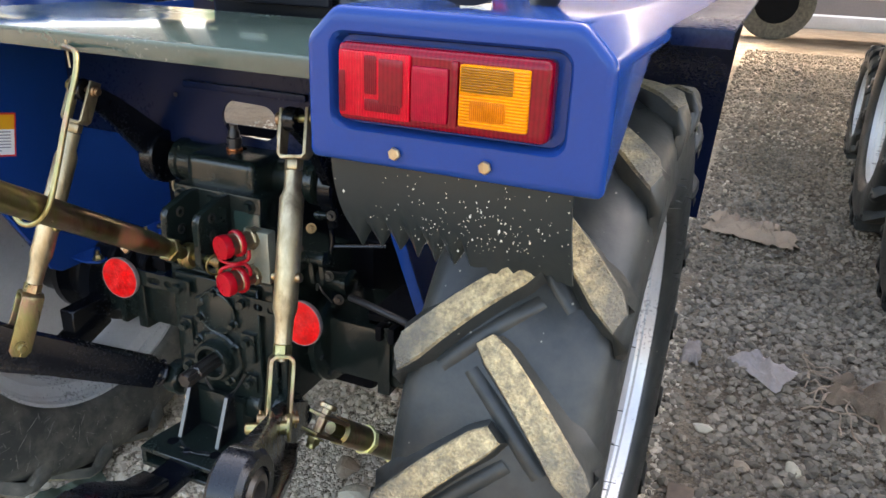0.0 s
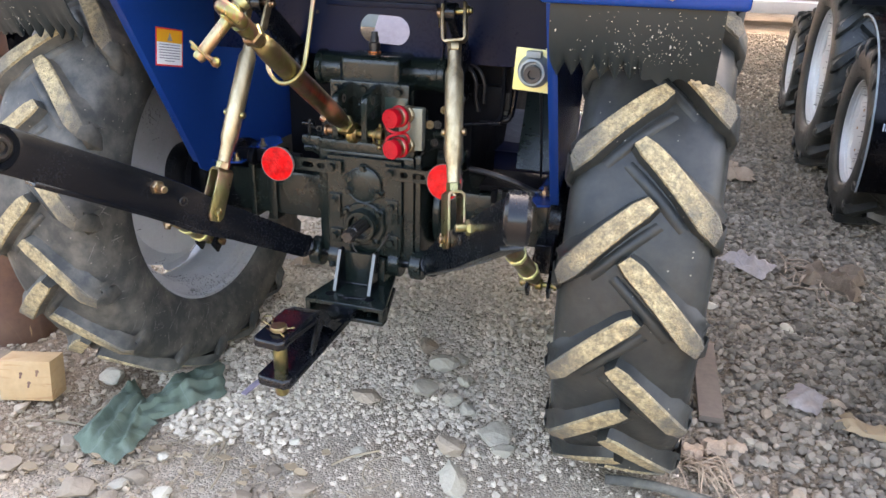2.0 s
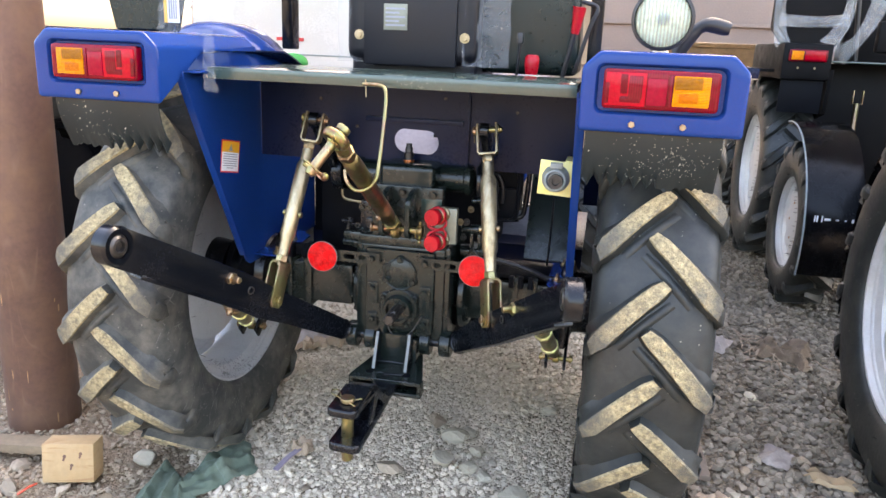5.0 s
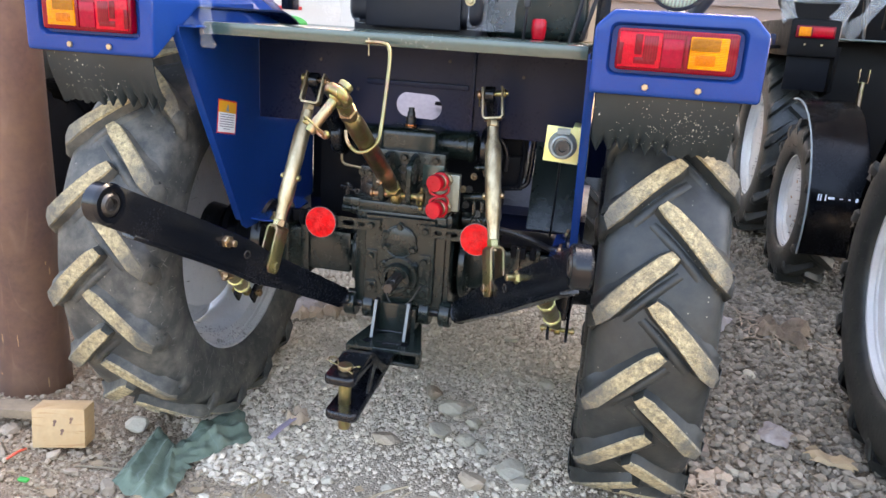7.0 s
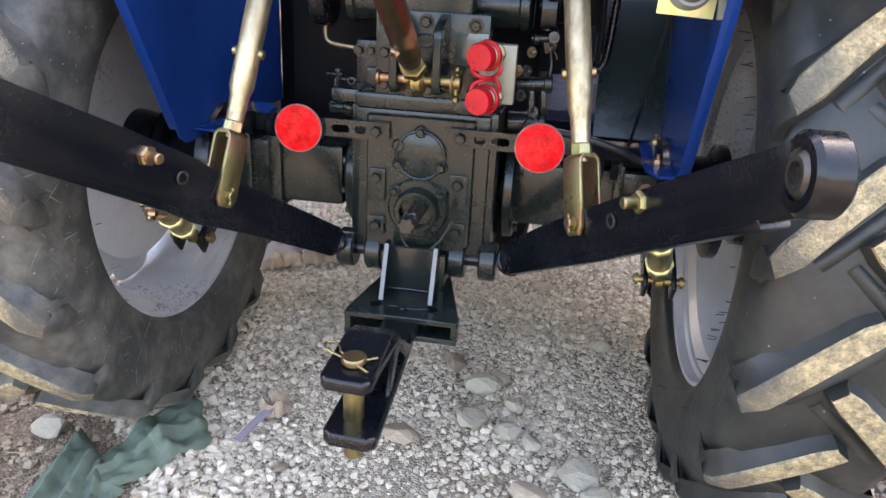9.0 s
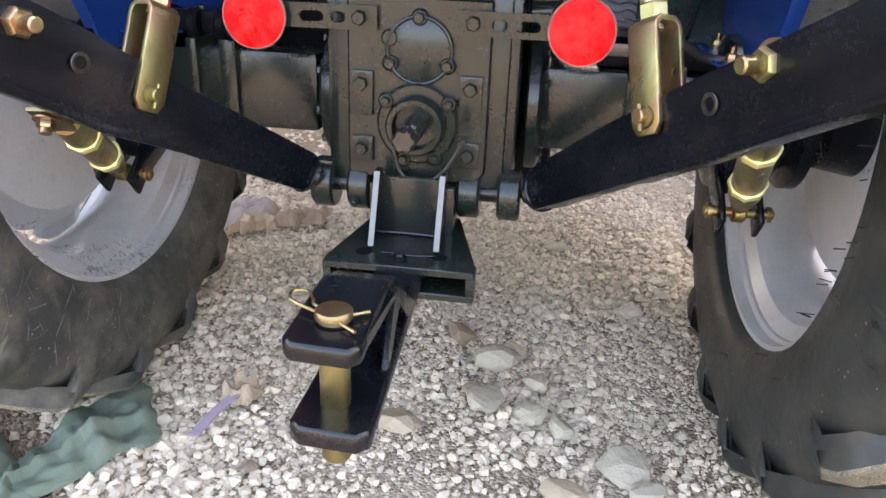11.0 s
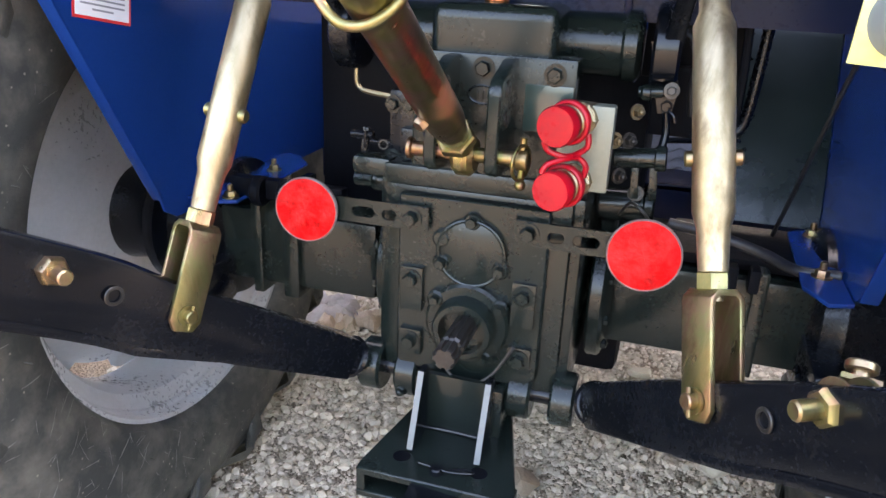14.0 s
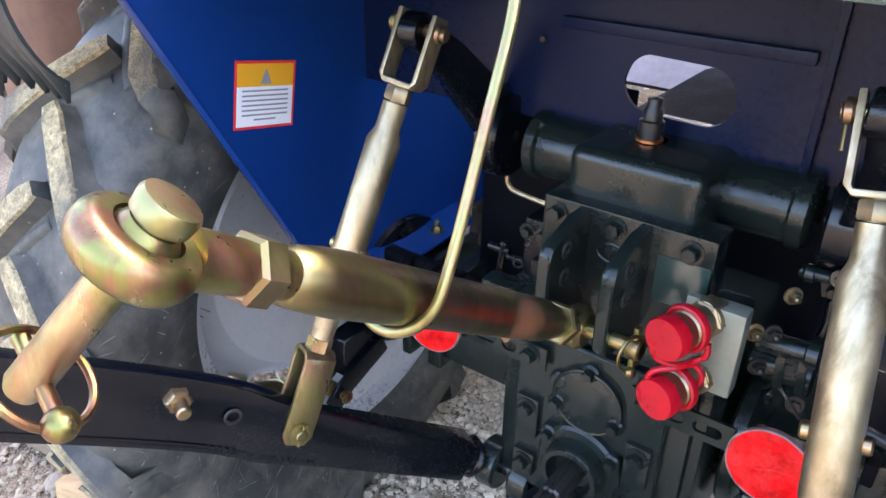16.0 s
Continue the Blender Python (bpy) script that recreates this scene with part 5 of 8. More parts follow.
# ---- gear housing, power take-off, lift cover ----
def housing():
    b = fresh()
    box(b, CX - 0.150, CX + 0.150, 1.315, 1.75, 0.52, 0.835, 0.012)
    box(b, CX - 0.135, CX + 0.135, 1.30, 1.40, 0.535, 0.83, 0.008)
    box(b, CX - 0.12, CX + 0.12, 1.7, 2.6, 0.50, 0.86, 0.02)
    house = part("gear_housing", b, M["cast"], tractor, "black-green cast gear housing")
    b = fresh()
    pts = [(-0.098, 0.822), (0.118, 0.822), (0.118, 0.565), (0.100, 0.548), (0.058, 0.548), (0.030, 0.532), (-0.010, 0.532), (-0.040, 0.548), (-0.090, 0.548), (-0.098, 0.558)]
    prism(b, pts, "y", 1.283, 1.302, 0.003)
    cover = part("rear_cover", b, M["cast"], house, "flat bolted rear cover")
    for x in (-0.074, 0.091):
        for z in (0.792, 0.697, 0.597):
            b = fresh()
            if z < 0.75:
                box(b, x - 0.017, x + 0.017, 1.274, 1.285, 0.575 if z < 0.65 else z - 0.05, z + 0.018, 0.002)
            hexbolt(b, (x, 1.274 if z < 0.75 else 1.272, z), (0, -1, 0), 0.019, 0.013)
            part("cover_bolt", b, M["cast"], house)
    b = fresh()
    c = (0.012, 1.284, 0.748)
    lathe(b, [(0, 0.050), (0.006, 0.050), (0.008, 0.047), (0.008, 0)], c, (0, -1, 0), 40)
    ring(b, (c[0], 1.276, c[2]), (0, -1, 0), 0.048, 0.003, 40, 8)
    for a in (90, 205, 335, 160):
        px, pz = c[0] + 0.047 * math.cos(radians(a)), c[2] + 0.047 * math.sin(radians(a))
        cyl(b, (px, 1.286, pz), (px, 1.274, pz), 0.013, n=20, chamfer=0.003)
    round_cover = part("round_cover", b, M["cast"], house, "round inspection cover")
    for a in (90, 205, 335):
        b = fresh()
        hexbolt(b, (c[0] + 0.047 * math.cos(radians(a)), 1.274, c[2] + 0.047 * math.sin(radians(a))), (0, -1, 0), 0.015, 0.010, False)
        part("cover_bolt", b, M["cast"], house)
    # power take-off
    p = Vector((0.012, 1.284, 0.640))
    b = fresh()
    lathe(b, [(0, 0.062), (0.010, 0.062), (0.014, 0.058), (0.014, 0.046), (0.036, 0.044), (0.040, 0.041), (0.040, 0.034), (0.016, 0.032), (0.014, 0.0)], p, (0, -1, 0), 44)
    bear = part("pto_flange", b, M["cast"], house, "round power take-off bearing flange")
    for a in (35, 145, 250, 300):
        px, pz = p.x + 0.058 * math.cos(radians(a)), p.z + 0.058 * math.sin(radians(a))
        b = fresh()
        cyl(b, (px, 1.286, pz), (px, 1.268, pz), 0.013, n=18, chamfer=0.003)
        part("flange_lug", b, M["cast"], house)
        b = fresh()
        hexbolt(b, (p.x + 0.058 * math.cos(radians(a)), 1.268, p.z + 0.058 * math.sin(radians(a))), (0, -1, 0), 0.013, 0.009, False)
        part("cover_bolt", b, M["cast"], house)
    b = fresh()
    t = bmesh.new()
    prof = []
    for k in range(6):
        a = 2 * math.pi * k / 6
        for da, r in ((-0.30, 0.0145), (-0.24, 0.0175), (0.24, 0.0175), (0.30, 0.0145)):
            prof.append((r * math.cos(a + da), r * math.sin(a + da)))
    lat = [(0.006, 1.0), (0.085, 1.0), (0.088, 0.8), (0.094, 0.8), (0.097, 1.0), (0.117, 1.0), (0.121, 0.86)]
    rows = [[t.verts.new((p.x + x * f, p.y - d, p.z + z * f)) for x, z in prof] for d, f in lat]
    for q, r in zip(rows, rows[1:]):
        for k in range(24):
            t.faces.new((q[k], q[(k + 1) % 24], r[(k + 1) % 24], r[k]))
    t.faces.new(rows[-1])
    bmesh.ops.recalc_face_normals(t, faces=t.faces)
    put(b, t)
    part("pto_shaft", b, M["spline"], house, "greasy splined power take-off shaft")
    # cable loop beneath the shaft
    b = fresh()
    tube(b, smooth_line([(-0.022, 1.262, 0.60), (-0.01, 1.262, 0.565), (0.02, 1.262, 0.548), (0.055, 1.262, 0.57), (0.085, 1.268, 0.62)]), 0.0024, 7)
    part("guard_wire", b, M["plastic_black"], house, "thin black wire")
    # ledge and lift cover
    b = fresh()
    box(b, CX - 0.135, CX + 0.140, 1.286, 1.36, 0.832, 0.862, 0.008)
    box(b, CX - 0.185, CX - 0.125, 1.29, 1.33, 0.838, 0.866, 0.010)
    part("ledge", b, M["cast"], house, "cast ledge above the rear cover")
    b = fresh()
    box(b, -0.085, 0.132, 1.292, 1.345, 0.858, 1.018, 0.004)
    lift = part("lift_plate", b, M["cast"], tractor, "black-green bolted lift cover plate")
    for x, z in ((-0.066, 0.998), (-0.066, 0.94), (-0.066, 0.880), (-0.02, 0.875), (0.02, 0.875), (0.012, 1.0), (0.105, 0.998), (0.105, 0.875)):
        b = fresh()
        hexbolt(b, (x, 1.292, z), (0, -1, 0), 0.018, 0.012)
        part("plate_bolt", b, M["cast"], lift)
    for x in (-0.028, 0.050):
        b = fresh()
        prism(b, [(1.294, 1.016), (1.262, 1.016), (1.205, 0.999), (1.197, 0.990), (1.195, 0.980), (1.194, 0.900), (1.200, 0.886), (1.212, 0.880), (1.294, 0.872)], "x", x - 0.008, x + 0.008, 0.002)
        br = part("top_link_bracket", b, M["cast"], tractor, "black upright bracket plate of the top link")
        for z in (0.948, 0.984):
            b = fresh()
            collar(b, (x, 1.235, z), (1, 0, 0), 0.006, 0.011, 0.0195, 18, 0.001)
            part("bracket_hole", b, M["spline"], br)
    b = fresh()
    oval = [(0.012 + 0.019 * math.cos(2 * math.pi * k / 24), 1.2915, 0.966 + 0.012 * math.sin(2 * math.pi * k / 24)) for k in range(25)]
    tube(b, oval, 0.002, 6)
    for k in range(3):
        box(b, 0.003 + 0.007 * k, 0.0065 + 0.007 * k, 1.2895, 1.293, 0.960, 0.972, 0.0005)
    part("cast_mark", b, M["cast"], lift, "raised oval foundry mark")
    b = fresh()
    box(b, 0.068, 0.130, 1.2895, 1.2925, 0.925, 0.985, 0.001)
    part("machined_face", b, M["shelf"], lift, "smooth green-grey painted face")
    b = fresh()
    box(b, -0.072, 0.100, 1.316, 1.52, 0.985, 1.078, 0.020, segs=4)
    cyl(b, (0.0, 1.40, 1.06), (0.0, 1.40, 1.078), 0.022, 0.020, n=24)
    part("lift_cover", b, M["cast"], tractor, "rounded cast lift housing")
    b = fresh()
    lathe(b, [(0, 0.040), (0.006, 0.048), (0.020, 0.048), (0.024, 0.043), (0.35, 0.043), (0.354, 0.048), (0.37, 0.048), (0.376, 0.040)], (-0.175, 1.42, 1.028), (1, 0, 0), 36)
    part("rockshaft", b, M["cast"], tractor, "round cast rockshaft housing")
    b = fresh()
    lathe(b, [(0, 0.013), (0.010, 0.013), (0.010, 0.0155), (0.022, 0.0155), (0.024, 0.012), (0.036, 0.012), (0.040, 0.009), (0.050, 0.009), (0.052, 0.0)], (0.0, 1.390, 1.082), (0, 0.02, 1), 20)
    plug = part("breather_plug", b, M["plastic_black"], tractor, "black breather plug")
    b = fresh()
    lathe(b, [(0, 0.017), (0.0035, 0.017), (0.0035, 0.0)], (0.0, 1.390, 1.079), (0, 0.02, 1), 24)
    part("copper_washer", b, M["copper"], plug, "copper sealing washer")
    # lift arms
    for s, x in ((-1, -0.246), (1, 0.254)):
        b = fresh()
        strip(b, [(x * 0.93, 1.43, 1.02), (x * 0.95, 1.39, 1.07), (x, 1.31, 1.15), (x, 1.235, 1.205)], (0, 0.7, 0.7), [0.030, 0.026, 0.022, 0.020], [0.09, 0.075, 0.055, 0.040], 0.005)
        collar(b, (x, 1.240, 1.201), (1, 0, 0), 0.006, 0.022, 0.026, 24)
        collar(b, (x * 0.92, 1.42, 1.028), (1, 0, 0), 0.01, 0.060, 0.036, 32, 0.004)
        part("lift_arm", b, M["black"], tractor, "black forged lift arm")


housing()


def reflectors():
    for s, c, way in ((-1, Vector((-0.229, 1.256, 0.787)), Vector((0.06, -1, 0.05))), (1, Vector((0.243, 1.256, 0.789)), Vector((-0.03, -1, 0.08)))):
        b = fresh()
        x0, x1 = sorted((s * 0.060 + CX, s * 0.195 + CX * 0.5))
        t = bmesh.new()
        outer = [(x0, 0.773), (x1, 0.773), (x1, 0.808), (x0, 0.808)]
        vo = [t.verts.new((x, 1.270, z)) for x, z in outer]
        eo = [t.edges.new((vo[k], vo[(k + 1) % 4])) for k in range(4)]
        loops = []
        for hx in (s * 0.158 + CX, s * 0.118 + CX):
            n = 16
            lv = []
            for k in range(n):
                a = 2 * math.pi * k / n
                px = 0.010 * (1 if math.cos(a) > 0 else -1) * (1 if hx == s * 0.158 + CX else 0.35)
                lv.append(t.verts.new((hx + px + 0.008 * math.cos(a), 1.270, 0.790 + 0.008 * math.sin(a))))
            loops += [t.edges.new((lv[k], lv[(k + 1) % n])) for k in range(n)]
        bmesh.ops.triangle_fill(t, edges=eo + loops, use_beauty=True)
        ex = bmesh.ops.extrude_face_region(t, geom=t.faces[:])
        bmesh.ops.translate(t, vec=(0, 0.005, 0), verts=[g for g in ex["geom"] if isinstance(g, bmesh.types.BMVert)])
        bmesh.ops.recalc_face_normals(t, faces=t.faces)
        put(b, t)
        arm = part("reflector_bracket", b, M["cast"], tractor, "black slotted flat bracket")
        b = fresh()
        hexbolt(b, (s * 0.083 + 0.008, 1.270, 0.791), (0, -1, 0), 0.019, 0.013)
        part("bracket_bolt", b, M["cast"], arm)
        b = fresh()
        lathe(b, [(-0.010, 0.030), (-0.008, 0.045), (0.000, 0.0475), (0.0035, 0.0470), (0.0045, 0.0458), (0.002, 0.0445), (0.002, 0.0)], c, way, 48)
        r = part("reflector", b, M["reflector_rim"], tractor, "round red reflector in a grey rim")
        b = fresh()
        t = bmesh.new()
        rng = random.Random(5 + s)
        w, sd, up = basis(way)
        rows = [[t.verts.new(c + w * 0.006)]]
        for i in range(1, 10):
            rows.append([t.verts.new(c + w * (0.0058 - 0.0025 * (i / 9) ** 4 + rng.uniform(-0.0006, 0.0006)) + (sd * math.cos(k * math.pi / 18) + up * math.sin(k * math.pi / 18)) * 0.0452 * i / 9) for k in range(36)])
        for k in range(36):
            t.faces.new((rows[0][0], rows[1][k], rows[1][(k + 1) % 36]))
        for a, bb in zip(rows[1:], rows[2:]):
            for k in range(36):
                t.faces.new((a[k], bb[k], bb[(k + 1) % 36], a[(k + 1) % 36]))
        bmesh.ops.recalc_face_normals(t, faces=t.faces)
        put(b, t)
        part("reflector_face", b, M["reflector"], r, "bright red prismatic face")


reflectors()


def couplers():
    b = fresh()
    box(b, 0.150, 0.188, 1.236, 1.262, 0.868, 0.974, 0.004)
    box(b, 0.120, 0.150, 1.250, 1.262, 0.870, 0.970, 0.003)
    block = part("coupler_block", b, M["alu"], tractor, "bare aluminium mounting block for the hydraulic couplers")
    b = fresh()
    box(b, 0.14, 0.180, 1.262, 1.31, 0.89, 0.96, 0.006)
    part("valve_body", b, M["cast"], block, "black valve body")
    aim = Vector((-0.30, -1, 0)).normalized()
    for z, x in ((0.957, 0.150), (0.881, 0.151)):
        b = fresh()
        lathe(b, [(0, 0.020), (0.010, 0.020), (0.012, 0.017), (0.030, 0.017), (0.032, 0.021), (0.044, 0.021), (0.046, 0.019), (0.050, 0.021), (0.064, 0.021), (0.066, 0.018)], (x, 1.245, z), aim, 32)
        lathe(b, [(-0.012, 0.019), (-0.010, 0.0215), (0.012, 0.0215), (0.014, 0.019)], (x, 1.245, z), aim, 6)
        cp = part("hydraulic_coupler", b, M["brass"], tractor, "bronze-coloured hydraulic quick coupler with red dust cap")
        b = fresh()
        e = Vector((x, 1.245, z)) + aim * 0.070
        lathe(b, [(-0.008, 0.0235), (0.004, 0.0240), (0.008, 0.0225), (0.009, 0.0)], e, aim, 36)
        part("dust_cap", b, M["red"], cp, "red rubber dust cap")
        b = fresh()
        ring(b, Vector((x, 1.245, z)) + aim * 0.040, aim, 0.0235, 0.0036, 36, 8, 1.6)
        part("cap_ring", b, M["red"], cp, "red rubber retaining ring")
    # each strap hangs in a loop from the cap to the retaining ring behind it
    for z, d in ((0.957, -1), (0.881, 1)):
        b = fresh()
        e = Vector((0.150, 1.245, z)) + aim * 0.070
        r0 = Vector((0.150, 1.245, z)) + aim * 0.040
        loop = [e + Vector((-0.014, 0, d * 0.019)), e + Vector((-0.008, 0.002, d * 0.030)), e + Vector((0.010, 0.012, d * 0.0365)), r0 + Vector((0.014, 0, d * 0.0355)), r0 + Vector((0.024, 0.002, d * 0.026)), r0 + Vector((0.023, 0.004, d * 0.012))]
        tube(b, smooth_line(loop, 5), 0.0036, 8)
        part("cap_strap", b, M["red"], block, "red rubber cap strap")


couplers()


# ---- linkage ----
def top_link():
    a, c = Vector((0.014, 1.213, 0.904)), Vector((0.020, 0.700, 1.222))
    way = (c - a).normalized()
    length = (c - a).length
    b = fresh()
    lathe(b, [(0.062, 0.013), (0.066, 0.0165), (0.085, 0.0185), (0.11, 0.0215), (0.12, 0.0225), (length - 0.15, 0.0225), (length - 0.13, 0.0215), (length - 0.105, 0.019), (length - 0.10, 0.014)], a, way, 32)
    link = part("top_link", b, M["zinc_stained"], tractor, "brown zinc-plated top link with ball ends", 45)
    b = fresh()
    cyl(b, a + way * 0.012, a + way * 0.075, 0.0125, n=20)
    collar(b, a, (1, 0, 0), 0.009, 0.026, 0.028, 28, 0.006)
    part("front_ball_end", b, M["zinc_pink"], link, "pinkish zinc ball end")
    b = fresh()
    lathe(b, [(0.050, 0.022), (0.052, 0.0245), (0.066, 0.0245), (0.068, 0.022)], a, way, 6)
    part("lock_nut", b, M["zinc_pink"], link)
    b = fresh()
    lathe(b, [(length - 0.088, 0.0185), (length - 0.085, 0.0218), (length - 0.069, 0.0218), (length - 0.066, 0.0185)], a, way, 6)
    part("lock_nut", b, M["zinc_brown"], link, "brown zinc lock nut")
    b = fresh()
    cyl(b, a + way * (length - 0.11), a + way * (length - 0.028), 0.0150, 0.017, n=24)
    eye_way = (Vector((0.030, 0.722, 1.250)) - Vector((-0.030, 0.652, 1.148))).normalized()
    round_rim = [(0.012 * math.cos(q), 0.0245 + 0.0085 * math.sin(q)) for q in [math.pi * k / 8 for k in range(9)]]
    lathe(b, [(0.012, 0.0185)] + round_rim + [(-0.012, 0.0185)], c, eye_way, 44, closed=True)
    part("rear_ball_end", b, M["zinc_pink"], link, "pinkish zinc ball end with a round eye")
    b = fresh()
    lathe(b, [(-0.016, 0.010), (-0.016, 0.013), (-0.010, 0.0175), (0.010, 0.0175), (0.016, 0.013), (0.016, 0.010)], c, eye_way, 28, closed=True)
    part("ball", b, M["zinc_pink"], link)
    b = fresh()
    lathe(b, [(-0.098, 0.0), (-0.098, 0.009), (-0.093, 0.0112), (0.019, 0.0112), (0.019, 0.0155), (0.028, 0.0165), (0.031, 0.015), (0.032, 0.0)], c, eye_way, 28)
    pin = part("link_pin", b, M["zinc"], link, "yellow zinc hitch pin with a flat head")
    b = fresh()
    p = c - eye_way * 0.084
    side = eye_way.cross(Vector((0.2, -0.6, 0.8))).normalized()
    cyl(b, p - side * 0.024, p + side * 0.030, 0.0045, n=12)
    ball(b, p + side * 0.033, 0.009, 14, 8)
    ring(b, p + side * 0.004, eye_way + side * 0.15, 0.029, 0.0024, 36, 8)
    part("linch_pin", b, M["zinc_pink"], link, "linch pin with spring ring")
    b = fresh()
    q = a + way * 0.150
    up = Vector((0.5, -0.3, -0.2)).cross(way).normalized()
    hexbolt(b, q + Vector((-0.4, -0.7, -0.55)).normalized() * 0.022, Vector((-0.4, -0.7, -0.55)), 0.014, 0.010, False)
    part("grease_bolt", b, M["zinc"], link)
    # pivot pin between the brackets
    b = fresh()
    cyl(b, (-0.060, 1.213, 0.905), (0.094, 1.213, 0.905), 0.0095, n=20, chamfer=0.002)
    cyl(b, (-0.062, 1.213, 0.905), (-0.054, 1.213, 0.905), 0.014, n=20, chamfer=0.002)
    cyl(b, (0.078, 1.213, 0.905), (0.094, 1.213, 0.905), 0.0135, n=20, chamfer=0.002)
    part("pivot_pin", b, M["zinc_pink"], tractor, "zinc pivot pin of the top link")
    b = fresh()
    cyl(b, (0.086, 1.213, 0.932), (0.086, 1.209, 0.872), 0.0042, n=12)
    ball(b, (0.086, 1.209, 0.874), 0.007, 12, 8)
    ring(b, (0.086, 1.205, 0.903), (1, -0.35, 0), 0.021, 0.0022, 30, 8)
    part("linch_pin", b, M["zinc_pink"], tractor, "linch pin with spring ring on the pivot")
    # hanger rod that holds the link up
    b = fresh()
    tube(b, smooth_line([(-0.030, 1.030, 1.322), (0.018, 1.006, 1.322), (0.038, 0.992, 1.315), (0.046, 0.978, 1.290), (0.051, 0.948, 1.235), (0.053, 0.904, 1.135), (0.048, 0.889, 1.100), (0.026, 0.881, 1.080), (0.000, 0.880, 1.078), (-0.022, 0.885, 1.098), (-0.030, 0.895, 1.122)], 5), 0.0045, 10)
    rod = part("hanger_rod", b, M["zinc"], tractor, "bent yellow zinc hanger rod")
    b = fresh()
    tube(b, [(-0.024, 1.030, 1.332), (-0.022, 1.029, 1.290)], 0.0016, 6)
    part("cotter_pin", b, M["zinc_pale"], rod)
    b = fresh()
    tube(b, smooth_line([(-0.236, 1.46, 1.065), (-0.236, 1.455, 1.0), (-0.236, 1.45, 0.950), (-0.230, 1.45, 0.934), (-0.212, 1.45, 0.928), (-0.15, 1.45, 0.922)], 5), 0.0042, 8)
    part("control_rod", b, M["zinc_pale"], tractor, "thin bent zinc control rod")
    b = fresh()
    cyl(b, (-0.150, 1.45, 0.924), (-0.08, 1.43, 0.918), 0.009, n=14)
    box(b, -0.135, -0.080, 1.335, 1.42, 0.845, 0.955, 0.006)
    box(b, -0.112, -0.086, 1.318, 1.34, 0.868, 0.905, 0.004)
    part("selector_linkage", b, M["black"], tractor, "black selector levers and shafts")
    b = fresh()
    strip(b, [(-0.180, 1.36, 0.892), (-0.183, 1.358, 0.850), (-0.186, 1.356, 0.812)], (0, 1, 0), 0.010, 0.008, 0.002)
    cyl(b, (-0.204, 1.358, 0.880), (-0.168, 1.358, 0.881), 0.0065, n=14, chamfer=0.001)
    cyl(b, (-0.172, 1.358, 0.872), (-0.135, 1.358, 0.872), 0.0045, n=12)
    part("selector_lever", b, M["black"], tractor, "short black selector lever")
    b = fresh()
    ring(b, (-0.150, 1.352, 0.870), (0.3, -1, 0.1), 0.0065, 0.0018, 18, 6)
    tube(b, [(-0.178, 1.350, 0.888), (-0.180, 1.350, 0.862)], 0.0015, 6)
    part("split_pin", b, M["spline"], tractor, "small bright split pin")
    b = fresh()
    cyl(b, (-0.196, 1.356, 0.814), (-0.11, 1.356, 0.817), 0.0125, n=18, chamfer=0.002)
    lathe(b, [(0, 0.016), (0.004, 0.018), (0.016, 0.018), (0.02, 0.016)], (-0.165, 1.356, 0.815), (1, 0, 0), 24)
    part("selector_shaft", b, M["cast"], tractor, "black selector shaft")
    for x, z in ((-0.128, 0.935), (-0.104, 0.935), (-0.128, 0.858), (-0.100, 0.858)):
        b = fresh()
        hexbolt(b, (x, 1.335, z), (0, -1, 0), 0.015, 0.010)
        part("selector_bolt", b, M["cast"], tractor)


top_link()


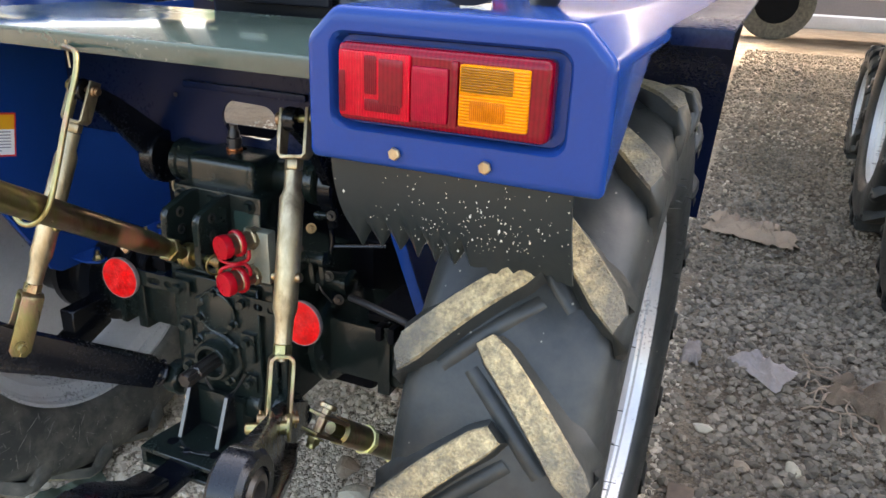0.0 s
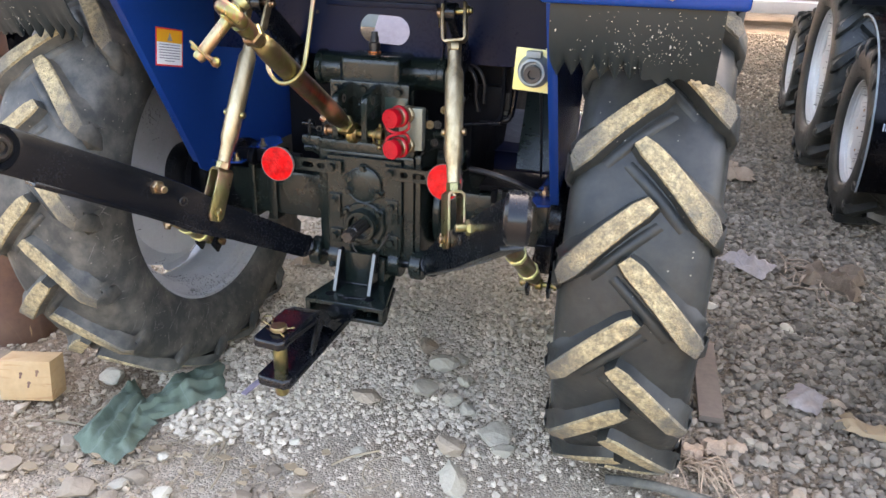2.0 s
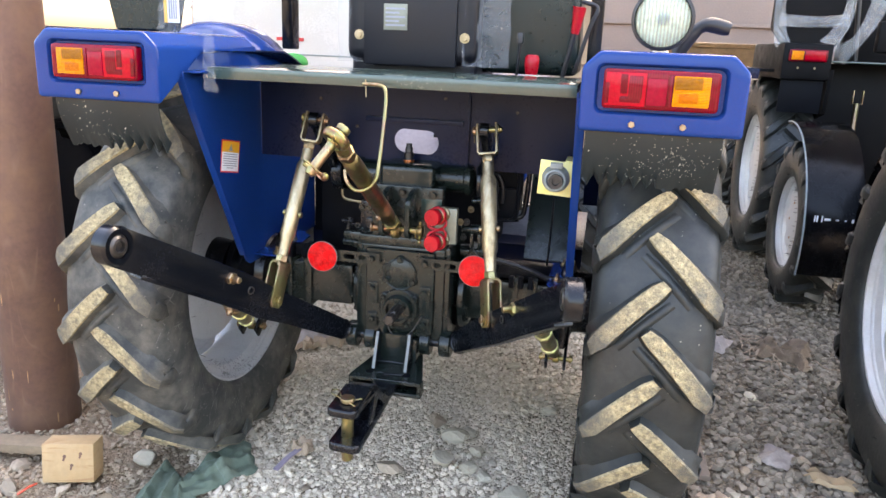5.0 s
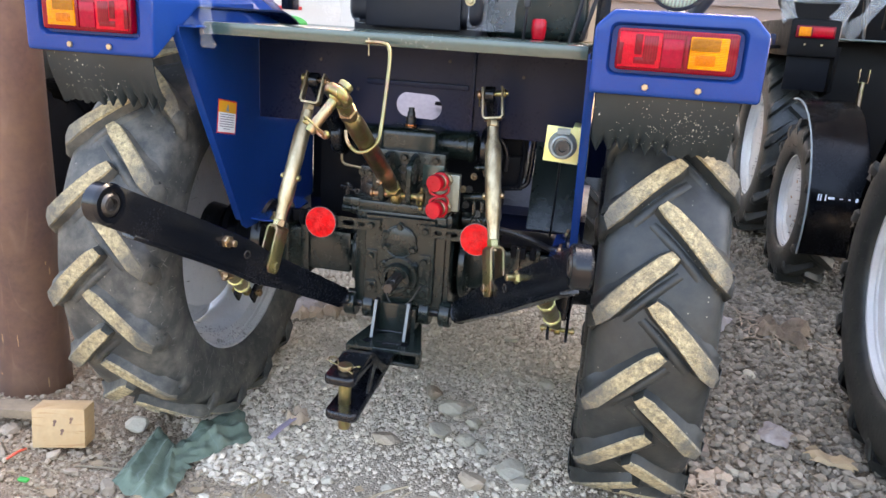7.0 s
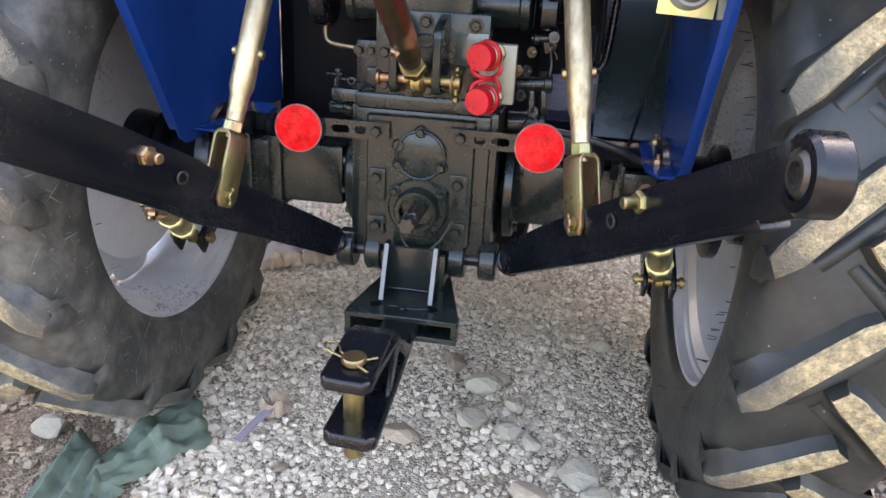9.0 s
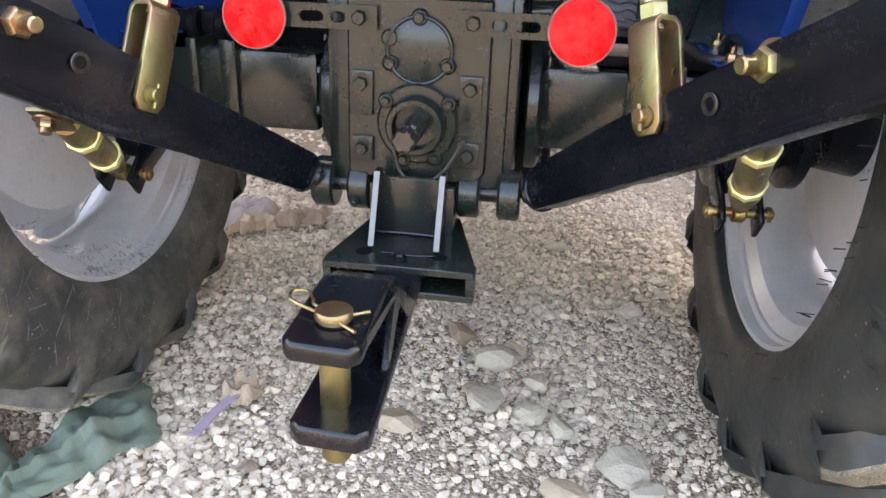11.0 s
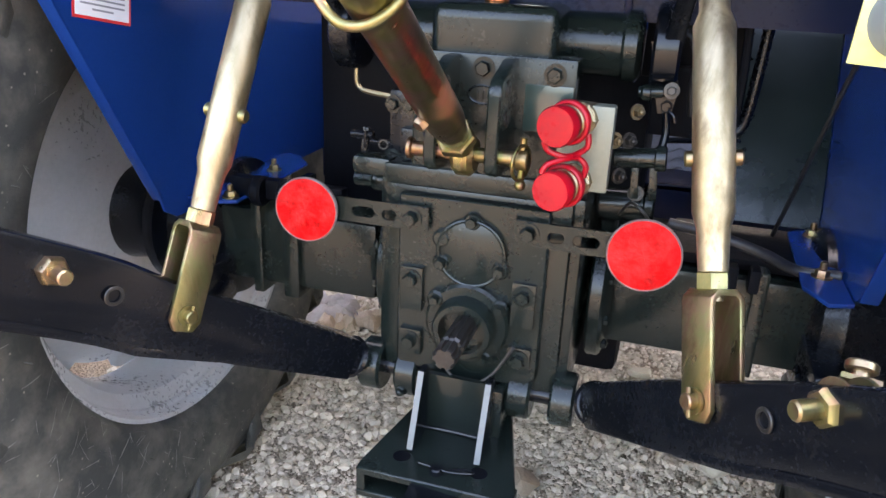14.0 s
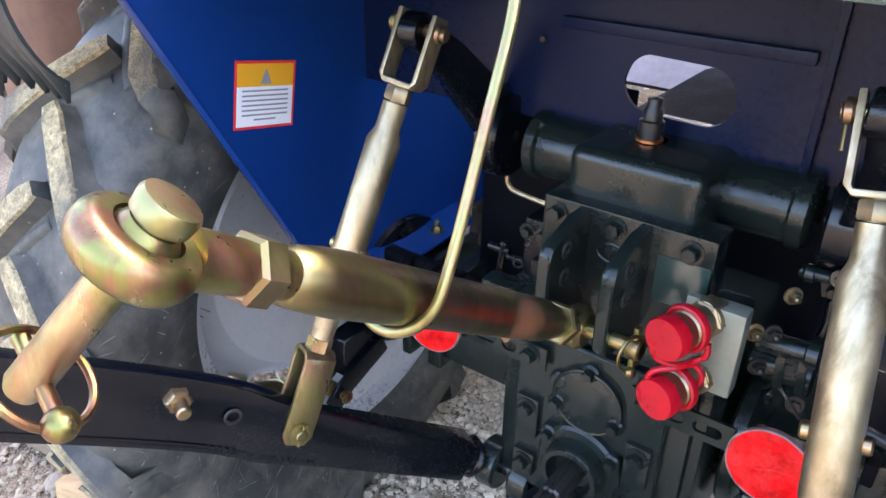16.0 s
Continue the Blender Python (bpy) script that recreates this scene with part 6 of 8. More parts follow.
def lift_rod(s, top, low):
    """An adjustable lift rod: upper fork, nut, knurled tube, nut, lower fork round the link."""
    top, low = Vector(top), Vector(low)
    way = (low - top).normalized()
    across = Vector((1, 0, 0))
    across = (across - way * across.dot(way)).normalized()
    face = way.cross(across)
    length = (low - top).length
    def frame_m(origin):
        m = Matrix.Identity(4)
        for i, v in enumerate((across, face, way)):
            m.col[i] = (*v, 0)
        m.translation = origin
        return m
    b = fresh()
    m = frame_m(top)
    # upper fork: a square-cornered U
    path = [(-0.026, 0, -0.018), (-0.026, 0, 0.062), (-0.021, 0, 0.068), (0.021, 0, 0.068), (0.026, 0, 0.062), (0.026, 0, -0.018)]
    strip(b, [m @ Vector(p) for p in path], [tuple(face)] * 6, 0.0065, 0.026, 0.0015)
    rod = part("lift_rod", b, M["zinc_pale"], tractor, "pale zinc adjustable lift rod with forks at both ends")
    b = fresh()
    cyl(b, top - across * 0.042, top + across * 0.042, 0.0075, n=16, chamfer=0.001)
    cyl(b, top - across * 0.040, top - across * 0.030, 0.012, n=18, chamfer=0.002)
    cyl(b, top + across * 0.030, top + across * 0.036, 0.012, n=18, chamfer=0.002)
    part("fork_pin", b, M["zinc"], rod, "yellow zinc pin")
    b = fresh()
    tube(b, [top - across * 0.036 + way * -0.004, top - across * 0.036 + way * 0.034 + face * 0.002], 0.002, 6)
    part("cotter_pin", b, M["zinc_pink"], rod)
    b = fresh()
    lathe(b, [(0.072, 0.015), (0.074, 0.0165), (0.088, 0.0165), (0.090, 0.015)], top, way, 6)
    part("lock_nut", b, M["zinc_pale"], rod)
    L = length
    b = fresh()
    lathe(b, [(0.068, 0.010), (0.091, 0.010), (0.092, 0.0155), (0.125, 0.0155), (0.140, 0.0215), (L - 0.190, 0.0215), (L - 0.175, 0.0170), (L - 0.130, 0.0150), (L - 0.128, 0.010), (L - 0.10, 0.010)], top, way, 32)
    part("rod_tube", b, M["zinc_pale"], rod, "bright zinc turnbuckle tube", 45)
    mid = top + way * (L * 0.53)
    for d in (-1, 1):
        b = fresh()
        cyl(b, mid + across * d * 0.019, mid + across * d * 0.029, 0.0085, n=14, chamfer=0.002)
        part("grip_bolt", b, M["zinc"], rod)
    b = fresh()
    lathe(b, [(L - 0.130, 0.015), (L - 0.128, 0.0170), (L - 0.112, 0.0170), (L - 0.110, 0.015)], top, way, 6)
    part("lock_nut", b, M["zinc"], rod, "yellow zinc lock nut")
    b = fresh()
    m = frame_m(low)
    turn = pose(0, 0, 0, 0, 0, 24 if s < 0 else -38)
    m2 = m @ turn
    for d in (-1, 1):
        pts = [(-0.021, -0.098), (0.021, -0.098), (0.021, 0.008), (0.013, 0.021), (-0.013, 0.021), (-0.021, 0.008)]
        t = bmesh.new()
        v0 = [t.verts.new((d * 0.0155, p[0], p[1])) for p in pts]
        v1 = [t.verts.new((d * 0.0225, p[0], p[1])) for p in pts]
        t.faces.new(v0)
        t.faces.new(v1[::-1])
        for i in range(6):
            t.faces.new((v0[i], v0[(i + 1) % 6], v1[(i + 1) % 6], v1[i]))
        bmesh.ops.recalc_face_normals(t, faces=t.faces)
        put(b, t, 0.002, 2, m2)
    arch = [(-0.019, 0, -0.096), (-0.018, 0, -0.103), (-0.011, 0, -0.109), (0.011, 0, -0.109), (0.018, 0, -0.103), (0.019, 0, -0.096)]
    strip(b, [m2 @ Vector(p) for p in arch], [tuple(m2.to_3x3() @ Vector((0, 1, 0)))] * 6, 0.007, 0.042, 0.0012)
    part("lower_fork", b, M["zinc"], rod, "yellow zinc lower fork")
    b = fresh()
    ax = (m2.to_3x3() @ Vector((1, 0, 0))).normalized()
    cyl(b, low - ax * 0.036, low + ax * 0.036, 0.0085, n=18, chamfer=0.0015)
    for d in (-1, 1):
        cyl(b, low + ax * d * 0.0235, low + ax * d * 0.0265, 0.0135, n=20)
        tube(b, [low + ax * d * 0.031 - way * 0.014, low + ax * d * 0.031 + way * 0.016], 0.0022, 6)
    part("fork_pin", b, M["zinc"], rod, "yellow zinc pin with cotter")


lift_rod(-1, (-0.245, 1.244, 1.203), (-0.297, 1.040, 0.710))
lift_rod(1, (0.261, 1.240, 1.203), (0.331, 1.046, 0.722))


def lower_link(s, pts, bolt_at):
    """A flat draft arm from the front ball to the rear eye."""
    P = [Vector(p) for p in pts]
    b = fresh()
    d = (P[2] - P[0]).normalized()
    fine = smooth_line([P[0] + d * 0.060] + P[2:], 6)
    n = len(fine)
    hs = [0.062 + 0.018 * min(1, i / 4) + (0.014 if s < 0 else 0.002) * min(1, max(0, i - 4) / 6) for i in range(n)]
    ws = [0.052 - 0.028 * min(1, i / 6) for i in range(n)]
    strip(b, fine, (0, 0, 1), ws, hs, 0.004)
    # welded lower lip
    lip = [p + Vector((s * 0.008, 0.004, -0.040 - (0.016 if s < 0 else 0.006) * min(1, k / 4))) for k, p in enumerate(fine[5:-1])]
    strip(b, lip, (0, 0, 1), 0.046, 0.013, 0.004)
    link = part("lower_link", b, M["black"], tractor, "black-painted lower link arm, raised")
    b = fresh()
    lathe(b, [(0.0, 0.013), (0.024, 0.013), (0.025, 0.022), (0.030, 0.024), (0.034, 0.022), (0.035, 0.018), (0.040, 0.018), (0.041, 0.030), (0.046, 0.033), (0.051, 0.030), (0.052, 0.027), (0.058, 0.026), (0.068, 0.022), (0.072, 0.0)], P[0], d, 32)
    part("link_boot", b, M["black"], link, "turned link end with rubber boot rings")
    way = (P[-1] - P[-2]).normalized()
    side = way.cross(Vector((0, 0, 1))).normalized()
    if side.y > 0:
        side = -side
    c = P[-1]
    b = fresh()
    axis = Vector((0.985, 0.17 * s, 0)).normalized()
    collar(b, c, axis, 0.029, 0.047, 0.043, 44, 0.006)
    part("link_eye", b, M["black"], link, "black round link eye")
    b = fresh()
    lathe(b, [(-0.024, 0.014), (-0.024, 0.020), (-0.015, 0.030), (0.015, 0.030), (0.024, 0.020), (0.024, 0.014)], c, axis, 36, closed=True)
    part("eye_ball", b, M["spline"], link, "dark steel ball in the eye")
    q = Vector(bolt_at)
    b = fresh()
    lathe(b, [(-0.050, 0.0), (-0.050, 0.022), (-0.046, 0.022), (-0.046, 0.010), (-0.026, 0.010), (-0.026, 0.020), (-0.023, 0.020), (-0.023, 0.0)], q, side, 24)
    hexbolt(b, q - side * 0.023, side, 0.030, 0.019, True, 0.022)
    part("stabiliser_bolt", b, M["zinc"], link, "yellow zinc bolt and nut")
    mid = P[2].lerp(P[3], 0.62) + Vector((0, 0, 0.010))
    b = fresh()
    collar(b, mid + side * 0.013, side, 0.008, 0.012, 0.003, 20, 0.001)
    part("link_hole", b, M["spline"], link)


lower_link(-1, [(-0.150, 1.312, 0.526), (-0.215, 1.235, 0.568), (-0.290, 1.046, 0.694), (-0.362, 0.925, 0.780), (-0.484, 0.620, 0.957)], (-0.338, 0.908, 0.805))
lower_link(1, [(0.188, 1.312, 0.526), (0.228, 1.235, 0.568), (0.331, 1.046, 0.697), (0.408, 0.930, 0.776), (0.546, 0.684, 0.924)], (0.390, 0.915, 0.805))


def cross_shaft():
    b = fresh()
    cyl(b, (CX - 0.165, 1.312, 0.526), (CX + 0.165, 1.312, 0.526), 0.014, n=20, chamfer=0.002)
    part("cross_shaft", b, M["black"], tractor, "black cross shaft carrying the lower links")
    for x in (-0.142, -0.082, 0.094, 0.158):
        b = fresh()
        collar(b, (x, 1.312, 0.526), (1, 0, 0), 0.012, 0.041, 0.036, 32, 0.004)
        if abs(x) < 0.1:
            box(b, x - 0.016, x + 0.016, 1.295, 1.34, 0.53, 0.60, 0.004)
        lug = part("shaft_lug", b, M["cast"], tractor, "cast lug on the cross shaft")
        if x == -0.082:
            b = fresh()
            hexbolt(b, (x - 0.004, 1.283, 0.508), (-0.1, -1, -0.2), 0.017, 0.012, False, 0.006)
            part("clamp_bolt", b, M["cast"], lug)


cross_shaft()


def stabiliser(s):
    a, c = (Vector((0.444, 1.005, 0.772)), Vector((0.500, 1.272, 0.541))) if s > 0 else (Vector((-0.422, 1.035, 0.690)), Vector((-0.486, 1.285, 0.521)))
    way = (c - a).normalized()
    L = (c - a).length
    b = fresh()
    lathe(b, [(0.03, 0.010), (0.06, 0.010), (0.050, 0.017), (0.056, 0.0225), (L - 0.075, 0.0225), (L - 0.055, 0.018), (L - 0.05, 0.010), (L - 0.02, 0.010)], a, way, 24)
    st = part("stabiliser", b, M["zinc"], tractor, "yellow zinc stabiliser turnbuckle below the lower link")
    b = fresh()
    lathe(b, [(L - 0.052, 0.014), (L - 0.050, 0.0165), (L - 0.038, 0.0165), (L - 0.036, 0.014)], a, way, 6)
    part("lock_nut", b, M["zinc"], st)
    b = fresh()
    collar(b, c, (1, 0, 0), 0.006, 0.015, 0.020, 20, 0.003)
    cyl(b, c - Vector((0.050, 0, 0)), c + Vector((0.050, 0, 0)), 0.0075, n=16, chamfer=0.001)
    for d in (-1, 1):
        cyl(b, c + Vector((d * 0.040, 0, 0)), c + Vector((d * 0.046, 0, 0)), 0.012, n=18)
    part("stabiliser_pin", b, M["zinc_pink"], st, "zinc pin")
    for d in (-1, 1):
        b = fresh()
        strip(b, [c + Vector((d * 0.027, -0.022, -0.018)), c + Vector((d * 0.027, 0.01, 0.008)), c + Vector((d * 0.027, 0.12, 0.05))], (0, -0.4, 1), 0.009, 0.044, 0.004)
        part("shackle_plate", b, M["black"], st, "black shackle plate")
    b = fresh()
    prism(b, [(c.y + 0.02, c.z + 0.02), (c.y + 0.02, c.z + 0.10), (c.y + 0.18, c.z + 0.10), (c.y + 0.16, c.z + 0.05)], "x", c.x - 0.022, c.x + 0.022, 0.003)
    part("stabiliser_bracket", b, M["black"], st, "black bracket under the axle")
    flat = (Vector((0, 0, 1)) - way * way.z).normalized()
    b = fresh()
    for d in (-1, 1):
        strip(b, [a - way * 0.022 + flat * d * 0.015, a + way * 0.055 + flat * d * 0.015], flat, 0.034, 0.006, 0.002)
    part("stabiliser_clevis", b, M["zinc_brown"], st, "brown zinc clevis")
    b = fresh()
    cyl(b, a - flat * 0.040, a + flat * 0.030, 0.008, n=16, chamfer=0.001)
    cyl(b, a + flat * 0.026, a + flat * 0.036, 0.0145, n=20, chamfer=0.002)
    hexbolt(b, a - flat * 0.020, -flat, 0.020, 0.013, True)
    part("clevis_bolt", b, M["zinc"], st, "yellow zinc clevis bolt")
    for d in (0.40, 0.70):
        b = fresh()
        lathe(b, [(L * d - 0.008, 0.0225), (L * d - 0.006, 0.0262), (L * d + 0.006, 0.0262), (L * d + 0.008, 0.0225)], a, way, 8)
        part("tube_collar", b, M["yellow"], st, "bright yellow zinc collar")
    b = fresh()
    ring(b, a + way * (L * 0.55), way.cross(Vector((1, 0.2, 0))), 0.021, 0.0018, 24, 6)
    part("lock_wire", b, M["zinc_pale"], st, "spring wire clip")


for s in (-1, 1):
    stabiliser(s)


def drawbar():
    b = fresh()
    prism(b, [(-0.098, 1.128), (0.124, 1.128), (0.124, 1.150), (0.078, 1.345), (-0.066, 1.345), (-0.098, 1.150)], "z", 0.455, 0.467, 0.002)
    prism(b, [(-0.098, 1.128), (0.124, 1.128), (0.124, 1.150), (0.078, 1.345), (-0.066, 1.345), (-0.098, 1.150)], "z", 0.418, 0.429, 0.002)
    box(b, -0.098, -0.086, 1.130, 1.165, 0.420, 0.462, 0.001)
    box(b, 0.112, 0.124, 1.130, 1.165, 0.420, 0.462, 0.001)
    box(b, -0.045, 0.055, 1.252, 1.262, 0.465, 0.56, 0.001)
    box(b, -0.06, 0.075, 1.262, 1.32, 0.465, 0.545, 0.004)
    frame_ob = part("hitch_frame", b, M["cast"], tractor, "black welded drawbar frame of two plates")
    for x in (-0.040, 0.060):
        b = fresh()
        prism(b, [(1.252, 0.468), (1.188, 0.468), (1.232, 0.575), (1.252, 0.575)], "x", x - 0.0045, x + 0.0045, 0.0005)
        part("hitch_rib", b, M["black"], frame_ob)
        b = fresh()
        strip(b, [(x, 1.1865, 0.470), (x, 1.2305, 0.574)], (0, 1, -0.4), 0.0085, 0.0012, 0)
        part("rib_edge", b, M["steel_edge"], frame_ob, "bare bright cut edge")
    b = fresh()
    tube(b, smooth_line([(-0.042, 1.25, 0.469), (0.0, 1.251, 0.4695), (0.053, 1.25, 0.469)], 8), 0.003, 7)
    part("weld_bead", b, M["black"], frame_ob)
    # no cut holes: dark discs on the plate carry the holes' shade
    for x in (-0.046, 0.067):
        b = fresh()
        lathe(b, [(0, 0.0125), (0.0006, 0.0125), (0.0006, 0.0)], (x, 1.172, 0.467), (0, 0, 1), 20)
        part("frame_hole", b, M["shade_black"], frame_ob, "flat dark disc drawn for a round hole")
    b = fresh()
    cyl(b, (0.012, 1.152, 0.466), (0.012, 1.152, 0.478), 0.010, n=18, chamfer=0.002)
    tube(b, smooth_line([(-0.016, 1.158, 0.474), (0.0, 1.154, 0.476), (0.03, 1.150, 0.476), (0.055, 1.158, 0.474), (0.062, 1.164, 0.472), (0.05, 1.166, 0.473), (0.028, 1.156, 0.475)], 4), 0.0018, 6)
    part("frame_pin", b, M["black"], frame_ob, "pin with wire clip")
    # the swinging bar with its two jaws
    b = fresh()
    prism(b, [(-0.016, 0.748), (-0.004, 0.736), (0.054, 0.732), (0.066, 0.744), (0.048, 1.12), (0.044, 1.34), (-0.022, 1.34), (-0.020, 1.12)], "z", 0.434, 0.456, 0.003)
    for v in b.verts:
        v.co.z += max(0, 1.12 - v.co.y) * 0.04
    bar = part("drawbar", b, M["black"], tractor, "black flat swinging drawbar")
    b = fresh()
    prism(b, [(-0.019, 0.748), (-0.009, 0.735), (0.048, 0.732), (0.058, 0.744), (0.052, 0.885), (-0.021, 0.885)], "z", 0.543, 0.563, 0.003)
    strip(b, [(0.015, 0.868, 0.553), (0.015, 0.925, 0.538), (0.013, 1.005, 0.482), (0.012, 1.06, 0.467)], (0, 0.3, 1), [0.072, 0.070, 0.066, 0.066], 0.020, 0.003)
    part("drawbar_jaw", b, M["black"], bar, "black upper drawbar jaw")
    b = fresh()
    prism(b, [(0.765, 0.560), (0.92, 0.540), (1.03, 0.466), (0.985, 0.466), (0.925, 0.515), (0.875, 0.462), (0.855, 0.462), (0.895, 0.533), (0.765, 0.545)], "x", 0.050, 0.057, 0.001)
    part("jaw_gusset", b, M["black"], bar)
    b = fresh()
    lathe(b, [(-0.012, 0.0), (-0.012, 0.013), (-0.008, 0.0155), (0.147, 0.0155), (0.147, 0.0)], (0.020, 0.786, 0.415), (0, 0, 1), 30)
    pin = part("drawbar_pin", b, M["zinc"], bar, "yellow zinc drawbar pin")
    b = fresh()
    lathe(b, [(0.146, 0.0), (0.146, 0.0165), (0.148, 0.0155), (0.150, 0.0155), (0.151, 0.0185), (0.158, 0.0185), (0.160, 0.017), (0.160, 0.0)], (0.020, 0.786, 0.415), (0, 0, 1), 30)
    part("pin_head", b, M["zinc_brown"], bar, "brown-yellow zinc pin head")
    b = fresh()
    tube(b, smooth_line([(-0.030, 0.806, 0.570), (-0.018, 0.798, 0.5695), (0.020, 0.778, 0.5685), (0.048, 0.758, 0.568)], 4), 0.0018, 6)
    tube(b, smooth_line([(-0.030, 0.806, 0.570), (-0.034, 0.822, 0.570), (-0.020, 0.828, 0.5695), (-0.008, 0.812, 0.569), (-0.002, 0.800, 0.569), (0.03, 0.788, 0.5685), (0.052, 0.800, 0.568)], 4), 0.0018, 6)
    part("pin_clip", b, M["zinc_pink"], pin if pin.parent.parent is None else bar, "wire clip")


drawbar()


def gearbox():
    """The dark gearbox tunnel and footplate in front of the axle."""
    b = fresh()
    box(b, -0.20, 0.22, 1.60, 2.50, 0.42, 0.98, 0.02)
    part("gearbox", b, M["shade_black"], tractor, "black gearbox in front of the axle")
    b = fresh()
    box(b, -0.52, 0.54, 1.90, 2.60, 0.70, 0.715, 0.004)
    box(b, -0.52, 0.54, 1.90, 1.915, 0.64, 0.715, 0.003)
    part("footplate", b, M["navy"], tractor, "dark steel footplate under the seat")


gearbox()


def right_clutter():
    """Valve linkage, shafts and fittings in the dark between the couplers and the side cover."""
    b = fresh()
    prism(b, [(0.212, 1.040), (0.236, 1.040), (0.256, 0.985), (0.252, 0.950), (0.232, 0.946), (0.222, 0.985)], "y", 1.380, 1.388, 0.001)
    for x, z in ((0.226, 1.022), (0.232, 0.996), (0.243, 0.958)):
        hexbolt(b, (x, 1.380, z), (0, -1, 0), 0.013, 0.009, False)
    plate = part("lever_plate", b, M["black"], tractor, "black bell-crank plate of the valve linkage")
    b = fresh()
    cyl(b, (0.205, 1.375, 0.974), (0.238, 1.372, 0.977), 0.0075, n=16, chamfer=0.001)
    lathe(b, [(0, 0.008), (0.003, 0.011), (0.012, 0.011), (0.014, 0.008)], (0.208, 1.375, 0.974), (1, 0, 0), 18)
    part("crank_pin", b, M["cast"], plate)
    b = fresh()
    lathe(b, [(0, 0.0105), (0.003, 0.0105), (0.003, 0.0085), (0.004, 0.0)], (0.247, 1.370, 0.980), (0, -1, 0.1), 20)
    hexbolt(b, (0.247, 1.367, 0.980), (0, -1, 0.1), 0.011, 0.007, False)
    part("bright_bolt", b, M["spline"], plate, "small bright bolt")
    b = fresh()
    tube(b, smooth_line([(0.244, 1.372, 0.950), (0.247, 1.370, 0.925), (0.245, 1.365, 0.905)], 4), 0.0055, 10)
    tube(b, [(0.248, 1.37, 0.914), (0.345, 1.42, 0.914)], 0.0042, 8)
    tube(b, smooth_line([(0.246, 1.36, 0.955), (0.254, 1.355, 0.950), (0.257, 1.355, 0.940)], 3), 0.0022, 6)
    part("valve_rod", b, M["black"], tractor, "thin black valve rods")
    b = fresh()
    cyl(b, (0.185, 1.34, 0.891), (0.252, 1.34, 0.896), 0.0135, n=20, chamfer=0.002)
    lathe(b, [(0, 0.0135), (0.002, 0.017), (0.014, 0.017), (0.016, 0.0135)], (0.238, 1.34, 0.895), (1, 0, 0.05), 22)
    part("valve_shaft", b, M["cast"], tractor, "black valve shaft")
    for xa, xb in ((0.214, 0.219), (0.238, 0.243)):
        b = fresh()
        strip(b, [(xa, 1.34, 0.885), (xb, 1.338, 0.838)], (0, 1, 0), 0.010, 0.007, 0.001)
        part("shaft_finger", b, M["cast"], tractor, "black finger below the valve shaft")
    for x, y, z, key in ((0.186, 1.300, 0.922, "brass"), (0.203, 1.312, 0.921, "spline"), (0.207, 1.355, 0.951, "brass"), (0.196, 1.31, 0.874, "spline")):
        b = fresh()
        hexbolt(b, (x, y, z), (0.6, -0.8, 0.1), 0.013, 0.010, True, 0.006)
        part("fitting", b, M[key], tractor, "small hydraulic fitting")
    b = fresh()
    cyl(b, (0.165, 1.45, 0.795), (0.244, 1.45, 0.798), 0.026, n=24, chamfer=0.003)
    lathe(b, [(0, 0.026), (0.003, 0.031), (0.014, 0.031), (0.017, 0.026)], (0.230, 1.45, 0.797), (1, 0, 0.03), 28)
    part("brake_shaft", b, M["cast"], tractor, "black round shaft beside the gear housing")
    for p in ((0.218, 1.40, 0.828), (0.236, 1.41, 0.772)):
        b = fresh()
        hexbolt(b, p, (0.2, -1, 0.2), 0.014, 0.009, True)
        part("shaft_bolt", b, M["spline"], tractor, "dull steel bolt")
    b = fresh()
    tube(b, smooth_line([(0.20, 1.38, 0.80), (0.215, 1.36, 0.825), (0.235, 1.35, 0.815), (0.25, 1.36, 0.79)], 4), 0.0022, 6)
    part("lock_wire", b, M["spline"], tractor, "loop of bright lock wire")
    b = fresh()
    box(b, 0.262, 0.345, 1.505, 1.512, 0.93, 1.02, 0.002)
    box(b, 0.275, 0.325, 1.498, 1.506, 0.945, 0.985, 0.002)
    part("relay_cover", b, M["plastic_black"], tractor, "black square cover")
    b = fresh()
    tube(b, smooth_line([(0.235, 1.42, 1.058), (0.262, 1.41, 1.045), (0.275, 1.41, 1.015), (0.272, 1.42, 0.98), (0.278, 1.43, 0.94)], 5), 0.0055, 10)
    tube(b, smooth_line([(0.245, 1.44, 1.058), (0.275, 1.43, 1.048), (0.292, 1.43, 1.010), (0.29, 1.44, 0.96)], 5), 0.0045, 10)
    part("hose", b, M["plastic_black"], tractor, "black rubber hoses behind the lift rod")
    b = fresh()
    box(b, -0.45, -0.24, 1.40, 1.425, 0.74, 0.775, 0.006)
    for k in range(3):
        cyl(b, (-0.30 - 0.05 * k, 1.40, 0.755), (-0.28 - 0.05 * k, 1.40, 0.755), 0.026, n=20, chamfer=0.004)
    part("brake_shaft", b, M["shade_black"], tractor, "black brake cross shaft")
    for k in range(3):
        b = fresh()
        box(b, 0.33 + 0.03 * k, 0.345 + 0.03 * k, 1.40, 1.43, 0.70, 0.735, 0.003)
        part("axle_clamp", b, M["shade_black"], tractor, "black clamp on the axle")


right_clutter()


